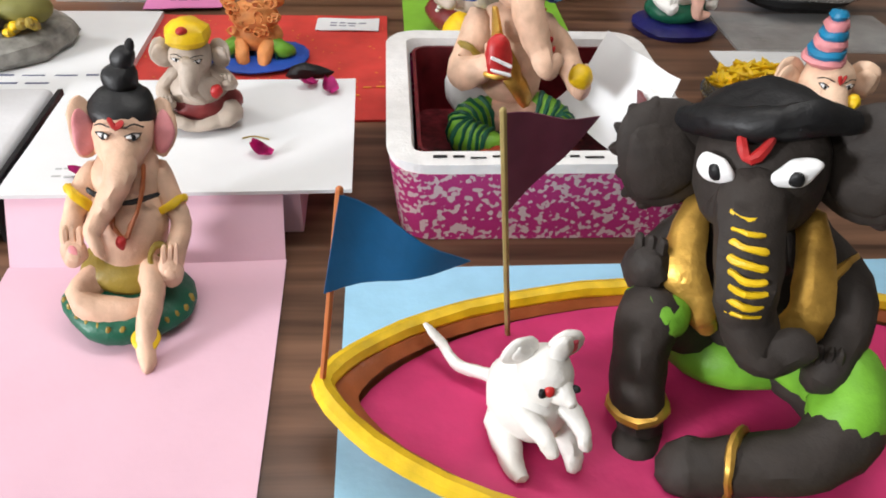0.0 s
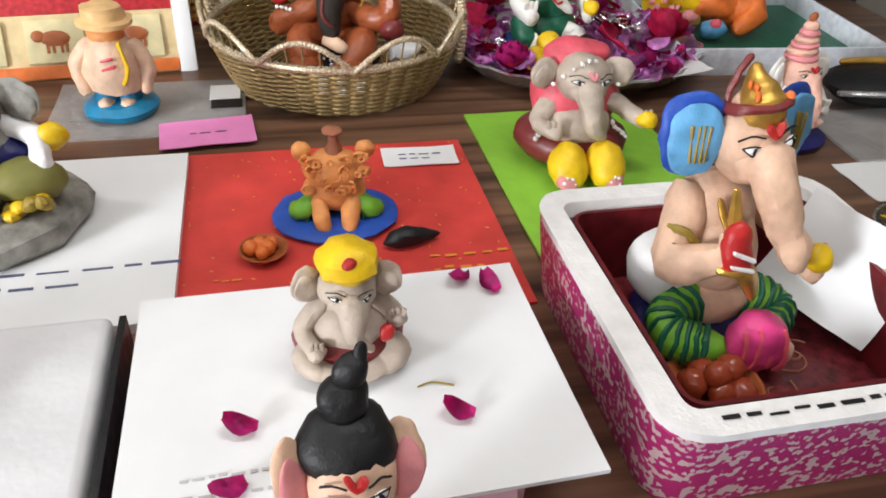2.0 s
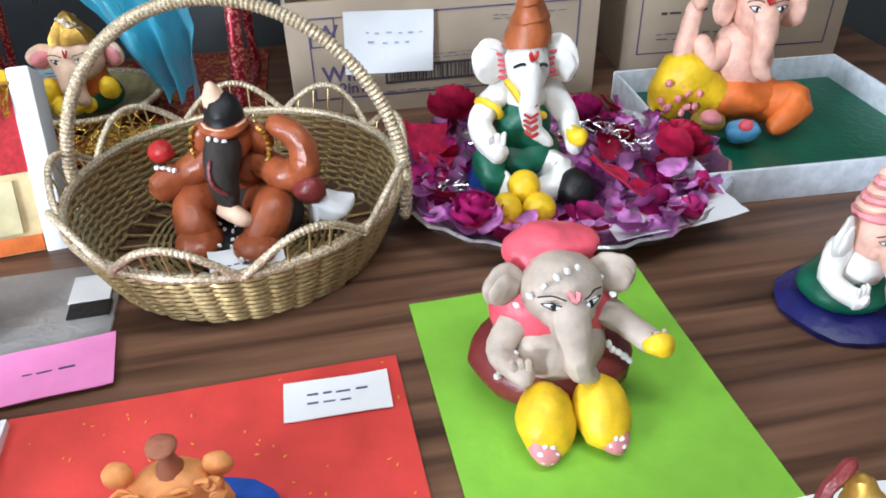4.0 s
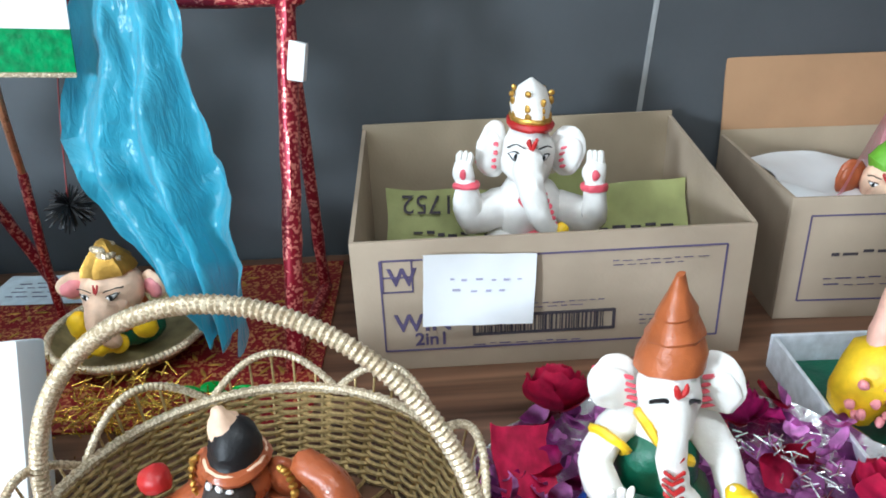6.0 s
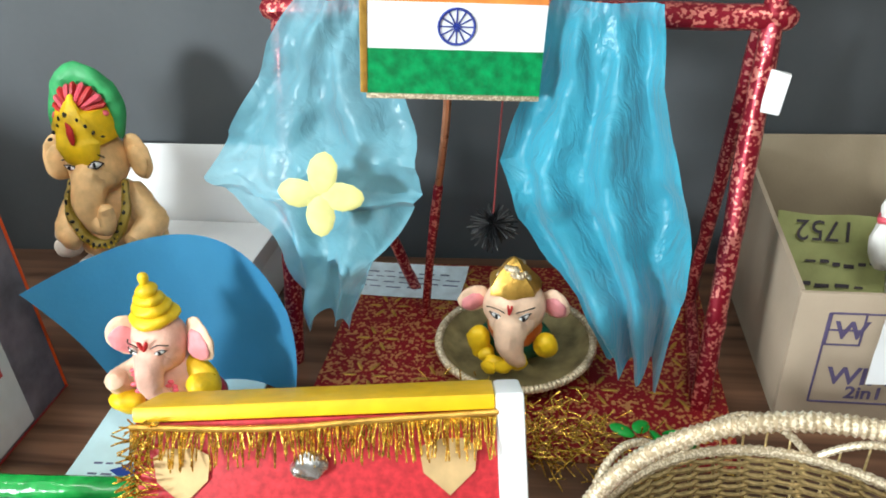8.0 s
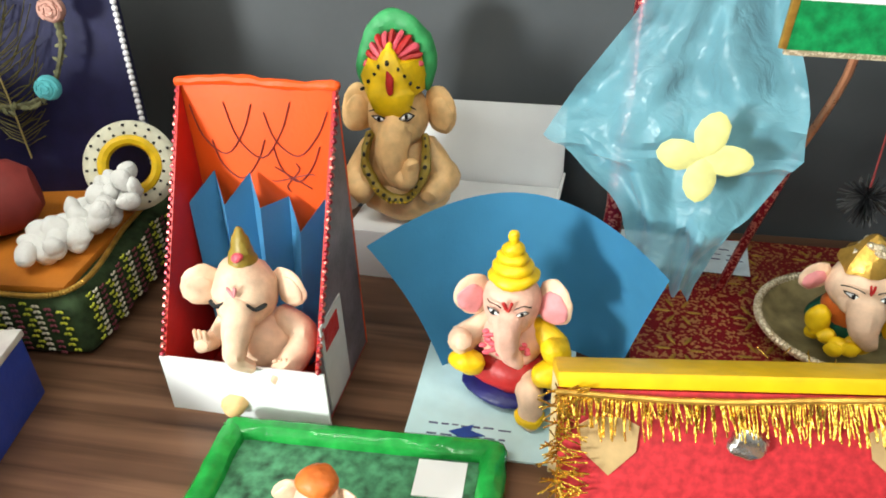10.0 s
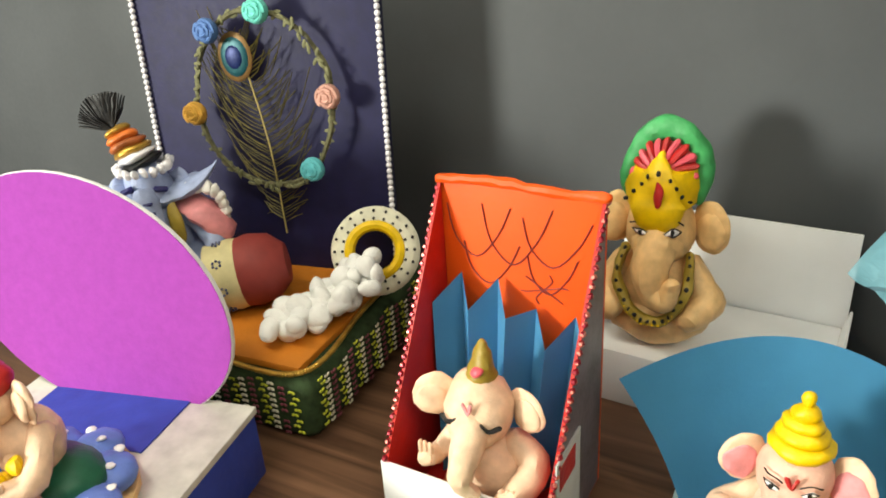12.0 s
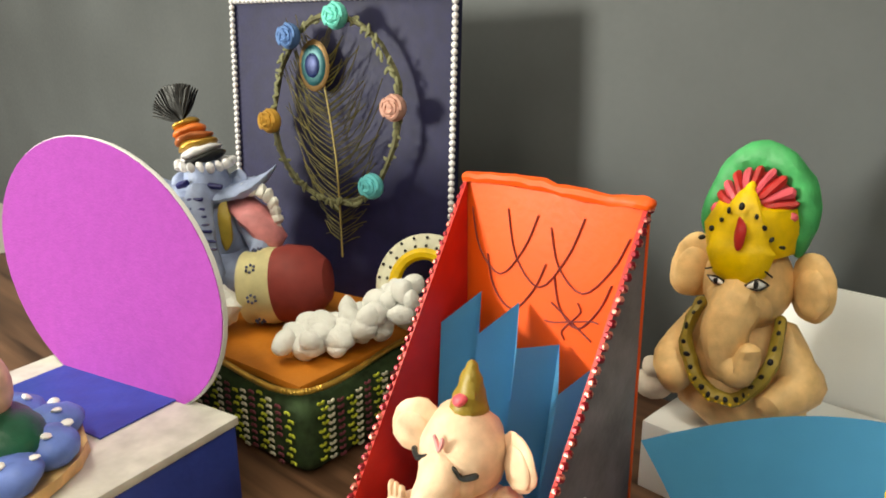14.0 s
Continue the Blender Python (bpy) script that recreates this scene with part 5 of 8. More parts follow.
# grey figure with a pink hood on the green card
f = Clay()
f.ball((0, 0.08, 0.2), (0.36, 0.3, 0.2), C_MAROON)
f.ball((0, 0.08, 0.52), (0.28, 0.2, 0.32), C_CORAL)
f.ball((0, 0.1, 0.84), (0.21, 0.12, 0.12), C_CORAL)
f.ball((0, 0.0, 0.36), (0.22, 0.2, 0.2), SKIN_GREY)
head(f, SKIN_GREY, c=(0, -0.06, 0.74), r=0.17, ear_r=(0.1, 0.03, 0.12), mark=C_ROSE, trunk=[(0, -0.12, -0.02), (0.0, -0.2, -0.13), (0.02, -0.22, -0.26), (0.06, -0.2, -0.36)])
f.tube([(0.01, -0.215, 0.7), (0.01, -0.285, 0.6), (0.03, -0.29, 0.48)], 0.02, C_ROSE, 6, 3, 0.6)
for s in (-1, 1):
    f.ball((s * 0.12, -0.28, 0.17), (0.12, 0.13, 0.17), C_YELLOW, (-18, 0, s * 6))
    f.ball((s * 0.14, -0.36, 0.13), (0.07, 0.06, 0.1), C_ROSE, (-18, 0, s * 6))
    f.dots([(s * 0.14 + 0.03 * math.cos(k), -0.41, 0.12 + 0.05 * math.sin(k)) for k in range(6)], 0.012, C_WHITE)
    f.dots([(s * (0.2 + 0.02 * k), -0.12 - 0.0 * k, 0.42 - 0.03 * k) for k in range(5)], 0.017, C_WHITE)
arm(f, SKIN_GREY, -1, [(0.18, -0.02, 0.52), (0.26, -0.1, 0.42), (0.2, -0.22, 0.4)], palm=C_CORAL)
arm(f, SKIN_GREY, 1, [(0.18, -0.02, 0.54), (0.29, -0.1, 0.5), (0.36, -0.2, 0.46)])
f.ball((0.37, -0.23, 0.49), (0.06, 0.05, 0.06), C_YELLOW)
f.dots([(-0.2 + 0.05 * k, -0.13 - 0.04 * math.sin(k * 0.7), 0.9 - 0.012 * (k - 4) ** 2) for k in range(9)], 0.015, C_WHITE)
f.place(pose(0.41, 1.09, 0.003, 0, 0, 10), 0.165, "glossy grey clay figure wrapped in a coral pink hood", 10, wide=1.32, lean=0.2)

# small white figure with a ringed cone hat
f = Clay()
f.lathe([(0.02, 0), (0.36, 0.0), (0.38, 0.05), (0.3, 0.1), (0.02, 0.11)], (0, 0, 0), C_NAVY)
f.ball((0, 0.02, 0.18), (0.3, 0.24, 0.12), C_GREEN)
f.ball((0, 0.0, 0.34), (0.18, 0.16, 0.16), SKIN_WHITE)
head(f, SKIN_PINK, c=(0, -0.03, 0.55), r=0.14, ear=SKIN_WHITE, mark=C_RED)
for k in range(6):
    f.ring((0, 0, 0.67 + 0.05 * k), 0.1 - 0.014 * k, 0.028, SKIN_PINK if k % 2 else C_ROSE, n=12)
f.ball((0, 0, 0.97), 0.03, C_RUST)
arm(f, SKIN_WHITE, 1, LOW)
arm(f, SKIN_WHITE, -1, LOW)
f.place(pose(0.735, 1.222, 0.0, 0, 0, 26), 0.185, "small white clay figure with ringed cone hat on a green base", 11)

# orange figure with a striped party hat beyond the flower bowl
f = Clay()
f.ball((0, 0.02, 0.14), (0.3, 0.24, 0.14), C_BLUE)
f.ball((0, 0, 0.34), (0.22, 0.19, 0.19), SKIN_PINK)
head(f, SKIN_PALE, c=(0.02, -0.02, 0.6), r=0.16, mark=C_RED)
for k in range(20):
    f.ball((0.18 * math.cos(k * 2.4), -0.16 + 0.05 * math.sin(k), 0.3 + 0.014 * k), 0.045, C_ROSE if k % 3 else C_YELLOW, seg=8, rings=6)
for k in range(6):
    f.ring((-0.03, 0, 0.74 + 0.05 * k), 0.1 - 0.016 * k, 0.03, C_TEAL if k % 2 else C_ROSE, n=12)
f.place(pose(0.85, 0.80, 0.0, 0, 0, 8), 0.19, "peach clay figure with a striped party hat", 12)
# white figure in the petal dish
f = Clay()
f.lathe([(0.02, 0), (0.29, 0.0), (0.31, 0.04), (0.28, 0.08), (0.02, 0.09)], (0, 0, 0), C_BLUE)
f.ball((0, 0.03, 0.17), (0.22, 0.18, 0.11), C_GREEN)
f.ball((0, 0.03, 0.33), (0.16, 0.14, 0.16), C_GREEN)
f.ball((0, 0.04, 0.47), (0.13, 0.11, 0.11), SKIN_WHITE)
f.tube([(-0.1, -0.03, 0.17), (-0.2, -0.14, 0.2), (-0.16, -0.2, 0.12)], [0.085, 0.085, 0.07], C_GREEN)
f.tube([(0.1, -0.03, 0.15), (0.2, -0.14, 0.13), (0.1, -0.24, 0.1), (0.0, -0.25, 0.08)], [0.085, 0.085, 0.07, 0.05], SKIN_WHITE)
f.tube([(-0.14, -0.2, 0.14), (-0.1, -0.26, 0.08)], [0.055, 0.05], SKIN_WHITE)
head(f, SKIN_WHITE, c=(0.0, -0.03, 0.63), r=0.125, ear_r=(0.1, 0.024, 0.11), mark=C_RED, eye=False, trunk=[(0, -0.1, -0.02), (0.0, -0.17, -0.12), (0.02, -0.19, -0.23), (0.08, -0.2, -0.28)])
for s in (-1, 1):
    f.tube([(s * 0.035, -0.145, 0.655), (s * 0.06, -0.14, 0.665), (s * 0.09, -0.125, 0.655)], 0.007, C_BLACK, 5, 3)
    for k in range(5):
        f.tube([(s * 0.13, -0.03, 0.58 + 0.025 * k), (s * 0.25, -0.01, 0.59 + 0.026 * k)], 0.0075, C_CORAL, 5, 1)
for k in range(8):
    y = -0.155 - 0.028 * min(k, 4)
    f.tube([(-0.025, y, 0.6 - 0.028 * k), (0.005, y - 0.012, 0.585 - 0.028 * k), (0.035, y, 0.6 - 0.028 * k)], 0.008, C_RED, 5, 1)
f.lathe([(0.02, 0.72), (0.125, 0.72), (0.12, 0.77), (0.1, 0.82), (0.105, 0.83), (0.075, 0.89), (0.08, 0.9), (0.045, 0.96), (0.015, 1.02)], (0, -0.01, 0), C_RUST)
arm(f, SKIN_WHITE, -1, [(0.13, 0.03, 0.48), (0.24, -0.05, 0.36), (0.16, -0.2, 0.27)], (0.065, 0.06, 0.05), band=C_YELLOW, palm=C_RED)
arm(f, SKIN_WHITE, 1, [(0.13, 0.03, 0.48), (0.23, -0.06, 0.38), (0.25, -0.2, 0.3)], (0.06, 0.055, 0.05))
f.ball((0.25, -0.22, 0.35), 0.055, C_YELLOW)
f.tube([(-0.11, -0.05, 0.56), (0.0, -0.12, 0.46), (0.08, -0.1, 0.42)], 0.026, C_YELLOW, 7, 3)
f.place(pose(0.398, 1.45, 0.022, 0, 0, 4), 0.275, "white painted clay figure with a brown cone hat", 13, wide=0.86)

# red-brown figure in the basket
f = Clay()
f.ball((0, 0.0, 0.06), (0.36, 0.38, 0.07), C_BLACK)
f.ball((0, 0.05, 0.2), (0.2, 0.17, 0.14), SKIN_DARK)
f.ball((0, 0.05, 0.42), (0.18, 0.14, 0.18), SKIN_BROWN)
for s in (-1, 1):
    f.tube([(s * 0.1, -0.02, 0.2), (s * 0.24, -0.16, 0.26), (s * 0.2, -0.3, 0.16)], [0.12, 0.125, 0.115], SKIN_BROWN)
    f.ball((s * 0.18, -0.36, 0.1), (0.13, 0.16, 0.1), SKIN_BROWN)
    f.dots([(s * 0.18 + 0.035 * (k - 1.5), -0.5, 0.1) for k in range(4)], 0.018, SKIN_WHITE)
    f.ball((s * 0.17, 0.0, 0.64), (0.075, 0.05, 0.11), SKIN_BROWN)
    f.dots([(s * (0.2 + 0.03 * math.cos(a)), -0.05, 0.63 + 0.1 * math.sin(a)) for a in np.linspace(-1.6, 1.6, 9)], 0.017, GOLD)
f.tube([(-0.13, 0.02, 0.5), (-0.3, -0.04, 0.4), (-0.42, -0.12, 0.36)], [0.1, 0.105, 0.1], SKIN_BROWN)
f.ball((-0.43, -0.05, 0.56), (0.075, 0.07, 0.075), C_RED)
f.dots([(-0.44 + 0.035 * k, -0.13, 0.48) for k in range(4)], 0.017, C_WHITE)
f.tube([(0.13, 0.02, 0.46), (0.32, -0.06, 0.42), (0.44, -0.1, 0.5), (0.42, -0.06, 0.66), (0.3, -0.02, 0.74)], [0.1, 0.105, 0.1, 0.085, 0.07], SKIN_BROWN)
f.ball((0.47, -0.16, 0.38), (0.1, 0.09, 0.1), C_MAROON)
head(f, SKIN_BROWN, c=(0, -0.02, 0.66), r=0.135, ear_r=(0.02, 0.02, 0.02), eye=False, trunk=[(0, -0.09, 0.02), (0, -0.18, -0.08), (0, -0.21, -0.22), (0.0, -0.23, -0.32)])
f.tube([(0, -0.13, 0.68), (0, -0.21, 0.58), (0, -0.25, 0.42), (0.01, -0.26, 0.34)], [0.095, 0.09, 0.08, 0.06], SKIN_DARK)
f.tube([(-0.03, -0.29, 0.62), (-0.02, -0.33, 0.5), (0.03, -0.33, 0.44)], 0.014, C_MAROON, 6, 3)
f.dots([(0.045 * (k - 1), -0.2, 0.74) for k in range(3)], 0.017, C_WHITE)
f.tube([(0.0, -0.28, 0.3), (0.11, -0.32, 0.26)], [0.06, 0.05], SKIN_PALE)
f.ring((0, -0.05, 0.77), 0.125, 0.03, SKIN_BROWN)
f.tube([(0, -0.05, 0.79), (0, -0.05, 0.85)], [0.12, 0.11], C_BLACK)
f.ring((0, -0.05, 0.785), 0.13, 0.013, SKIN_PALE)
f.tube([(-0.02, -0.05, 0.86), (-0.04, -0.05, 0.93), (-0.05, -0.05, 0.98)], [0.085, 0.07, 0.035], SKIN_PALE)
f.dots([(0.3 * math.cos(k * 2.4) * (0.4 + 0.6 * (k % 5) / 4), -0.3 + 0.12 * math.sin(k * 1.7), 0.115) for k in range(26)], 0.014, C_WHITE)
f.place(pose(0.05, 1.365, 0.018, 0, 0, -3), 0.19, "red-brown glazed clay figure with white bead dots", 14, wide=1.05)

# white figure in the carton
f = Clay()
f.ball((0, 0.03, 0.2), (0.26, 0.2, 0.2), SKIN_WHITE)
f.ball((0, 0.02, 0.4), (0.2, 0.16, 0.18), SKIN_WHITE)
for s in (-1, 1):
    f.tube([(s * 0.15, 0.02, 0.42), (s * 0.33, -0.06, 0.4), (s * 0.34, -0.12, 0.54)], [0.09, 0.09, 0.06], SKIN_WHITE)
    f.ball((s * 0.34, -0.13, 0.6), (0.06, 0.04, 0.07), SKIN_WHITE)
    for k in range(3):
        f.tube([(s * 0.34 + 0.025 * (k - 1), -0.13, 0.64), (s * 0.34 + 0.03 * (k - 1), -0.13, 0.69)], 0.018, SKIN_WHITE, 6, 1)
    f.ring((s * 0.34, -0.115, 0.545), 0.062, 0.014, C_CORAL)
    f.ball((s * 0.34, -0.168, 0.6), (0.02, 0.01, 0.025), C_CORAL)
head(f, SKIN_WHITE, c=(0, -0.04, 0.68), r=0.148, ear_r=(0.1, 0.026, 0.12), mark=C_RED, trunk=[(0, -0.13, -0.02), (0.02, -0.22, -0.13), (0.06, -0.24, -0.24), (0.12, -0.22, -0.3)])
for s in (-1, 1):
    for k in range(4):
        f.tube([(s * 0.18, -0.05, 0.63 + 0.03 * k), (s * 0.28, -0.02, 0.64 + 0.03 * k)], 0.009, C_CORAL, 5, 1)
for k in range(8):
    f.dots([(0.06 + 0.008 * k, -0.225 - 0.02 * min(k, 3), 0.62 - 0.028 * k)], 0.012, C_CORAL)
f.ball((0.16, -0.27, 0.39), 0.035, C_YELLOW)
f.ball((0.02, -0.15, 0.28), (0.09, 0.06, 0.07), C_CORAL)
f.ring((0, -0.04, 0.815), 0.115, 0.018, C_RED)
f.ring((0, -0.04, 0.84), 0.105, 0.014, GOLD)
f.lathe([(0.02, 0.82), (0.1, 0.84), (0.105, 0.9), (0.07, 0.97), (0.01, 1.0)], (0, -0.04, 0), SKIN_WHITE, wave=lambda a: 0.08 * math.sin(9 * a))
f.dots([(0.1 * math.cos(k * 0.9), -0.04 + 0.1 * math.sin(k * 0.9), 0.86 + 0.03 * (k % 4)) for k in range(21)], 0.015, GOLD)
f.tube([(-0.05, -0.18, 0.5), (0.0, -0.23, 0.46), (0.06, -0.2, 0.4)], 0.018, C_CORAL, 6, 3)
f.place(pose(0.252, 1.945, 0.012, 0, 0, 4), 0.33, "white painted clay figure with raised palms and a white crown", 15, wide=0.8)

# figure in the second carton with pink gauze behind it
f = Clay()
f.ball((0, 0.02, 0.25), (0.26, 0.2, 0.25), SKIN_PALE)
head(f, SKIN_PALE, c=(0, -0.03, 0.66), r=0.17, ear=SKIN_BROWN, mark=C_RED)
f.tube([(0, -0.02, 0.8), (0.02, -0.02, 0.88), (0.05, -0.02, 0.98)], [0.14, 0.1, 0.05], C_LIME)
f.ball((0.06, -0.03, 0.98), 0.03, C_NAVY)
f.place(pose(0.765, 2.03, 0.012, 0, 0, -18), 0.235, "pale clay figure with a green hat in a carton", 16, wide=0.8)

# reclining pink figure in the patterned tray
f = Clay()
f.ball((0.03, 0.0, 0.2), (0.36, 0.22, 0.15), C_ORANGE)
f.ball((0.05, 0.03, 0.42), (0.22, 0.17, 0.22), SKIN_PINK)
f.tube([(-0.08, -0.08, 0.2), (-0.34, -0.06, 0.34), (-0.42, -0.05, 0.2)], [0.12, 0.17, 0.14], C_YELLOW)
f.tube([(-0.36, -0.06, 0.38), (-0.34, -0.02, 0.56), (-0.3, 0.0, 0.74)], [0.09, 0.065, 0.05], SKIN_PINK)
f.ball((-0.29, -0.03, 0.79), (0.05, 0.06, 0.06), SKIN_PINK)
rnd = random.Random(8)
f.dots([(-0.38 + rnd.uniform(-0.12, 0.12), -0.2 + rnd.uniform(-0.03, 0.03), 0.26 + rnd.uniform(-0.1, 0.1)) for k in range(14)], 0.025, C_ROSE)
f.tube([(0.2, -0.05, 0.16), (0.42, -0.14, 0.18), (0.3, -0.24, 0.1)], [0.12, 0.12, 0.08], C_ORANGE)
head(f, SKIN_PINK, c=(0.1, -0.02, 0.72), r=0.16, mark=C_RED, ear_r=(0.1, 0.03, 0.12), trunk=[(0, -0.12, -0.02), (-0.01, -0.2, -0.13), (-0.02, -0.22, -0.25), (0.03, -0.23, -0.33)])
f.ball((0.1, 0.02, 0.81), (0.17, 0.15, 0.09), C_BLACK)
f.lathe([(0.02, 0.84), (0.13, 0.85), (0.15, 0.95), (0.1, 1.02), (0.02, 1.04)], (0.1, 0.0, 0), GOLD, wave=lambda a: 0.1 * math.sin(8 * a))
f.tube([(-0.08, -0.02, 0.5), (-0.2, -0.1, 0.44), (-0.26, -0.06, 0.54)], [0.07, 0.065, 0.05], SKIN_PINK)
f.ball((-0.2, -0.3, 0.14), (0.11, 0.09, 0.07), C_OLIVE)
f.ball((-0.2, -0.33, 0.18), (0.07, 0.06, 0.05), C_ROSE)
f.ball((0.02, -0.34, 0.1), (0.12, 0.09, 0.07), C_SKY)
f.ball((0.02, -0.37, 0.13), (0.06, 0.05, 0.05), C_CORAL)
f.tube([(0.06, -0.16, 0.5), (0.08, -0.19, 0.42), (0.13, -0.17, 0.36)], 0.014, C_CORAL, 6, 3)
f.place(pose(0.72, 1.655, 0.012, 0, 0, 2), 0.25, "pink clay reclining figure with yellow spotted trousers", 17, wide=0.88)

# half-length figure in the bowl under the swing
f = Clay()
f.ball((0, 0.05, 0.2), (0.3, 0.2, 0.2), C_GREEN)
f.ball((0, 0.0, 0.36), (0.22, 0.18, 0.2), C_ORANGE)
head(f, SKIN_PALE, c=(0, -0.06, 0.62), r=0.24, ear_r=(0.13, 0.035, 0.13), mark=C_RED, inner=C_ROSE, trunk=[(0, -0.2, -0.04), (0.0, -0.28, -0.14), (0.02, -0.3, -0.25), (0.06, -0.29, -0.34)])
f.tube([(0, -0.25, 0.66), (0.0, -0.38, 0.5), (0.02, -0.38, 0.4)], 0.04, C_CORAL, 7, 3, 0.5)
f.lathe([(0.02, 0.8), (0.2, 0.8), (0.19, 0.86), (0.12, 0.94), (0.05, 1.05), (0.01, 1.08)], (0, -0.04, 0), GOLD, wave=lambda a: 0.1 * math.sin(7 * a))
for k in range(11):
    f.ball((-0.1 + 0.16 * math.cos(k * 2.3), -0.28 + 0.1 * math.sin(k * 1.9), 0.2 + 0.02 * (k % 4)), (0.07, 0.05, 0.07), C_YELLOW, seg=8, rings=6)
for s in (-1, 1):
    f.ball((s * 0.26, -0.2, 0.34), (0.09, 0.08, 0.12), C_YELLOW)
f.dots([(0.12 * math.cos(k * 2.4) * (1 - 0.5 * (k % 4) / 4), -0.06 + 0.1 * math.sin(k * 2.4) * (1 - 0.5 * (k % 4) / 4), 0.86 + 0.05 * (k % 4)) for k in range(28)], 0.034, GOLDROPE)
f.place(pose(-0.295, 1.718, 0.014, 0, 0, 8), 0.158, "pale clay figure with gold crown and yellow flowers", 18, wide=1.1)

# yellow-hatted figure with the blue collar
f = Clay()
f.ball((0, 0.02, 0.05), (0.31, 0.25, 0.06), C_NAVY)
f.ball((0, 0.03, 0.17), (0.29, 0.22, 0.13), C_RED)
f.ball((0, 0.02, 0.36), (0.2, 0.17, 0.17), SKIN_PINK)
f.tube([(0.12, -0.1, 0.16), (0.16, -0.24, 0.12), (0.15, -0.29, 0.04)], [0.1, 0.075, 0.06], SKIN_PALE)
f.ring((0.15, -0.28, 0.05), 0.065, 0.02, C_YELLOW)
head(f, SKIN_PINK, c=(0, -0.03, 0.6), r=0.165, ear_r=(0.12, 0.03, 0.13), ear=SKIN_PALE, inner=C_ROSE, mark=C_RED, trunk=[(0, -0.12, -0.03), (0, -0.19, -0.1), (0.02, -0.21, -0.18), (0.06, -0.2, -0.24)])
for k in range(26):
    a = rnd.uniform(-0.14, 0.14)
    f.ball((a, -0.19 + 0.5 * a * a, rnd.uniform(0.36, 0.52)), (0.022, 0.012, 0.014), C_CORAL, seg=7, rings=5)
cone_hat(f, C_YELLOW, 0.76, 0.14, 0.26, 4)
for s in (-1, 1):
    f.tube([(s * 0.17, 0.0, 0.42), (s * 0.28, -0.08, 0.36), (s * 0.26, -0.16, 0.42)], [0.08, 0.08, 0.07], C_YELLOW if s > 0 else SKIN_PALE)
    f.ball((s * 0.24, -0.17, 0.28), (0.11, 0.09, 0.07), C_YELLOW)
f.place(pose(-0.675, 1.478, 0.006, 0, 0, 10), 0.232, "pink clay figure with a yellow coiled hat and red trousers", 19, wide=0.88)

# pale figure in the display box
f = Clay()
f.ball((0, 0.02, 0.13), (0.28, 0.22, 0.12), C_ORANGE)
f.ball((0.02, -0.02, 0.33), (0.21, 0.2, 0.19), SKIN_PALE)
head(f, SKIN_PALE, c=(-0.02, -0.05, 0.66), r=0.19, ear_r=(0.12, 0.03, 0.12), mark=C_ROSE, eye=False, trunk=[(0, -0.15, -0.04), (-0.01, -0.25, -0.13), (-0.01, -0.27, -0.24), (0.05, -0.27, -0.3)])
for s in (-1, 1):
    f.tube([(-0.02 + s * 0.07, -0.225, 0.68), (-0.02 + s * 0.11, -0.215, 0.66), (-0.02 + s * 0.15, -0.185, 0.675)], 0.012, C_BLACK, 5, 3)
f.tube([(0, -0.03, 0.83), (0.0, -0.02, 0.9), (0.0, 0.0, 0.98)], [0.09, 0.07, 0.035], C_OLIVE)
f.ball((0, -0.1, 0.88), 0.03, C_CORAL)
arm(f, SKIN_PALE, -1, [(0.16, 0.0, 0.46), (0.27, -0.06, 0.36), (0.29, -0.16, 0.38)], palm=C_ROSE)
arm(f, SKIN_PALE, 1, [(0.18, 0.0, 0.46), (0.3, -0.08, 0.38), (0.2, -0.24, 0.27)], (0.08, 0.09, 0.08), palm=C_OLIVE)
f.ball((-0.12, -0.28, 0.08), (0.08, 0.09, 0.05), SKIN_OCHRE)
f.place(pose(-0.97, 1.37, 0.006, 0, 0, 20), 0.236, "pale peach clay figure with a small olive topknot", 20, wide=0.86)

# ochre figure with the tall crown in the white lid
f = Clay()
f.ball((0, 0.02, 0.12), (0.26, 0.2, 0.12), SKIN_OCHRE)
f.ball((0, 0.02, 0.28), (0.2, 0.16, 0.18), SKIN_OCHRE)
head(f, SKIN_OCHRE, c=(0, -0.02, 0.56), r=0.17, ear_r=(0.1, 0.03, 0.12), trunk=[(0, -0.12, -0.04), (0.0, -0.19, -0.13), (0.02, -0.21, -0.22), (0.09, -0.22, -0.24), (0.1, -0.23, -0.17)])
for s in (-1, 1):
    f.tube([(s * 0.16, 0, 0.36), (s * 0.24, -0.06, 0.26), (s * 0.2, -0.16, 0.2)], [0.08, 0.08, 0.065], SKIN_OCHRE)
f.lathe([(0.02, 0.66), (0.165, 0.68), (0.175, 0.76), (0.15, 0.84), (0.02, 0.86)], (0, 0.0, 0), C_YELLOW)
LEAFG = clay("leaf_green_paint", (0.05, 0.34, 0.11))
f.tube([(-0.165, 0.02, 0.7), (-0.165, 0.03, 0.84), (-0.1, 0.03, 0.95), (0.0, 0.03, 0.985), (0.1, 0.03, 0.95), (0.165, 0.03, 0.84), (0.165, 0.02, 0.7)], [0.035, 0.045, 0.05, 0.05, 0.05, 0.045, 0.035], LEAFG)
f.ball((0, 0.02, 0.82), (0.15, 0.09, 0.14), C_RED)
for k in range(13):
    a = radians(-20 + 220 * k / 12)
    f.tube([(0.08 * math.cos(a), -0.075, 0.82 + 0.07 * math.sin(a)), (0.145 * math.cos(a), -0.04, 0.82 + 0.135 * math.sin(a))], [0.014, 0.018], C_CORAL if k % 2 else C_RED, 6, 2)
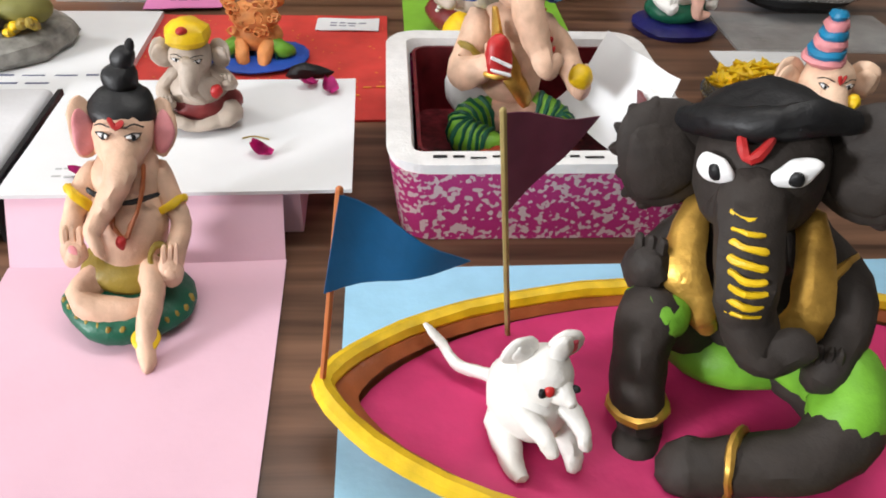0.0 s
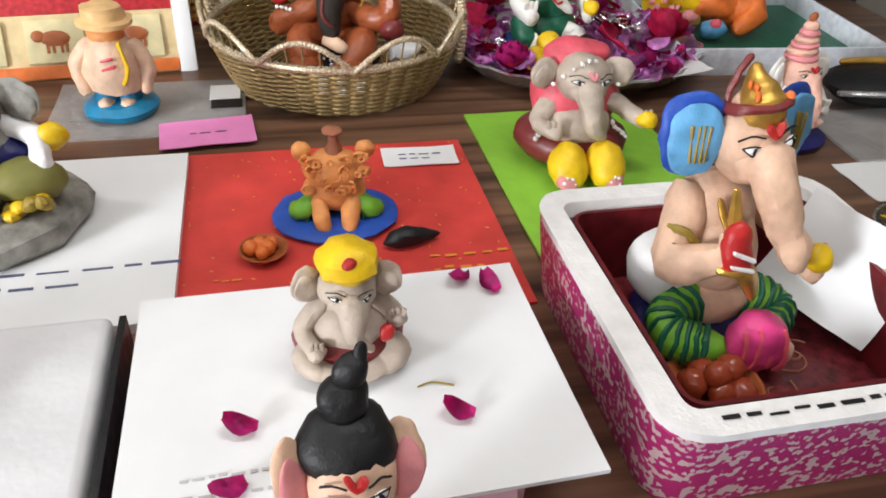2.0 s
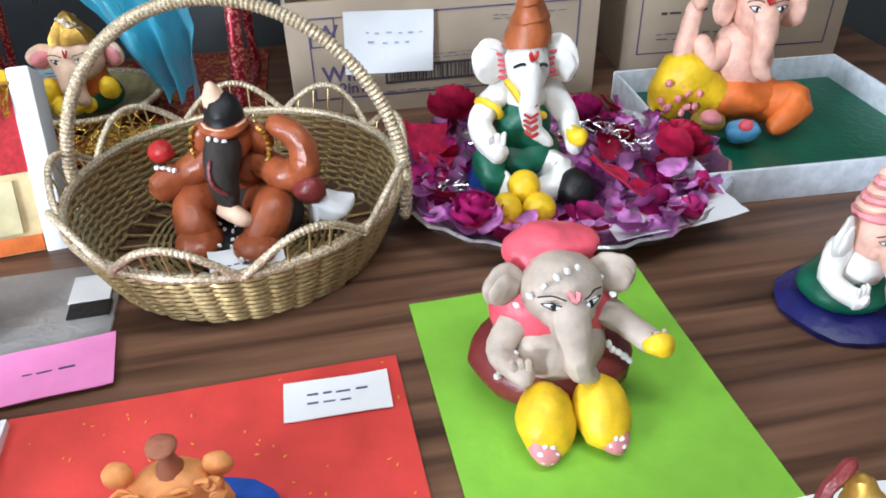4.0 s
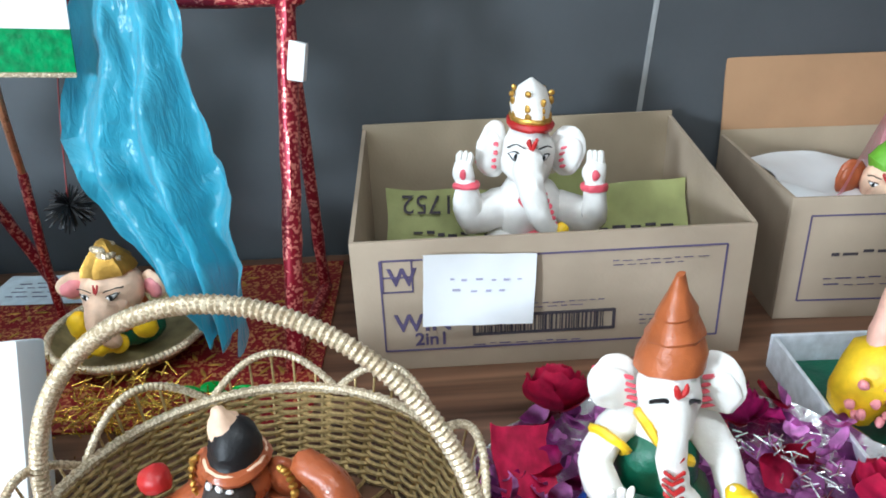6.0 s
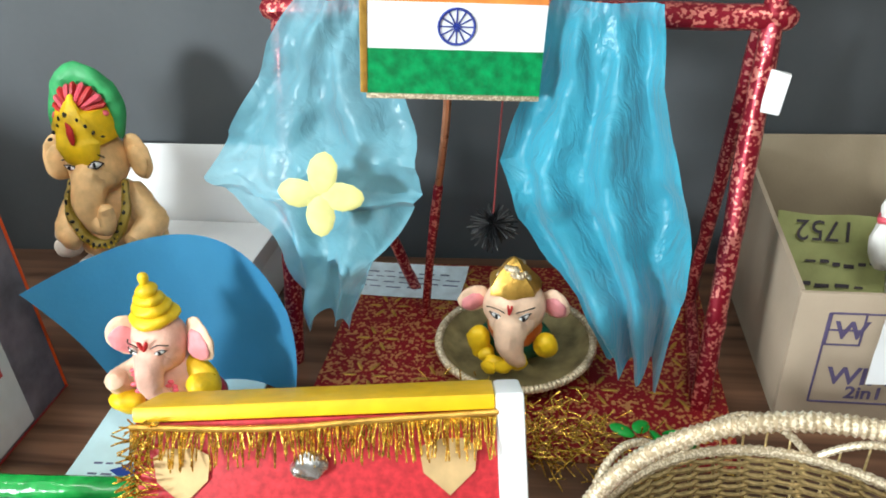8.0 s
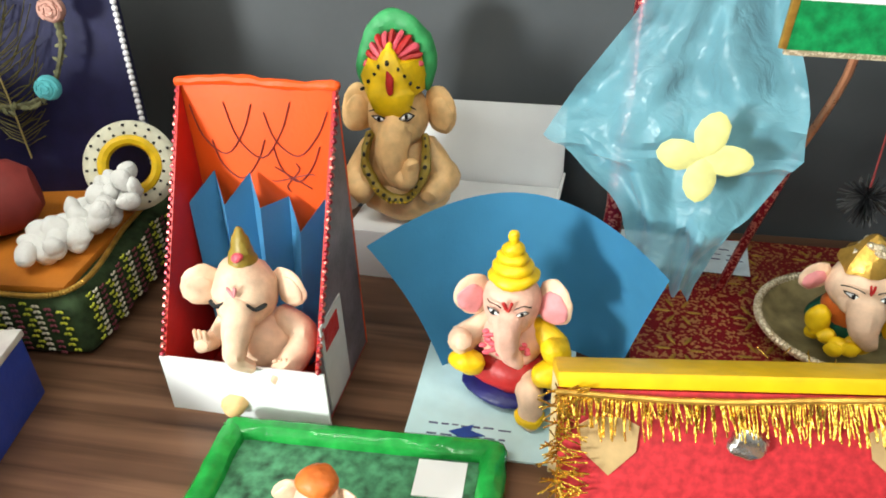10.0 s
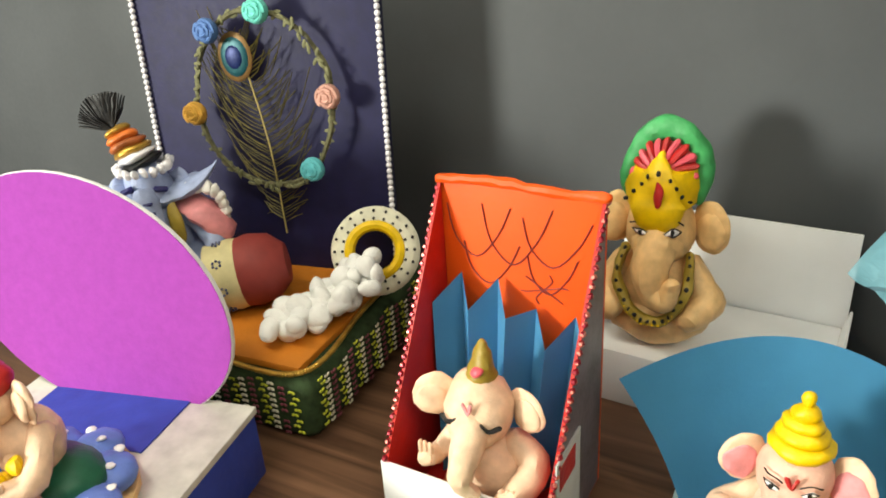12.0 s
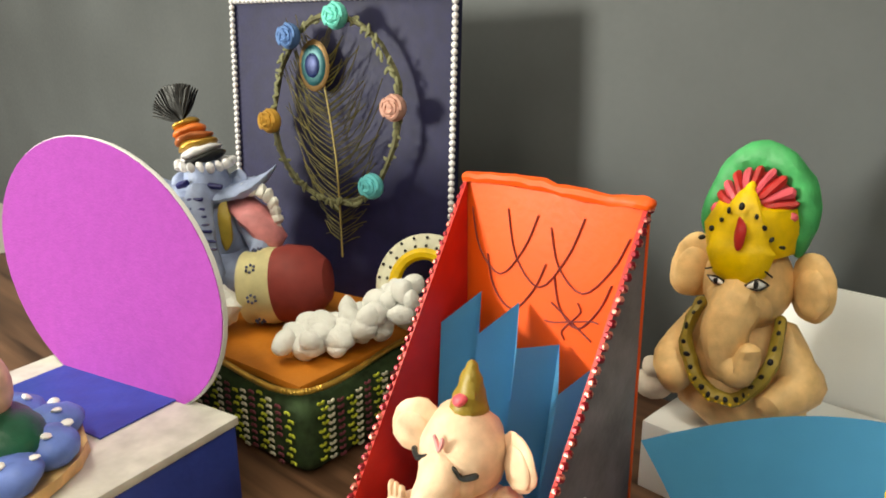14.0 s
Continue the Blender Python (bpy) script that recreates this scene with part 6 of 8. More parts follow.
f.tube([(0, -0.15, 0.7), (0, -0.14, 0.8), (0, -0.09, 0.9)], [0.13, 0.1, 0.025], C_YELLOW, 10, 4, 0.35)
f.ball((0, -0.2, 0.77), (0.024, 0.012, 0.05), C_RED)
f.ball((0, -0.18, 0.85), 0.014, C_BLACK)
f.dots([(s * (0.03 + 0.03 * k), -0.185 + 0.012 * k, 0.86 - 0.032 * k) for k in range(1, 5) for s in (-1, 1)], 0.009, C_BLACK)
gl = [(-0.15, -0.08, 0.46), (-0.17, -0.16, 0.34), (-0.1, -0.22, 0.23), (0.0, -0.24, 0.2), (0.1, -0.22, 0.23), (0.17, -0.16, 0.34), (0.15, -0.08, 0.46)]
f.tube(gl, 0.028, C_OLIVE, 8, 4)
f.dots([p + Vector((0, -0.022, 0.008)) for p in spline(gl, 3)], 0.011, C_BLACK)
f.dots([p + Vector((0, -0.02, -0.008)) for p in spline(gl, 4)], 0.009, C_YELLOW)
f.place(pose(-0.932, 1.705, 0.0875, 0, 0, 14), 0.305, "ochre clay figure with tall yellow, red and green crown", 21, wide=0.88)
f = Clay()
f.ball((0, 0, 0.3), (0.4, 0.35, 0.3), SKIN_GREY)
f.ball((0.05, -0.1, 0.72), (0.25, 0.22, 0.22), SKIN_GREY)
f.ball((0.2, -0.2, 0.95), 0.1, SKIN_PALE)
f.place(pose(-1.03, 1.685, 0.0875, 0, 0, 14), 0.06, "small grey clay mouse figure", 22, "clay_mouse")

# slate-blue figure with a feathered crown behind the pot
f = Clay()
f.ball((0, 0.02, 0.14), (0.28, 0.22, 0.14), SKIN_BLUE)
f.ball((0, 0.02, 0.33), (0.17, 0.15, 0.19), SKIN_BLUE)
head(f, SKIN_BLUE, c=(0, -0.03, 0.55), r=0.125, ear_r=(0.05, 0.02, 0.05), trunk=[(0, -0.11, -0.03), (0.03, -0.17, -0.14), (0.06, -0.2, -0.24), (0.1, -0.21, -0.34)], eye=False)
for s in (-1, 1):  # pointed ears
    f.tube([(s * 0.09, -0.03, 0.52), (s * 0.22, -0.03, 0.54), (s * 0.34, -0.02, 0.62)], [0.12, 0.105, 0.015], SKIN_BLUE, flat=0.3)
    f.tube([(s * 0.07, -0.14, 0.58), (s * 0.11, -0.13, 0.57)], [0.016, 0.012], C_NAVY, 6, 1)
for k in range(7):
    f.tube([(-0.02 + 0.012 * k, -0.205 - 0.013 * k, 0.53 - 0.036 * k), (0.05 + 0.012 * k, -0.205 - 0.013 * k, 0.53 - 0.036 * k)], 0.007, C_NAVY, 5, 1)
f.tube([(0.12, -0.13, 0.5), (0.13, -0.17, 0.4), (0.12, -0.17, 0.3)], [0.02, 0.035, 0.02], C_OLIVE, flat=0.5)
f.dots([(0.13 * math.cos(a), -0.03 + 0.13 * math.sin(a), 0.645) for a in np.linspace(0, 6.1, 18)], 0.022, PEARL)
for k, (m, r) in enumerate(((C_BLACK, 0.105), (PEARL, 0.1), (GOLD, 0.095), (C_RUST, 0.09), (C_ORANGE, 0.08), (GOLD, 0.065))):
    f.ball((-0.014 * k, -0.02, 0.665 + 0.03 * k), (r, r, 0.026), m, (0, -18, 0))
for k in range(22):  # short dark plumes in a flat fan
    a = radians(-78 + 5.4 * k)
    f.tube([(-0.085, -0.02, 0.825), (-0.085 + 0.085 * math.sin(a), -0.016 + 0.006 * (k % 2), 0.825 + 0.08 * math.cos(a)), (-0.085 + 0.165 * math.sin(a), -0.01, 0.825 + 0.16 * math.cos(a))], [0.01, 0.016, 0.008], C_BLACK, 5, 3, 0.4)
f.tube([(0.14, -0.02, 0.46), (0.25, -0.08, 0.42), (0.32, -0.1, 0.34)], [0.07, 0.1, 0.08], C_ROSE, flat=0.6)
f.dots([(0.24 + 0.12 * math.cos(a), -0.07, 0.43 + 0.11 * math.sin(a)) for a in np.linspace(-0.6, 1.9, 8)], 0.03, SKIN_WHITE)
f.tube([(-0.14, 0.0, 0.42), (-0.25, -0.1, 0.3), (-0.18, -0.22, 0.18)], [0.07, 0.075, 0.065], SKIN_WHITE)
for k in range(5):
    f.tube([(-0.31, -0.1 - 0.02 * k, 0.36 - 0.04 * k), (-0.2, -0.19 - 0.02 * k, 0.37 - 0.04 * k)], 0.007, C_NAVY, 5, 1)
f.tube([(0.15, 0.0, 0.42), (0.28, -0.12, 0.3), (0.28, -0.22, 0.22)], [0.07, 0.06, 0.05], SKIN_BLUE)
f.place(pose(-1.588, 1.362, 0.113, 0, -4, 46), 0.335, "slate blue clay figure with a dark feathered crown", 23, wide=0.9)

# pale figure on the blue ring before the purple disc
f = Clay()
f.lathe([(0.02, 0.05), (0.42, 0.05), (0.46, 0.06), (0.46, 0.0), (0.02, 0.0)][::-1], (0, 0, 0), SKIN_OCHRE)
for k in range(9):
    a = k * math.tau / 9
    f.ball((0.34 * math.cos(a), 0.34 * math.sin(a), 0.12), (0.13, 0.13, 0.085), C_CORN)
    f.dots([(0.4 * math.cos(a + 0.2), 0.4 * math.sin(a + 0.2), 0.185), (0.36 * math.cos(a - 0.15), 0.36 * math.sin(a - 0.15), 0.2)], (0.026, 0.026, 0.012), C_WHITE)
f.ball((0.06, 0.08, 0.18), (0.27, 0.2, 0.13), C_GREEN)
f.ball((0, 0.06, 0.38), (0.17, 0.15, 0.2), SKIN_PALE)
head(f, SKIN_PALE, c=(-0.05, -0.01, 0.66), r=0.13, ear_r=(0.09, 0.026, 0.11), trunk=[(0, -0.1, -0.02), (-0.01, -0.17, -0.12), (0.0, -0.19, -0.24), (0.06, -0.2, -0.32)])
f.ball((-0.05, 0.0, 0.76), (0.13, 0.12, 0.08), C_RED)
f.tube([(-0.06, 0.0, 0.8), (-0.1, 0.0, 0.88), (-0.12, 0.0, 0.95)], [0.05, 0.04, 0.025], C_LIME)
for k in range(10):
    f.ball((0.02 + 0.14 * math.cos(k * 1.9), -0.13 + 0.04 * math.sin(k * 1.3), 0.25 + 0.025 * k), (0.05, 0.035, 0.045), C_YELLOW if k % 3 else SKIN_PALE, seg=8, rings=6)
arm(f, SKIN_PALE, -1, [(0.16, 0.03, 0.5), (0.28, -0.06, 0.46), (0.3, -0.14, 0.56)], palm=C_CORAL)
arm(f, SKIN_PALE, 1, [(0.14, 0.03, 0.48), (0.2, -0.1, 0.36), (0.1, -0.2, 0.32)])
f.tube([(0.08, -0.12, 0.2), (0.12, -0.24, 0.16), (0.12, -0.32, 0.17)], [0.06, 0.05, 0.04], SKIN_PALE)
f.ball((-0.18, -0.22, 0.22), (0.14, 0.06, 0.05), C_RUST)
f.place(pose(-1.275, 1.0, 0.106, 0, 0, 22), 0.222, "pale clay figure with red cap on a blue dotted ring", 24)

# figure with an orange cap lying in the green tray
f = Clay()
f.ball((0, 0.0, 0.3), (0.3, 0.26, 0.28), SKIN_PALE)
head(f, SKIN_PALE, c=(0, -0.02, 0.68), r=0.2, ear_r=(0.14, 0.035, 0.13), ear=SKIN_PALE)
f.ball((0, 0.02, 0.86), (0.18, 0.16, 0.12), C_ORANGE)
f.place(pose(-0.76, 1.175, 0.02, 0, 0, 10), 0.115, "pale clay figure with an orange cap in a green tray", 25)

# mouse in the boat
f = Clay()
f.ball((0, 0.05, 0.32), (0.3, 0.36, 0.32), SKIN_WHITE)
f.ball((0.04, -0.08, 0.66), (0.19, 0.21, 0.22), SKIN_WHITE)
f.tube([(0.08, -0.18, 0.66), (0.13, -0.34, 0.64)], [0.13, 0.045], SKIN_WHITE)
f.ball((0.0, -0.27, 0.7), 0.04, C_RED)
f.ball((0.1, -0.12, 0.93), (0.08, 0.05, 0.13), SKIN_WHITE, (10, 8, 0))
for s in (-1, 1):
    f.ball((0.02 + s * 0.16, -0.02, 0.86), (0.13, 0.05, 0.14), SKIN_WHITE, (10, s * 18, 0))
    f.ball((0.02 + s * 0.16, -0.06, 0.86), (0.07, 0.03, 0.08), C_CORAL if s > 0 else SKIN_WHITE, (10, s * 18, 0))
    f.tube([(s * 0.15, -0.14, 0.42), (0.08 + s * 0.14, -0.36, 0.4), (0.1 + s * 0.12, -0.46, 0.32)], [0.09, 0.07, 0.05], SKIN_WHITE)
    f.tube([(s * 0.2, 0.0, 0.14), (s * 0.22, -0.28, 0.08), (s * 0.2, -0.42, 0.05)], [0.14, 0.09, 0.06], SKIN_WHITE)
    f.ball((0.07 + s * 0.12, -0.27, 0.68), 0.03, C_BLACK)
f.tube([(-0.1, 0.34, 0.2), (-0.3, 0.52, 0.12), (-0.42, 0.64, 0.16), (-0.48, 0.76, 0.24), (-0.55, 0.9, 0.3)], [0.06, 0.05, 0.045, 0.04, 0.025], SKIN_WHITE)
f.place(pose(0.562, 0.30, 0.035, 0, 0, 24), 0.1, "white clay mouse figure with a long thin tail", 26, "clay_mouse")

# ---- boat with flags ----
def boat_outline(hl, hw, n=40, flat=0.0):
    """A leaf-shaped outline, pointed at both ends."""
    out = []
    for k in range(n):
        a = k * math.tau / n
        c, s = math.cos(a), math.sin(a)
        out.append((hl * math.copysign(abs(c) ** 0.95, c), hw * math.copysign(abs(s) ** 1.35, s)))
    return out


boat = thing("clay_boat", pose(0.705, 0.354, 0.012, 0, 0, 13), "brown clay boat with a yellow rim and pink floor", "boat")
n = 48
lo, hi, ri, fl = boat_outline(0.262, 0.104, n), boat_outline(0.31, 0.13, n), boat_outline(0.288, 0.116, n), boat_outline(0.276, 0.111, n)
hb = bmesh.new()
rows = [[hb.verts.new((x, y, z + 0.012 * (abs(x) / 0.27) ** 3 * (z > 0.02))) for x, y in o] for o, z in ((lo, 0.0), (hi, 0.031), (ri, 0.031), (fl, 0.024))]
for a, b in zip(rows, rows[1:]):
    for k in range(n):
        hb.faces.new([a[k], a[(k + 1) % n], b[(k + 1) % n], b[k]])
hb.faces.new(rows[0][::-1])
part("hull", wobble(hb, 0.0015, 30), C_RUST, boat, "brown painted hull")
part("deck", slab(fl, 0.003), mat("hot_pink_painted_floor", (0.62, 0.035, 0.16), 0.5, var=0.15, scale=14, bump=0.4, bscale=60), boat, "pink painted floor", pose(0, 0, 0.021))
rim = boat_outline(0.301, 0.125, n)
part("rim", wobble(add_tube(bmesh.new(), [(x, y, 0.033 + 0.012 * (abs(x) / 0.27) ** 3) for x, y in rim + rim[:1]], 0.0085, seg=8, sub=1, closed=True), 0.0012, 40), C_YELLOW, boat, "thick yellow rim")


def paper_flag(name, foot, top, pts, cloth, stick, label):
    th = thing(name, pose(*foot), label, "flag")
    t = Vector(top) - Vector(foot)
    part("stick", add_tube(bmesh.new(), [(0, 0, 0), t * 0.5, t], 0.0024, seg=7, sub=2), stick, th)
    bm = bmesh.new()
    p = [Vector(q) - Vector(foot) for q in pts]
    nn = 8
    grid = {}
    for i in range(nn + 1):
        a, b = p[0].lerp(p[2], i / nn), p[1].lerp(p[2], i / nn)
        for j in range(nn + 1):
            v = a.lerp(b, j / nn)
            v.y += 0.004 * math.sin(i * 0.9)
            grid[i, j] = bm.verts.new(v)
    for i in range(nn):
        for j in range(nn):
            bm.faces.new([grid[i, j], grid[i + 1, j], grid[i + 1, j + 1], grid[i, j + 1]])
    bmesh.ops.remove_doubles(bm, verts=bm.verts, dist=0.0002)
    bmesh.ops.solidify(bm, geom=bm.faces[:], thickness=0.0012)
    part("pennant", bm, cloth, th)
    return th


STICK = mat("bamboo_stick", (0.35, 0.27, 0.10), 0.6)
STICKO = mat("orange_stick", (0.55, 0.17, 0.05), 0.6)
paper_flag("paper_flag", (0.409, 0.288, 0.048), (0.435, 0.284, 0.238), [(0.435, 0.283, 0.236), (0.422, 0.278, 0.161), (0.511, 0.303, 0.181)], BLUEFLAG, STICKO, "deep blue paper pennant on an orange stick")
paper_flag("paper_flag", (0.538, 0.393, 0.034), (0.519, 0.364, 0.258), [(0.519, 0.364, 0.256), (0.527, 0.377, 0.172), (0.583, 0.43, 0.226)], MAROONP, STICK, "maroon paper pennant on a thin bamboo stick")


# ---- loose petals, balls and small bowls ----
def petal_mesh(w=0.02, l=0.026, seed=0.0):
    bm = bmesh.new()
    grid = {}
    for i in range(5):
        for j in range(6):
            u, v = i / 4 - 0.5, j / 5
            wd = w * math.sin(math.pi * (0.12 + 0.8 * v)) ** 0.7
            z = 0.004 * (u * 2) ** 2 + 0.005 * (v - 0.3) ** 2 * 4 + 0.002 * noise.noise((u * 3 + seed, v * 3, seed))
            grid[i, j] = bm.verts.new((u * wd * 2 * 0.5, (v - 0.5) * l, z + 0.0015))
    for i in range(4):
        for j in range(5):
            bm.faces.new([grid[i, j], grid[i + 1, j], grid[i + 1, j + 1], grid[i, j + 1]])
    bmesh.ops.solidify(bm, geom=bm.faces[:], thickness=0.0008)
    return bm


first = solo("rose_petal", petal_mesh(0.02, 0.025), PETAL, pose(0.256, 0.574, 0.0662, 0, 0, 78), "loose dark rose petal lying on white card", "petal", "loose rose petals")
for x, y, z, rz in ((0.103, 0.494, 0.0662, 128), (0.283, 0.731, 0.0662, 28), (0.254, 0.737, 0.0662, 158), (0.097, 0.548, 0.0662, 88), (0.408, 0.503, 0.001, 38)):
    copy_thing(first, pose(x, y, z, 0, 0, rz))


def small_bowl(name, place, r, h, bowl_mat, ball_mat, count, ball_r, label, category="bowl", seed=2):
    th = thing(name, pose(*place), label, category)
    part("bowl", add_lathe(bmesh.new(), [(r * 0.5, 0), (r * 0.85, h * 0.5), (r, h), (r * 0.93, h), (r * 0.78, h * 0.5), (r * 0.4, h * 0.2)], seg=22), bowl_mat, th)
    rn = random.Random(seed)
    made = None
    for k in range(count):
        a, q = k * 2.4, r * 0.62 * math.sqrt((k % 7 + 0.3) / 7)
        bm = wobble(add_ball(bmesh.new(), (0, 0, 0), ball_r * rn.uniform(0.85, 1.1), seg=10, rings=7), ball_r * 0.12, 60, k)
        part("ball", bm, ball_mat, th, "", pose(q * math.cos(a), q * math.sin(a), h * 0.6 + ball_r * (0.5 if k < 7 else 1.4)))
    return th


small_bowl("offering_bowl", (0.043, 0.842, 0.004), 0.027, 0.011, C_RUST, C_ORANGE, 5, 0.009, "small rust clay bowl of orange sweets")
small_bowl("nut_bowl", (0.486, 0.662, 0.012), 0.044, 0.015, C_RUST, clay("glossy_red_nut", (0.30, 0.05, 0.02), 0.2), 9, 0.014, "shallow dish of glossy red-brown nuts")
sweets = small_bowl("sweet_bowl", (0.392, 1.362, 0.012), 0.034, 0.03, C_ORANGE, C_YELLOW, 0, 0.021, "orange clay pot holding three yellow balls")
for k, (x, y, z) in enumerate(((-0.018, -0.012, 0.036), (0.021, -0.01, 0.036), (0.004, 0.016, 0.052))):
    part("ball", wobble(add_ball(bmesh.new(), (0, 0, 0), 0.0205, seg=14, rings=9), 0.002, 50, k), C_YELLOW, sweets, "", pose(x, y, z))
seed_ = solo("black_seed_pod", wobble(add_tube(bmesh.new(), [(-0.028, 0, 0.007), (-0.018, 0, 0.01), (0.0, 0, 0.011), (0.02, 0.001, 0.009), (0.036, 0.003, 0.006)], [0.003, 0.01, 0.013, 0.008, 0.0015], seg=10, sub=4), 0.002, 60), C_BLACK, pose(0.2, 0.878, 0.004, 0, 0, 20), "shiny black clay pod with pointed tip", "pod")
# bowl of yellow flowers
fb = thing("flower_bowl", pose(0.815, 0.915, 0), "steel bowl heaped with yellow flower petals", "bowl")
part("bowl", add_lathe(bmesh.new(), [(0.04, 0), (0.062, 0.012), (0.072, 0.035), (0.069, 0.035), (0.055, 0.013), (0.02, 0.008)], seg=30), STEEL, fb)
rn = random.Random(12)
fm = bmesh.new()
for k in range(230):
    a, q = rn.uniform(0, math.tau), 0.06 * math.sqrt(rn.random())
    z = 0.035 + 0.03 * (1 - (q / 0.065) ** 2) + rn.uniform(-0.006, 0.008)
    add_ball(fm, (q * math.cos(a), q * math.sin(a), z), (0.012, 0.005, 0.003), rot=(rn.uniform(-60, 60), rn.uniform(-60, 60), rn.uniform(0, 180)), seg=6, rings=4)
tagged(part("petal_heap", fm, C_YELLOW, fb, "yellow flower petals"), kind="stuff")
# black cushion with silver cord
bc = thing("black_cushion", pose(0.955, 1.365, 0.006, 0, 0, 20), "black satin cushion with a silver cord and gold trim", "cushion")
part("body", wobble(add_ball(bmesh.new(), (0, 0, 0.028), (0.11, 0.075, 0.028)), 0.004, 20), C_BLACK, bc)
part("cord", add_tube(bmesh.new(), [(-0.11, -0.02, 0.03), (-0.05, -0.075, 0.045), (0.03, -0.08, 0.04), (0.1, -0.04, 0.03)], 0.005, sub=5), STEEL, bc, "silver cord")
part("braid", add_tube(bmesh.new(), [(-0.05, 0.05, 0.05), (0.0, 0.02, 0.06), (0.06, 0.0, 0.055), (0.11, -0.01, 0.035)], 0.006, sub=5), GOLD, bc, "gold braid")

# ---- basket ----
bk = thing("wicker_basket", pose(0.05, 1.357, 0, 0, 0, 0), "gold wire basket with a tall glittering handle", "basket")
RB, RT, HB_ = 0.158, 0.197, 0.088
rn = random.Random(21)


def basket_r(h):
    return RB + (RT - RB) * (h / HB_) ** 0.8


NST = 44
for k in range(NST):
    a = k * math.tau / NST
    part("stake", add_tube(bmesh.new(), [((basket_r(h) + 0.001) * math.cos(a), (basket_r(h) + 0.001) * math.sin(a), h) for h in (0.004, 0.04, 0.075, HB_)], 0.0022, seg=5, sub=2), GOLDW, bk)
for row in range(20):
    h = 0.006 + row * (HB_ - 0.01) / 19
    nn = 88
    pts = []
    for k in range(nn + 1):
        a = k * math.tau / nn
        w = (0.0032 if (k // 2 + row) % 2 else -0.0032)
        r = basket_r(h) + w
        pts.append((r * math.cos(a), r * math.sin(a), h + rn.uniform(-0.0006, 0.0006)))
    part("weave_strand", add_tube(bmesh.new(), pts, 0.0026, seg=5, sub=1, closed=True), GOLDW, bk)
base = bmesh.new()
for k in range(36):
    a = k * math.tau / 36
    add_tube(base, [(0.01 * math.cos(a), 0.01 * math.sin(a), 0.006), (RB * math.cos(a), RB * math.sin(a), 0.006)], 0.0022, seg=5, sub=1)
for k in range(14):
    q = 0.012 + k * 0.0085
    add_tube(base, [(q * math.cos(j * math.tau / 40), q * math.sin(j * math.tau / 40), 0.0075 + (0.0018 if j % 2 else 0)) for j in range(41)], 0.0028, seg=5, sub=1, closed=True)
tagged(part("woven_base", base, GOLDW, bk, "flat woven gold base"), kind="stuff")


def rope(pts, r, turns, m=None):
    """A rod wound with a ribbed cord."""
    bm = bmesh.new()
    line = spline(pts, 10)
    n = 2 * turns
    fine, ridge = [], []
    for k in range(n + 1):
        t = k / n * (len(line) - 1)
        i = min(int(t), len(line) - 2)
        fine.append(line[i].lerp(line[i + 1], t - i))
        ridge.append(r * (1.08 if k % 2 else 0.84))
    add_tube(bm, fine, ridge, seg=9, sub=1)
    return bm


nl = 9
for k in range(nl):
    a0, a1 = k * math.tau / nl + 0.1, (k + 1) * math.tau / nl + 0.1
    pts = [((RT + 0.004 + 0.006 * math.sin(math.pi * j / 6)) * math.cos(a0 + (a1 - a0) * j / 6), (RT + 0.004 + 0.006 * math.sin(math.pi * j / 6)) * math.sin(a0 + (a1 - a0) * j / 6), HB_ - 0.002 + 0.042 * math.sin(math.pi * j / 6)) for j in range(7)]
    loop = part("rim_loop", rope(pts, 0.0043, 30), GOLDROPE, bk)
    wires = bmesh.new()
    for j in range(1, 6):
        p = pts[j]
        add_tube(wires, [(p[0], p[1], p[2]), (RT * math.cos(a0 + (a1 - a0) * j / 6), RT * math.sin(a0 + (a1 - a0) * j / 6), HB_ - 0.004)], 0.0014, seg=5, sub=1)
    part("wire", wires, GOLDW, loop)
hp = [((RT + 0.006) * math.cos(a), 0.012 * math.sin(a), HB_ - 0.01 + 0.222 * math.sin(a)) for a in np.linspace(-0.18, math.pi + 0.18, 17)]
part("handle", rope(hp, 0.0078, 130), GOLDROPE, bk, "tall arched handle wound with gold cord")
part("rim", rope([(RT * math.cos(j * math.tau / 24), RT * math.sin(j * math.tau / 24), HB_) for j in range(25)], 0.006, 120), GOLDROPE, bk, "corded rim")
paper("name_slip", (0.075, 1.262, 0.026), (0.085, 0.05), 18, WHITE, "white paper slip with handwriting in the basket", curl=0.008, ink=(INKB, 2, 4, 0.05, 0.024, 0, 0), seed=7.7, tilt=(25, 0))
solo("crumpled_tissue", wobble(add_ball(bmesh.new(), (0, 0, 0.02), (0.03, 0.025, 0.02), seg=20, rings=14), 0.012, 40), WHITE, pose(0.16, 1.355, 0.03), "crumpled white paper in the basket", "paper")

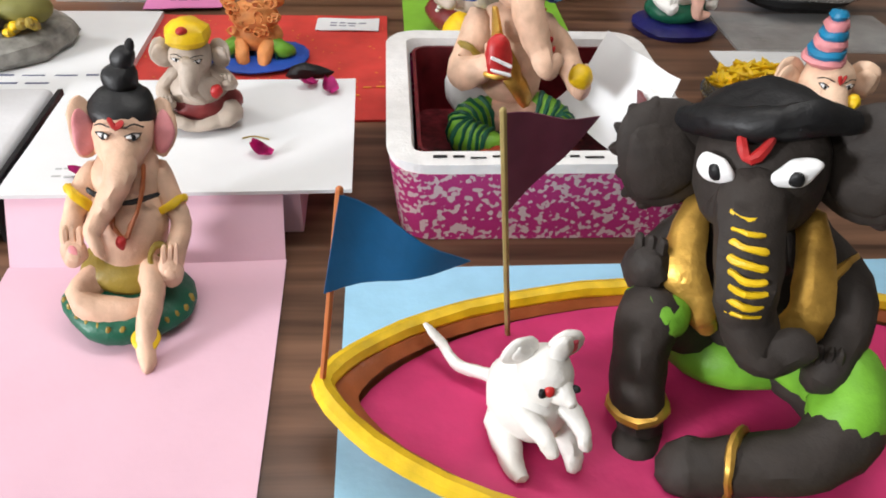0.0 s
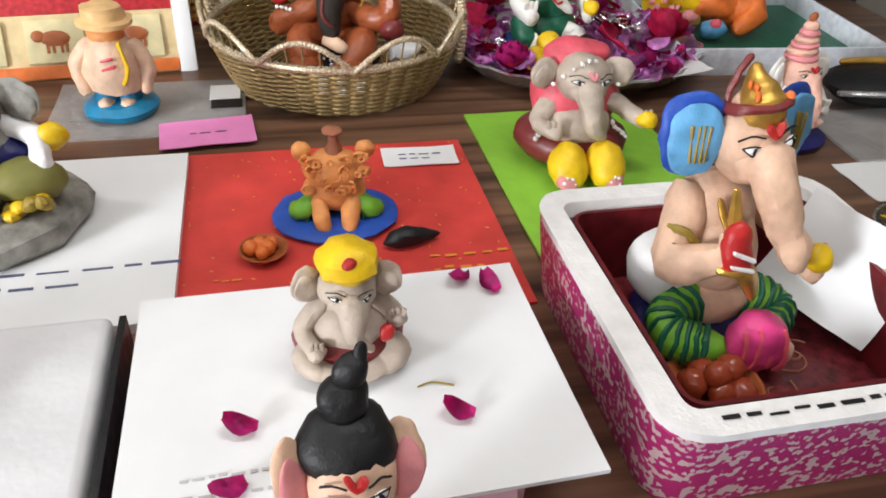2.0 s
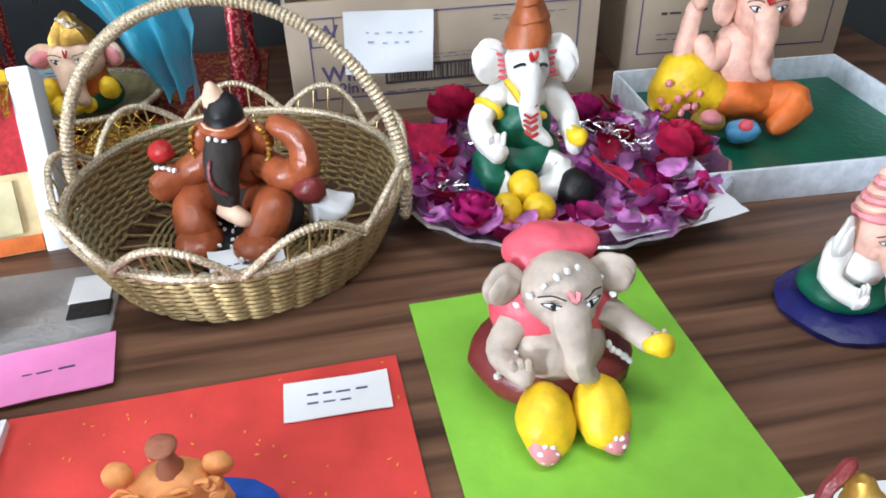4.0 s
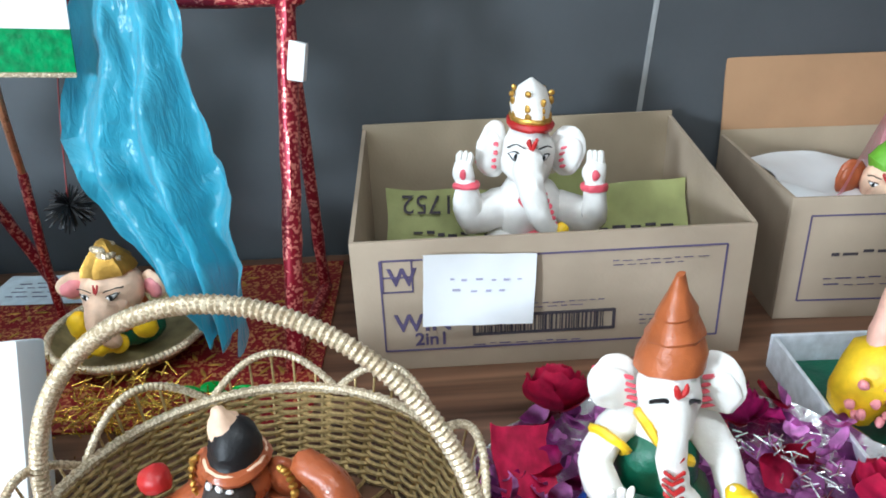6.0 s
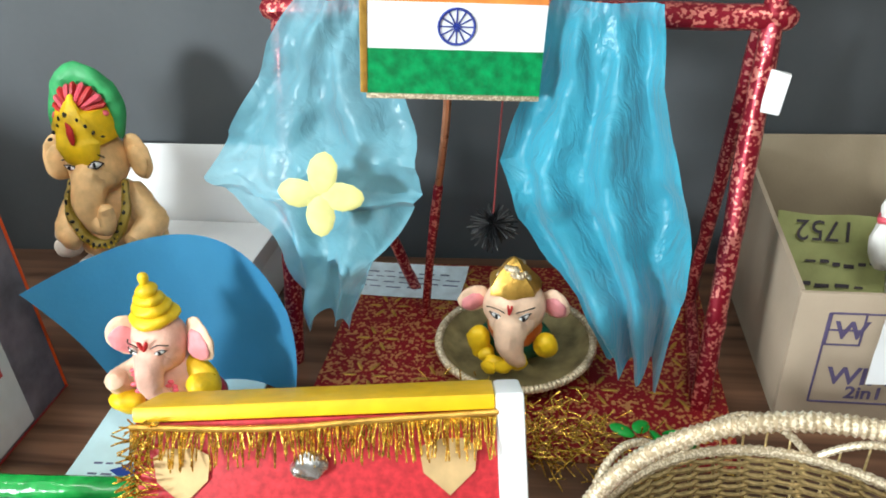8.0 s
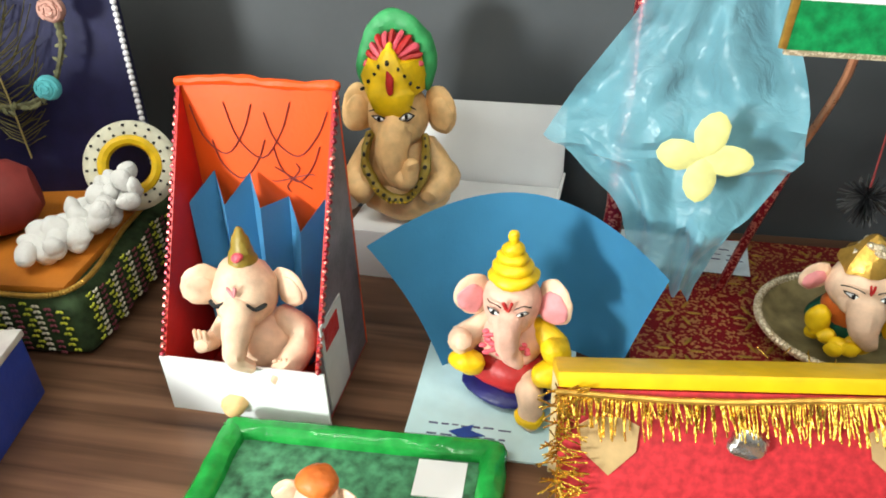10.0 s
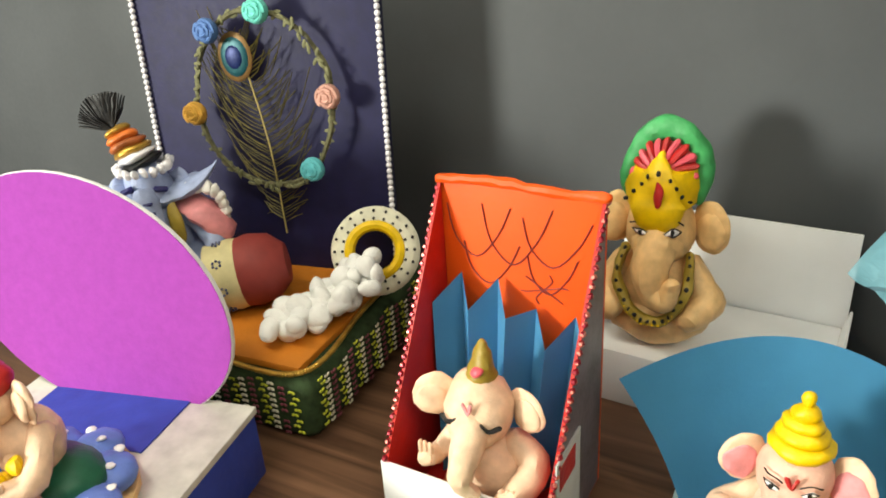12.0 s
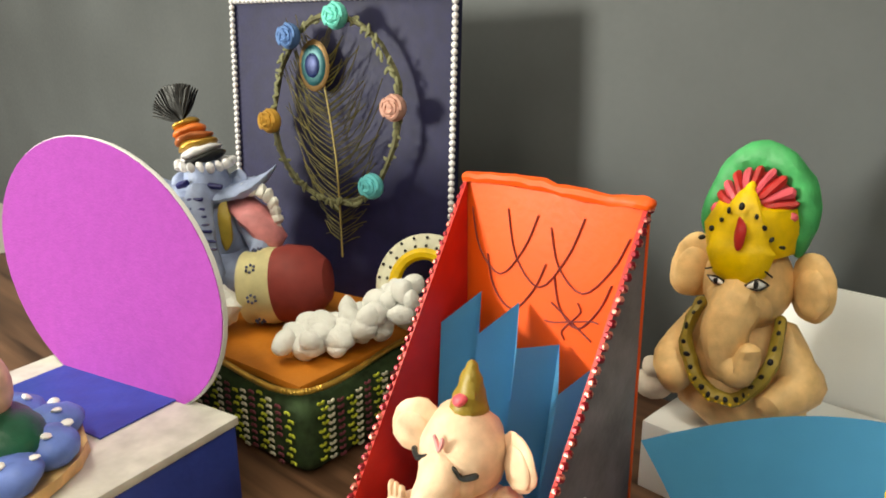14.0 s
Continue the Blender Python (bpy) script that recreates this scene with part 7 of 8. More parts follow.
# ---- petal dish ----
ds = thing("foil_dish", pose(0.447, 1.468, 0, 0, 0, 11), "oval silver foil platter heaped with pink petals", "dish")
part("dish", add_lathe(bmesh.new(), [(0.6, 0.0), (0.72, 0.006), (0.88, 0.02), (1.0, 0.042), (1.02, 0.04), (0.9, 0.014), (0.74, 0.0), (0.6, -0.002)][::-1], pose(0, 0, 0.003), seg=72, sx=0.228, sy=0.195, wave=lambda a: 0.018 * math.sin(24 * a)), FOIL, ds, "crimped silver foil platter")
rn = random.Random(31)
protos = []
for k, (m, w, l) in enumerate(((PETAL, 0.032, 0.036), (PETALP, 0.03, 0.032), (PETALR, 0.036, 0.04), (PETALP, 0.024, 0.026))):
    ob = part("petal", wobble(petal_mesh(w, l, k), 0.003, 60, k), m, ds)
    protos.append(ob)
    ob.matrix_basis = pose(0.05 * k - 0.1, -0.12, 0.02, 10, 10, 40 * k)
for k in range(285):
    a, q = rn.uniform(0, math.tau), math.sqrt(rn.uniform(0.02, 1.0))
    x, y = 0.212 * q * math.cos(a), 0.182 * q * math.sin(a)
    z = 0.008 + 0.03 * q ** 3 + rn.uniform(0.0, 0.022)
    ob = rn.choices(protos, (3, 8, 2, 7))[0].copy()
    scene.collection.objects.link(ob)
    ob.matrix_basis = pose(x, y, z, rn.uniform(-45, 45), rn.uniform(-45, 45), rn.uniform(0, 360)) @ Matrix.Scale(rn.uniform(0.7, 1.25), 4)


def rose(name, place, r, material, label, rot=(0, 0, 0), group="", whirl=22):
    th = thing(name, pose(*place, *rot), label, "flower", group)
    for k in range(whirl):
        a = k * 2.4
        q = r * (0.12 + 0.8 * k / whirl)
        bm = petal_mesh(r * (0.8 + 0.5 * k / whirl), r * (0.9 + 0.3 * k / whirl), k)
        part("petal", bm, material, th, "", pose(q * math.cos(a) * 0.75, q * math.sin(a) * 0.75, r * 0.55 * (1 - (k / whirl) ** 2) + r * 0.12) @ pose(0, 0, 0, 0, 0, math.degrees(a) - 90) @ pose(0, 0, 0, 72 - 45 * k / whirl, 0, 0))
    return th


rose("rose", (0.305, 1.585, 0.055), 0.042, PETALR, "crimson rose head lying among petals", (-35, 0, 0), "roses in the dish")
rose("rose", (0.605, 1.475, 0.05), 0.042, PETALR, "crimson rose head lying among petals", (-30, 20, 0), "roses in the dish")
rose("rose", (0.50, 1.60, 0.045), 0.032, PETAL, "dark pink rose head lying among petals", (-30, 0, 0), "roses in the dish")
rose("rose", (0.335, 1.325, 0.04), 0.034, PETAL, "dark pink rose head lying among petals", (-10, 0, 0), "roses in the dish")
for k, (x, y, rz) in enumerate(((0.275, 1.49, 30), (0.52, 1.42, 80))):
    solo("folded_red_petal", wobble(sheet(0.07, 0.09, 0.001, 8, 8, curl=0.02, seed=k + 1.0), 0.004, 30), PETALR, pose(x, y, 0.05, 30, 20, rz), "large folded red rose petal", "petal", "folded red petals")
solo("black_ball", wobble(add_ball(bmesh.new(), (0, 0, 0), 0.026), 0.003, 40), C_BLACK, pose(0.462, 1.395, 0.05), "black painted clay ball among petals", "ball")
tin = bmesh.new()
for k in range(150):
    cx, cy = rn.choice(((0.04, 0.07), (0.11, 0.06), (-0.07, 0.06), (-0.16, -0.05), (0.12, 0.02)))
    p = Vector((cx + rn.gauss(0, 0.018), cy + rn.gauss(0, 0.014), 0.045 + rn.uniform(0, 0.02)))
    d = Vector((rn.uniform(-1, 1), rn.uniform(-1, 1), rn.uniform(-0.3, 0.6))) * 0.014
    add_tube(tin, [p, p + d], 0.0009, seg=4, sub=1)
tagged(part("tinsel", tin, FOIL, ds, "silver tinsel threads"), kind="stuff")
paper("white_slip", (0.575, 1.352, 0.035), (0.16, 0.07), 12, WHITE, "white paper slip with faint writing under petals", curl=0.01, ink=(GREYCARD, 2, 6, 0.1, 0.03, 0, 0), seed=9.3, tilt=(-6, -8))

# ---- swing frame, drapes and flag ----
sw = thing("swing_frame", pose(0, 0, 0), "red glitter-wrapped swing frame draped with blue net", "swing frame")
for nm, a, b, r in (("post", (-0.045, 1.70, 0), (-0.03, 1.80, 0.49), 0.0125), ("post", (-0.075, 1.925, 0), (-0.04, 1.815, 0.47), 0.009), ("post", (-0.605, 1.64, 0), (-0.60, 1.74, 0.49), 0.0125), ("post", (-0.50, 1.86, 0), (-0.60, 1.755, 0.47), 0.009), ("crossbar", (-0.61, 1.735, 0.482), (-0.02, 1.80, 0.474), 0.015)):
    a, b = Vector(a), Vector(b)
    part(nm, wobble(add_tube(bmesh.new(), [a, a.lerp(b, 0.33), a.lerp(b, 0.66), b], r, seg=10, sub=8), 0.0018, 90), GLRED, sw)
part("rail", wobble(add_tube(bmesh.new(), [(-0.05, 1.70, 0.012), (-0.07, 1.92, 0.012)], 0.009, seg=8, sub=6), 0.001, 90), GLRED, sw)
part("tape", wobble(box((0, 0, 0), (0.022, 0.012, 0.045), 0.002), 0.003, 60), WHITE, sw, "scrap of white tape", pose(-0.018, 1.775, 0.40, -10, 8, 0))


def drape(name, rows, material, label, folds=5, depth=0.02, seed=0.0):
    """A hanging net: rows of (height, left x, right x, y) from the top down, with soft folds."""
    bm = bmesh.new()
    nu, per = 46, 7
    grid = []
    for i in range((len(rows) - 1) * per + 1):
        t = i / per
        z, x0, x1, y = (float(np.interp(t, range(len(rows)), [r[c] for r in rows])) for c in range(4))
        line = []
        for j in range(nu + 1):
            u = j / nu
            ph = u * folds * math.tau + 1.5 * noise.noise((u * 2, t * 0.6, seed))
            d = depth * (0.35 + 0.65 * t / (len(rows) - 1))
            edge = 0.02 * noise.noise((u * 4, seed, t)) * t / len(rows)
            line.append(bm.verts.new((x0 + (x1 - x0) * u + 0.006 * noise.noise((t, u * 5, seed)), y + d * math.sin(ph) + 0.03 * noise.noise((u * 3, t * 1.1, seed + 4)) + 0.008 * noise.noise((u * 9, t * 3, seed + 8)), z + edge + (0.015 * math.cos(ph) if i == (len(rows) - 1) * per else 0))))
        grid.append(line)
    for a, b in zip(grid, grid[1:]):
        for j in range(nu):
            bm.faces.new([a[j], a[j + 1], b[j + 1], b[j]])
    return part(name, bm, material, sw, label)


drape("drape", [(0.50, -0.565, -0.455, 1.72), (0.42, -0.61, -0.43, 1.69), (0.34, -0.665, -0.40, 1.665), (0.285, -0.695, -0.395, 1.65), (0.262, -0.66, -0.41, 1.645), (0.2, -0.585, -0.455, 1.63), (0.115, -0.555, -0.49, 1.61)], TULLE2, "pale blue net drape", 2.3, 0.014, 2.0)
drape("drape", [(0.50, -0.26, -0.14, 1.74), (0.42, -0.275, -0.13, 1.72), (0.32, -0.31, -0.10, 1.70), (0.25, -0.285, -0.08, 1.685), (0.16, -0.205, -0.085, 1.68), (0.055, -0.16, -0.1, 1.675)], TULLE, "sky blue net drape", 2.7, 0.02, 6.0)
fl_ = thing("fabric_flower", pose(-0.497, 1.598, 0.304, 80, 0, 12), "pale yellow fabric flower pinned on a net drape", "flower")
for k, a in enumerate((80, 175, 265, 355)):
    part("petal", wobble(add_ball(bmesh.new(), (0.026, 0, 0), (0.026, 0.018, 0.003), seg=12, rings=6), 0.002, 60, k), mat("pale_yellow_fabric", (0.68, 0.66, 0.26), 0.8), fl_, "", pose(0, 0, 0, 0, 0, a))
tf = thing("hanging_tuft", pose(-0.318, 1.70, 0.235), "dark fuzzy tuft hanging from the swing", "tassel")
tm_ = bmesh.new()
for k in range(160):
    d = Vector((rn.gauss(0, 1), rn.gauss(0, 1), rn.gauss(0, 1))).normalized()
    add_tube(tm_, [d * 0.006, d * rn.uniform(0.02, 0.033) + Vector((0, 0, -0.006))], 0.0012, seg=4, sub=1)
tagged(part("fuzz", tm_, C_BLACK, tf, "dark brown fibres"), kind="stuff")
part("thread", add_tube(bmesh.new(), [(0, 0, 0.01), (0.004, 0.03, 0.14), (0.008, 0.066, 0.245)], 0.0012, seg=5), C_MAROON, tf)
fg = thing("tricolour_flag", pose(-0.352, 1.668, 0.412), "orange, white and green paper flag on a wound stick", "flag")
fm_ = Matrix(((0.94, 0.02, -0.33, 0.0), (0.33, 0.06, 0.94, 0.0), (-0.15, 0.98, -0.02, 0.0), (0, 0, 0, 1)))
FW, FH = 0.19, 0.15
for nm, y0, m, lb in (("green_band", 0.0, mat("green_glitter_band", (0.01, 0.26, 0.075), 0.45, var=0.35, scale=60, bump=0.5), "green band"), ("white_band", 0.05, WHITE, "white band"), ("orange_band", 0.10, mat("orange_band_paint", (0.8, 0.28, 0.06), 0.5, var=0.15, scale=30), "orange band")):
    part(nm, wobble(add_box(bmesh.new(), (0, y0 + 0.025, 0), (FW, 0.0502, 0.003), 0), 0.0006, 40), m, fg, lb, fm_)
wheel = bmesh.new()
add_tube(wheel, [(0.019 * math.cos(k * math.tau / 24), 0.075 + 0.019 * math.sin(k * math.tau / 24), -0.0025) for k in range(25)], 0.0015, seg=5, sub=1, closed=True)
for k in range(12):
    a = k * math.tau / 12
    add_tube(wheel, [(0, 0.075, -0.0025), (0.018 * math.cos(a), 0.075 + 0.018 * math.sin(a), -0.0025)], 0.0008, seg=4, sub=1)
part("wheel", wheel, mat("navy_ink", (0.03, 0.05, 0.3), 0.5), fg, "dark blue spoked wheel", fm_)
part("edging", wobble(add_box(bmesh.new(), (-FW / 2 - 0.003, 0.075, 0), (0.008, 0.15, 0.005), 0.001), 0.001, 80), GOLD, fg, "gold edging", fm_)
part("edging", wobble(add_box(bmesh.new(), (0, -0.003, 0), (FW, 0.006, 0.005), 0.001), 0.001, 80), GOLDROPE, fg, "pale gold edging", fm_)
part("stick", add_tube(bmesh.new(), [(-0.015, 0.036, 0.06), (-0.02, 0.03, -0.035), (-0.05, 0.066, -0.15)], 0.005, seg=8), mat("copper_wrap", (0.5, 0.22, 0.12), 0.3, 0.6), fg, "copper-coloured stick")
part("stick_wrap", wobble(add_tube(bmesh.new(), [(-0.05, 0.066, -0.15), (-0.08, 0.095, -0.28), (-0.113, 0.132, -0.43)], 0.0065, seg=8), 0.001, 90), GLRED, fg, "red glitter-wrapped lower stick")
# rimmed bowl under the swing
pb = thing("rimmed_bowl", pose(-0.297, 1.728, 0.005), "shallow olive bowl with a corded cream rim", "bowl")
part("bowl", add_lathe(bmesh.new(), [(0.06, 0), (0.09, 0.012), (0.108, 0.032), (0.104, 0.033), (0.086, 0.015), (0.03, 0.006)], seg=36), mat("olive_gold_dish", (0.35, 0.28, 0.13), 0.4, 0.3, var=0.3), pb)
part("rim", rope([(0.108 * math.cos(j * math.tau / 20), 0.108 * math.sin(j * math.tau / 20), 0.034) for j in range(21)], 0.0055, 110), GOLDROPE, pb, "corded cream rim")
gf = bmesh.new()
for k in range(420):
    p = Vector((-0.2 + rn.gauss(0, 0.07), 1.565 + rn.gauss(0, 0.03), 0.012 + rn.uniform(0, 0.035)))
    d = Vector((rn.uniform(-1, 1), rn.uniform(-1, 1), rn.uniform(-0.3, 0.8))) * 0.02
    add_tube(gf, [p, p + d], 0.0009, seg=4, sub=1)
tin_ = thing("gold_tinsel_heap", pose(0, 0, 0), "heap of gold tinsel on brocade", "tinsel")
tagged(part("threads", gf, TINSEL, tin_), kind="stuff")
for k in range(5):
    part("leaf", add_ball(bmesh.new(), (0, 0, 0), (0.016, 0.009, 0.004), seg=10, rings=6), mat("bright_green_leaf", (0.02, 0.3, 0.04), 0.4), tin_, "green foil leaf", pose(-0.13 + 0.02 * k, 1.585 + 0.012 * (k % 2), 0.045, 20 * k, 15, 60 * k))

# ---- blue collar sheet behind the yellow-hatted figure ----
cl = bmesh.new()
grid = []
for i in range(25):
    w = -1 + i / 12
    ka, kb, kc = w * (w - 1) / 2, 1 - w * w, w * (w + 1) / 2
    foot = Vector((-0.105, -0.02, 0.004)) * ka + Vector((0.0, 0.068, 0.004)) * kb + Vector((0.112, 0.05, 0.004)) * kc
    tip = Vector((-0.18, -0.057, 0.198)) * ka + Vector((-0.03, 0.086, 0.226)) * kb + Vector((0.165, -0.003, 0.2)) * kc
    grid.append([cl.verts.new(foot.lerp(tip, j / 10) + Vector((0, 0.012 * math.sin(math.pi * j / 10), 0))) for j in range(11)])
for a, b in zip(grid, grid[1:]):
    for j in range(10):
        cl.faces.new([a[j], b[j], b[j + 1], a[j + 1]])
bmesh.ops.solidify(cl, geom=cl.faces[:], thickness=0.002)
bmesh.ops.recalc_face_normals(cl, faces=cl.faces)
solo("blue_collar_sheet", cl, BLUEF, pose(-0.67, 1.505, 0), "curved blue foam sheet fanned behind a figure", "foam sheet")
# paper bird print on the aqua sheet
solo("blue_paper_bird", slab([(-0.02, 0.0), (-0.004, 0.008), (0.008, 0.014), (0.006, 0.004), (0.024, -0.002), (0.008, -0.006), (-0.006, -0.008)], 0.001), mat("cobalt_paper", (0.02, 0.06, 0.3), 0.5), pose(-0.70, 1.385, 0.0045, 0, 0, 14), "small cobalt blue paper bird shape", "paper cutout")

# ---- cushion, navy board, pot and cotton ----
cs = thing("embroidered_cushion", pose(-1.475, 1.445, 0, 0, 0, 17), "green cushion with yellow and white embroidery and orange top", "cushion")
body_ = bmesh.new()
add_box(body_, (0, 0, 0.052), (0.40, 0.38, 0.10), 0.03, seg=4)
part("body", wobble(body_, 0.004, 14), mat("dark_green_fabric", (0.03, 0.055, 0.02), 0.85, var=0.3, scale=60, bump=0.5), cs)
rn = random.Random(41)
for name_, m in (("yellow_stitching", mat("yellow_thread", (0.5, 0.55, 0.05), 0.7)), ("white_stitching", mat("cream_thread", (0.7, 0.68, 0.55), 0.7)), ("maroon_stitching", mat("maroon_thread", (0.2, 0.05, 0.07), 0.7))):
    st = bmesh.new()
    k0 = {"yellow_stitching": 0, "white_stitching": 1, "maroon_stitching": 2}[name_]
    for side in range(2):
        for col in range(22):
            if col % 3 != k0:
                continue
            for row in range(9):
                t = -0.175 + col * 0.0165 + 0.006 * (row % 2) * (k0 == 0)
                z = 0.016 + row * 0.0092 + 0.012 * (abs((col % 6) - 3) / 3 - 0.5)
                if rn.random() < (0.06 if k0 else 0.0) or z < 0.012 or z > 0.1:
                    continue
                for q in (-1, 1):
                    c = (t + q * 0.0028, -0.1925, z) if side == 0 else (0.2025, t * 0.95 + q * 0.0028, z)
                    add_ball(st, c, (0.0036, 0.0016, 0.0022) if side == 0 else (0.0016, 0.0036, 0.0022), rot=(0, q * 35, 0) if side == 0 else (q * 35, 0, 0), seg=6, rings=4)
    tagged(part(name_, st, m, cs, name_.replace("_", " ") + " in rows"), kind="stuff")
part("top_cloth", wobble(add_box(bmesh.new(), (-0.01, 0.0, 0.106), (0.37, 0.35, 0.012), 0.004), 0.003, 16), mat("orange_cloth", (0.58, 0.19, 0.02), 0.6, var=0.15, scale=12, bump=0.4), cs, "orange cloth top")
part("braid", rope([(-0.19, -0.178, 0.107), (0.0, -0.18, 0.108), (0.18, -0.176, 0.107), (0.178, 0.0, 0.108), (0.175, 0.175, 0.107)], 0.004, 120), GOLD, cs, "gold braid edge")
BM_ = pose(-1.524, 1.516, 0.11, 0, 0, 23)
nb = thing("navy_board", BM_ @ pose(0, 0, 0, -3, 0, 0), "upright navy board edged with white pearls", "display board")
part("board", box((0, 0.006, 0.225), (0.425, 0.01, 0.455), 0.001), NAVYB, nb)
pearls = bmesh.new()
add_ball(pearls, (0, 0, 0), 0.0048, seg=8, rings=6)
pearl = part("pearl", pearls, PEARL, nb, "", pose(-0.21, -0.003, 0.004))
spots = [(-0.21, 0.004 + 0.0093 * k) for k in range(1, 49)] + [(0.21, 0.004 + 0.0093 * k) for k in range(49)] + [(-0.21 + 0.0093 * k, 0.4505) for k in range(1, 45)]
for x, z in spots:
    ob = pearl.copy()
    scene.collection.objects.link(ob)
    ob.matrix_basis = pose(x, -0.003, z)
wr = thing("rose_wreath", BM_ @ pose(0.02, -0.012, 0.29, -3, 0, 0), "twisted wire wreath with small paper roses", "wreath")
ring_pts = [(0.118 * math.cos(a), 0.006 * math.sin(3 * a), 0.135 * math.sin(a)) for a in np.linspace(0, math.tau, 41)]
part("twisted_stem", wobble(add_tube(bmesh.new(), ring_pts, 0.0042, seg=6, sub=1, closed=True), 0.003, 90), mat("dull_green_raffia", (0.12, 0.115, 0.06), 0.8, var=0.4, scale=120), wr)
lf = bmesh.new()
for k in range(110):
    a = k * math.tau / 110
    add_ball(lf, (0.118 * math.cos(a) + rn.uniform(-0.006, 0.006), -0.004, 0.135 * math.sin(a) + rn.uniform(-0.006, 0.006)), (0.007, 0.002, 0.003), rot=(0, rn.uniform(0, 180), 0), seg=6, rings=4)
tagged(part("leaf_trim", lf, mat("dry_olive_leaf", (0.16, 0.16, 0.08), 0.7), wr, "dry olive leaves"), kind="stuff")
for a, m in ((128, mat("slate_blue_rose", (0.08, 0.17, 0.4), 0.7)), (82, mat("mint_rose", (0.13, 0.55, 0.48), 0.7)), (5, mat("dusty_pink_rose", (0.5, 0.27, 0.22), 0.7)), (-48, mat("aqua_rose", (0.12, 0.5, 0.55), 0.7)), (188, mat("amber_rose", (0.6, 0.33, 0.06), 0.7))):
    bm = bmesh.new()
    add_ball(bm, (0, 0, 0), (0.019, 0.013, 0.019), seg=14, rings=9)
    for k in range(9):
        b = k * 2.4
        add_tube(bm, [(0.017 * (1 - k / 11) * math.cos(b + j * 0.5), -0.008 - 0.0006 * k, 0.017 * (1 - k / 11) * math.sin(b + j * 0.5)) for j in range(4)], 0.0028, seg=5, sub=2)
    part("paper_rose", bm, m, wr, m.name.replace("_", " "), pose(0.118 * math.cos(radians(a)), -0.012, 0.135 * math.sin(radians(a))))
pf = thing("peacock_feather", BM_ @ pose(-0.012, -0.012, 0.07, -3, 0, 0), "peacock feather with a blue eye on a board", "feather")
barb = bmesh.new()
for k in range(120):
    t = k / 119
    z = 0.02 + 0.3 * t + rn.uniform(-0.004, 0.004)
    s = -1 if k % 2 else 1
    ln = (0.016 + 0.066 * math.sin(math.pi * min(1, t * 0.95 + 0.05)) ** 0.8) * rn.uniform(0.55, 1.2)
    x0 = 0.035 * (1 - t) + 0.012 * t - 0.03 * t * t
    add_tube(barb, [(x0, 0, z), (x0 + s * ln * 0.6, -0.002, z + ln * 0.35), (x0 + s * ln, 0.0, z + ln * rn.uniform(0.7, 1.5) - 0.02 * (1 - t))], 0.0008, seg=4, sub=2)
tagged(part("vane", barb, mat("olive_bronze_barb", (0.10, 0.085, 0.02), 0.4, 0.3, var=0.4, scale=60), pf, "olive bronze barbs"), kind="stuff")
part("quill", add_tube(bmesh.new(), [(0.035, 0, 0.0), (0.025, 0, 0.15), (-0.005, 0, 0.3)], 0.0016, seg=5), STICK, pf)
for nm, r, m, y in (("outer_eye", (0.03, 0.003, 0.038), mat("bronze_eye", (0.16, 0.09, 0.03), 0.4, 0.3), -0.003), ("green_eye", (0.024, 0.003, 0.03), mat("teal_eye", (0.008, 0.07, 0.085), 0.4, 0.3), -0.005), ("blue_eye", (0.015, 0.003, 0.018), mat("cobalt_eye", (0.008, 0.02, 0.1), 0.4, 0.3), -0.007)):
    part(nm, add_ball(bmesh.new(), (-0.012, y, 0.285), r, seg=16, rings=8), m, pf)
pt = thing("clay_pot", pose(-1.445, 1.408, 0.172, 0, 0, 30), "tipped clay pot, dull red with a cream patterned band", "pot")
turn = pose(0, 0, 0, 0, -97, 20)
part("bowl", add_lathe(bmesh.new(), [(0.006, -0.055), (0.03, -0.052), (0.05, -0.03), (0.056, 0.0), (0.053, 0.018), (0.05, 0.02), (0.01, 0.01)], turn, seg=26), mat("dull_red_pot", (0.26, 0.04, 0.035), 0.6), pt)
nk = part("neck", add_lathe(bmesh.new(), [(0.053, 0.016), (0.055, 0.03), (0.05, 0.055), (0.052, 0.064), (0.044, 0.064), (0.042, 0.03)], turn, seg=26), mat("cream_band", (0.62, 0.55, 0.3), 0.6), pt, "cream patterned neck band")
dt = bmesh.new()
for k in range(8):
    a = k * math.tau / 8
    for j in range(6):
        b = j * math.tau / 6
        add_ball(dt, turn @ Vector((0.0545 * math.cos(a + 0.1 * math.cos(b)), 0.0545 * math.sin(a + 0.1 * math.cos(b)), 0.042 + 0.006 * math.sin(b))), 0.0022, seg=6, rings=4)
part("dot_pattern", dt, INKB, nk, "dark dotted flowers")
cot = solo("cotton_wool", wobble(add_ball(add_ball(add_ball(bmesh.new(), (0, 0, 0), (0.035, 0.03, 0.03), seg=20, rings=14), (-0.03, -0.03, -0.012), (0.03, 0.028, 0.022), seg=20, rings=14), (0.02, -0.03, -0.015), (0.026, 0.022, 0.02), seg=20, rings=14), 0.008, 60), COTTON, pose(-1.475, 1.31, 0.15), "tuft of white cotton wool spilling from a pot", "cotton wool")
c2_ = bmesh.new()
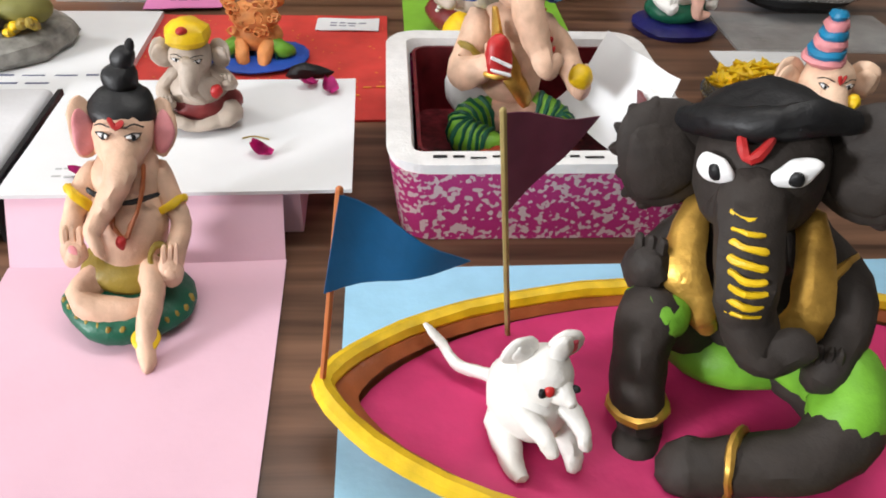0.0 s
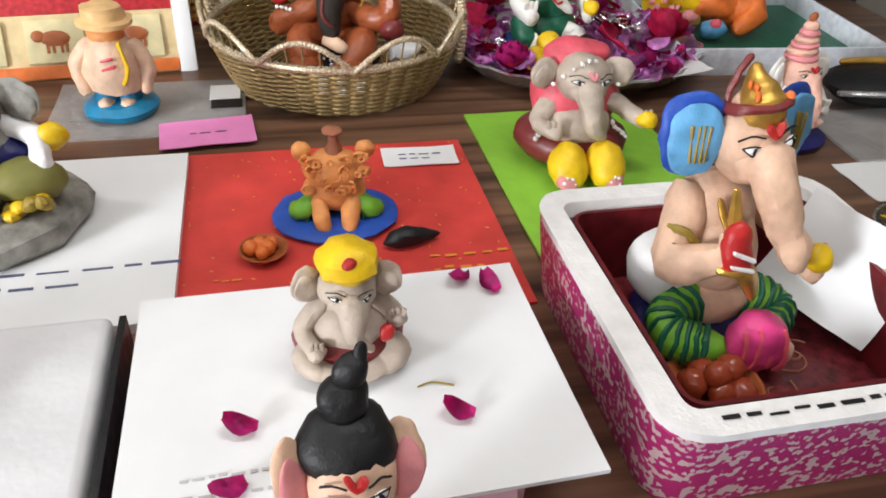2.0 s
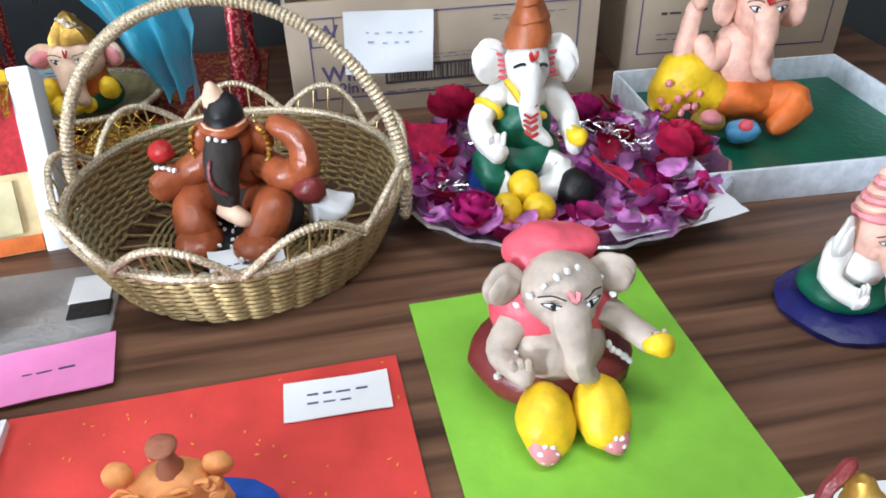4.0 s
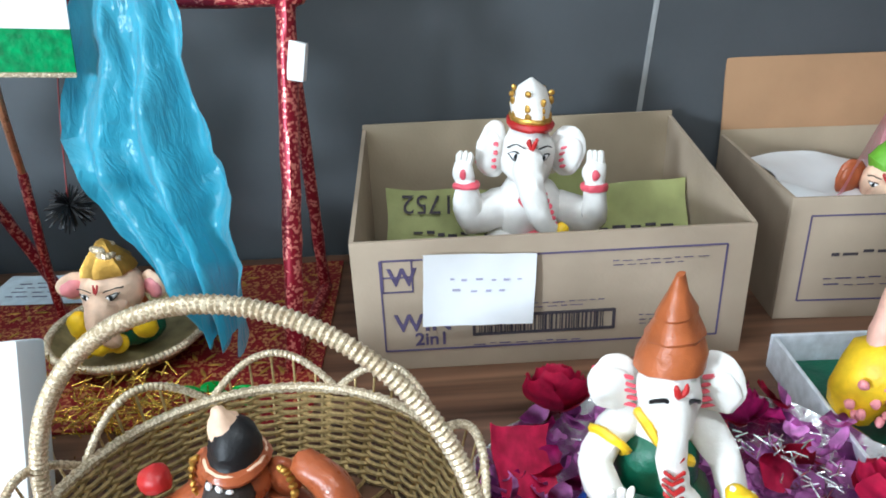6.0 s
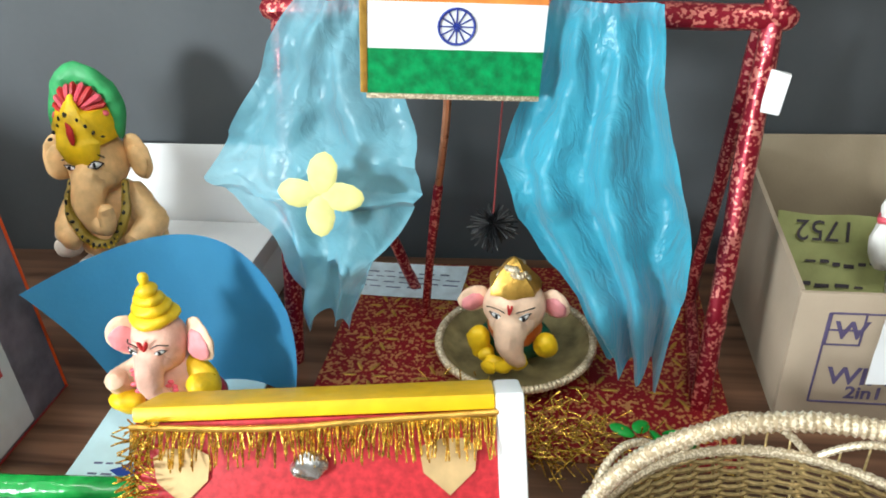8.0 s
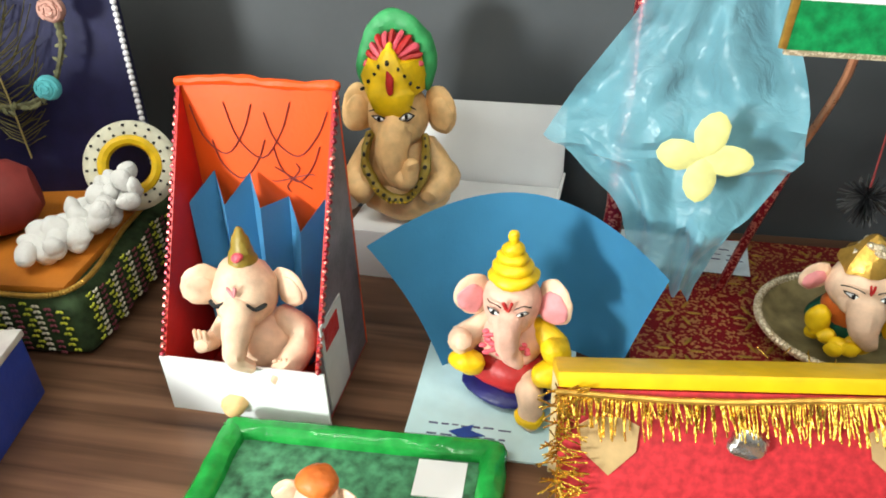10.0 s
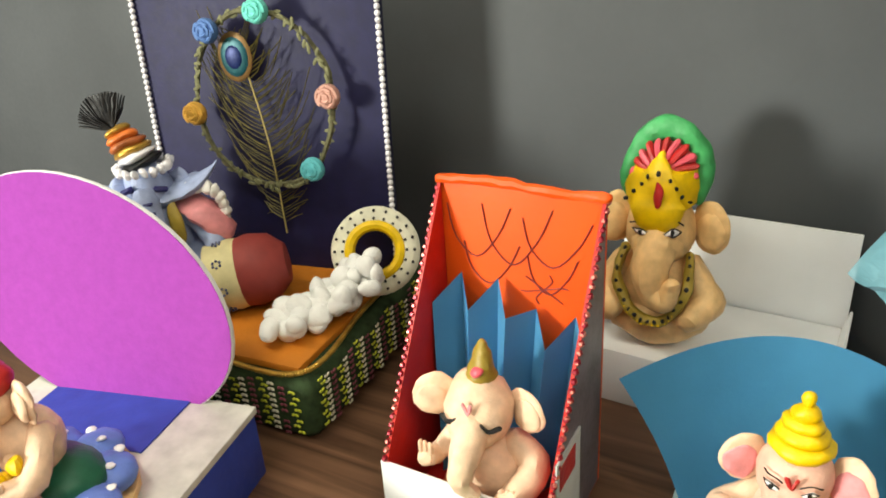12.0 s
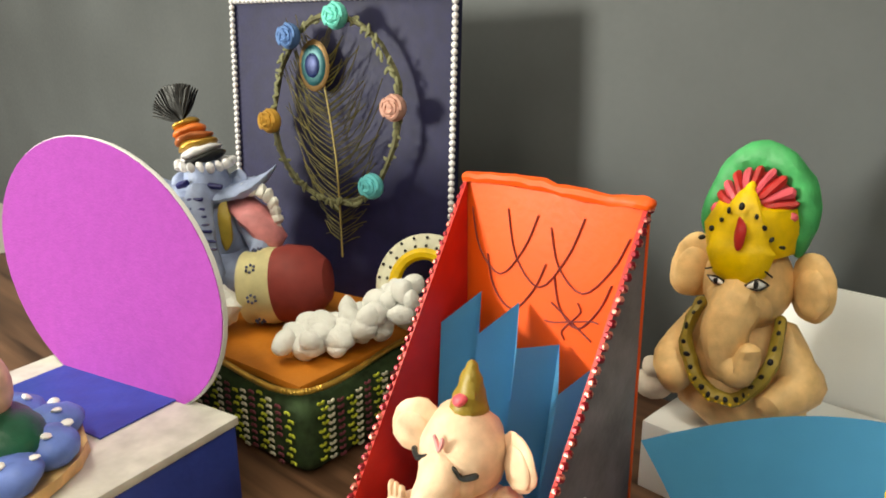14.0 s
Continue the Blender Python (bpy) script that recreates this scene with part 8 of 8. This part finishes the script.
for k in range(70):
    t = rn.random()
    add_ball(c2_, (0.0 + 0.06 * t + rn.gauss(0, 0.024), -0.03 + 0.13 * t + rn.gauss(0, 0.017), 0.012 + 0.05 * t * t + rn.uniform(0, 0.026)), rn.uniform(0.009, 0.019), seg=18, rings=12)
tagged(solo("cotton_wool", wobble(c2_, 0.006, 36), COTTON, pose(-1.335, 1.40, 0.112, 0, 0, 10), "trail of white cotton wool on an orange cloth", "cotton wool"), kind="stuff")
hl = thing("yellow_ring", pose(-1.325, 1.55, 0.178, 62, 0, 38), "upright yellow and white ring with dark dots", "ring ornament")
part("ring", add_tube(bmesh.new(), [(0.052 * math.cos(k * math.tau / 32), 0.052 * math.sin(k * math.tau / 32), 0) for k in range(33)], 0.018, seg=10, sub=1, closed=True, flat=0.55), mat("cream_white_felt", (0.72, 0.7, 0.55), 0.8), hl)
part("inner_ring", add_tube(bmesh.new(), [(0.04 * math.cos(k * math.tau / 32), 0.04 * math.sin(k * math.tau / 32), 0.005) for k in range(33)], 0.009, seg=8, sub=1, closed=True), C_YELLOW, hl, "yellow inner ring")
hd = bmesh.new()
for k in range(20):
    a = k * math.tau / 20
    for q in (0.05, 0.062):
        add_ball(hd, (q * math.cos(a), q * math.sin(a), 0.01), 0.0025, seg=6, rings=4)
part("dots", hd, C_BLACK, hl, "dark beads")
# gauze in the second carton
gz = bmesh.new()
grid = []
for i in range(16):
    line = []
    for j in range(13):
        u, v = i / 15, j / 12
        w = 0.05 + 0.1 * (1 - v)
        line.append(gz.verts.new(((u - 0.5) * 2 * w, 0.03 * math.sin(u * 14) * (1 - 0.5 * v), v * 0.22)))
    grid.append(line)
for a, b in zip(grid, grid[1:]):
    for j in range(12):
        gz.faces.new([a[j], b[j], b[j + 1], a[j + 1]])
solo("pink_gauze", wobble(gz, 0.008, 20), LATTICE, pose(0.845, 2.035, 0.15, -8, 0, 9), "bunched pink chequered gauze in a carton", "gauze")
# clear tape strip on the grey board
solo("tape_strip", wobble(add_box(bmesh.new(), (0.46, -0.0015, 0.32), (0.009, 0.002, 0.5), 0.0005, m=pose(0, 0, 0, 0, 5, 0)), 0.0008, 30), PLASTIC, FRAME, "strip of clear tape on the grey board", "tape")
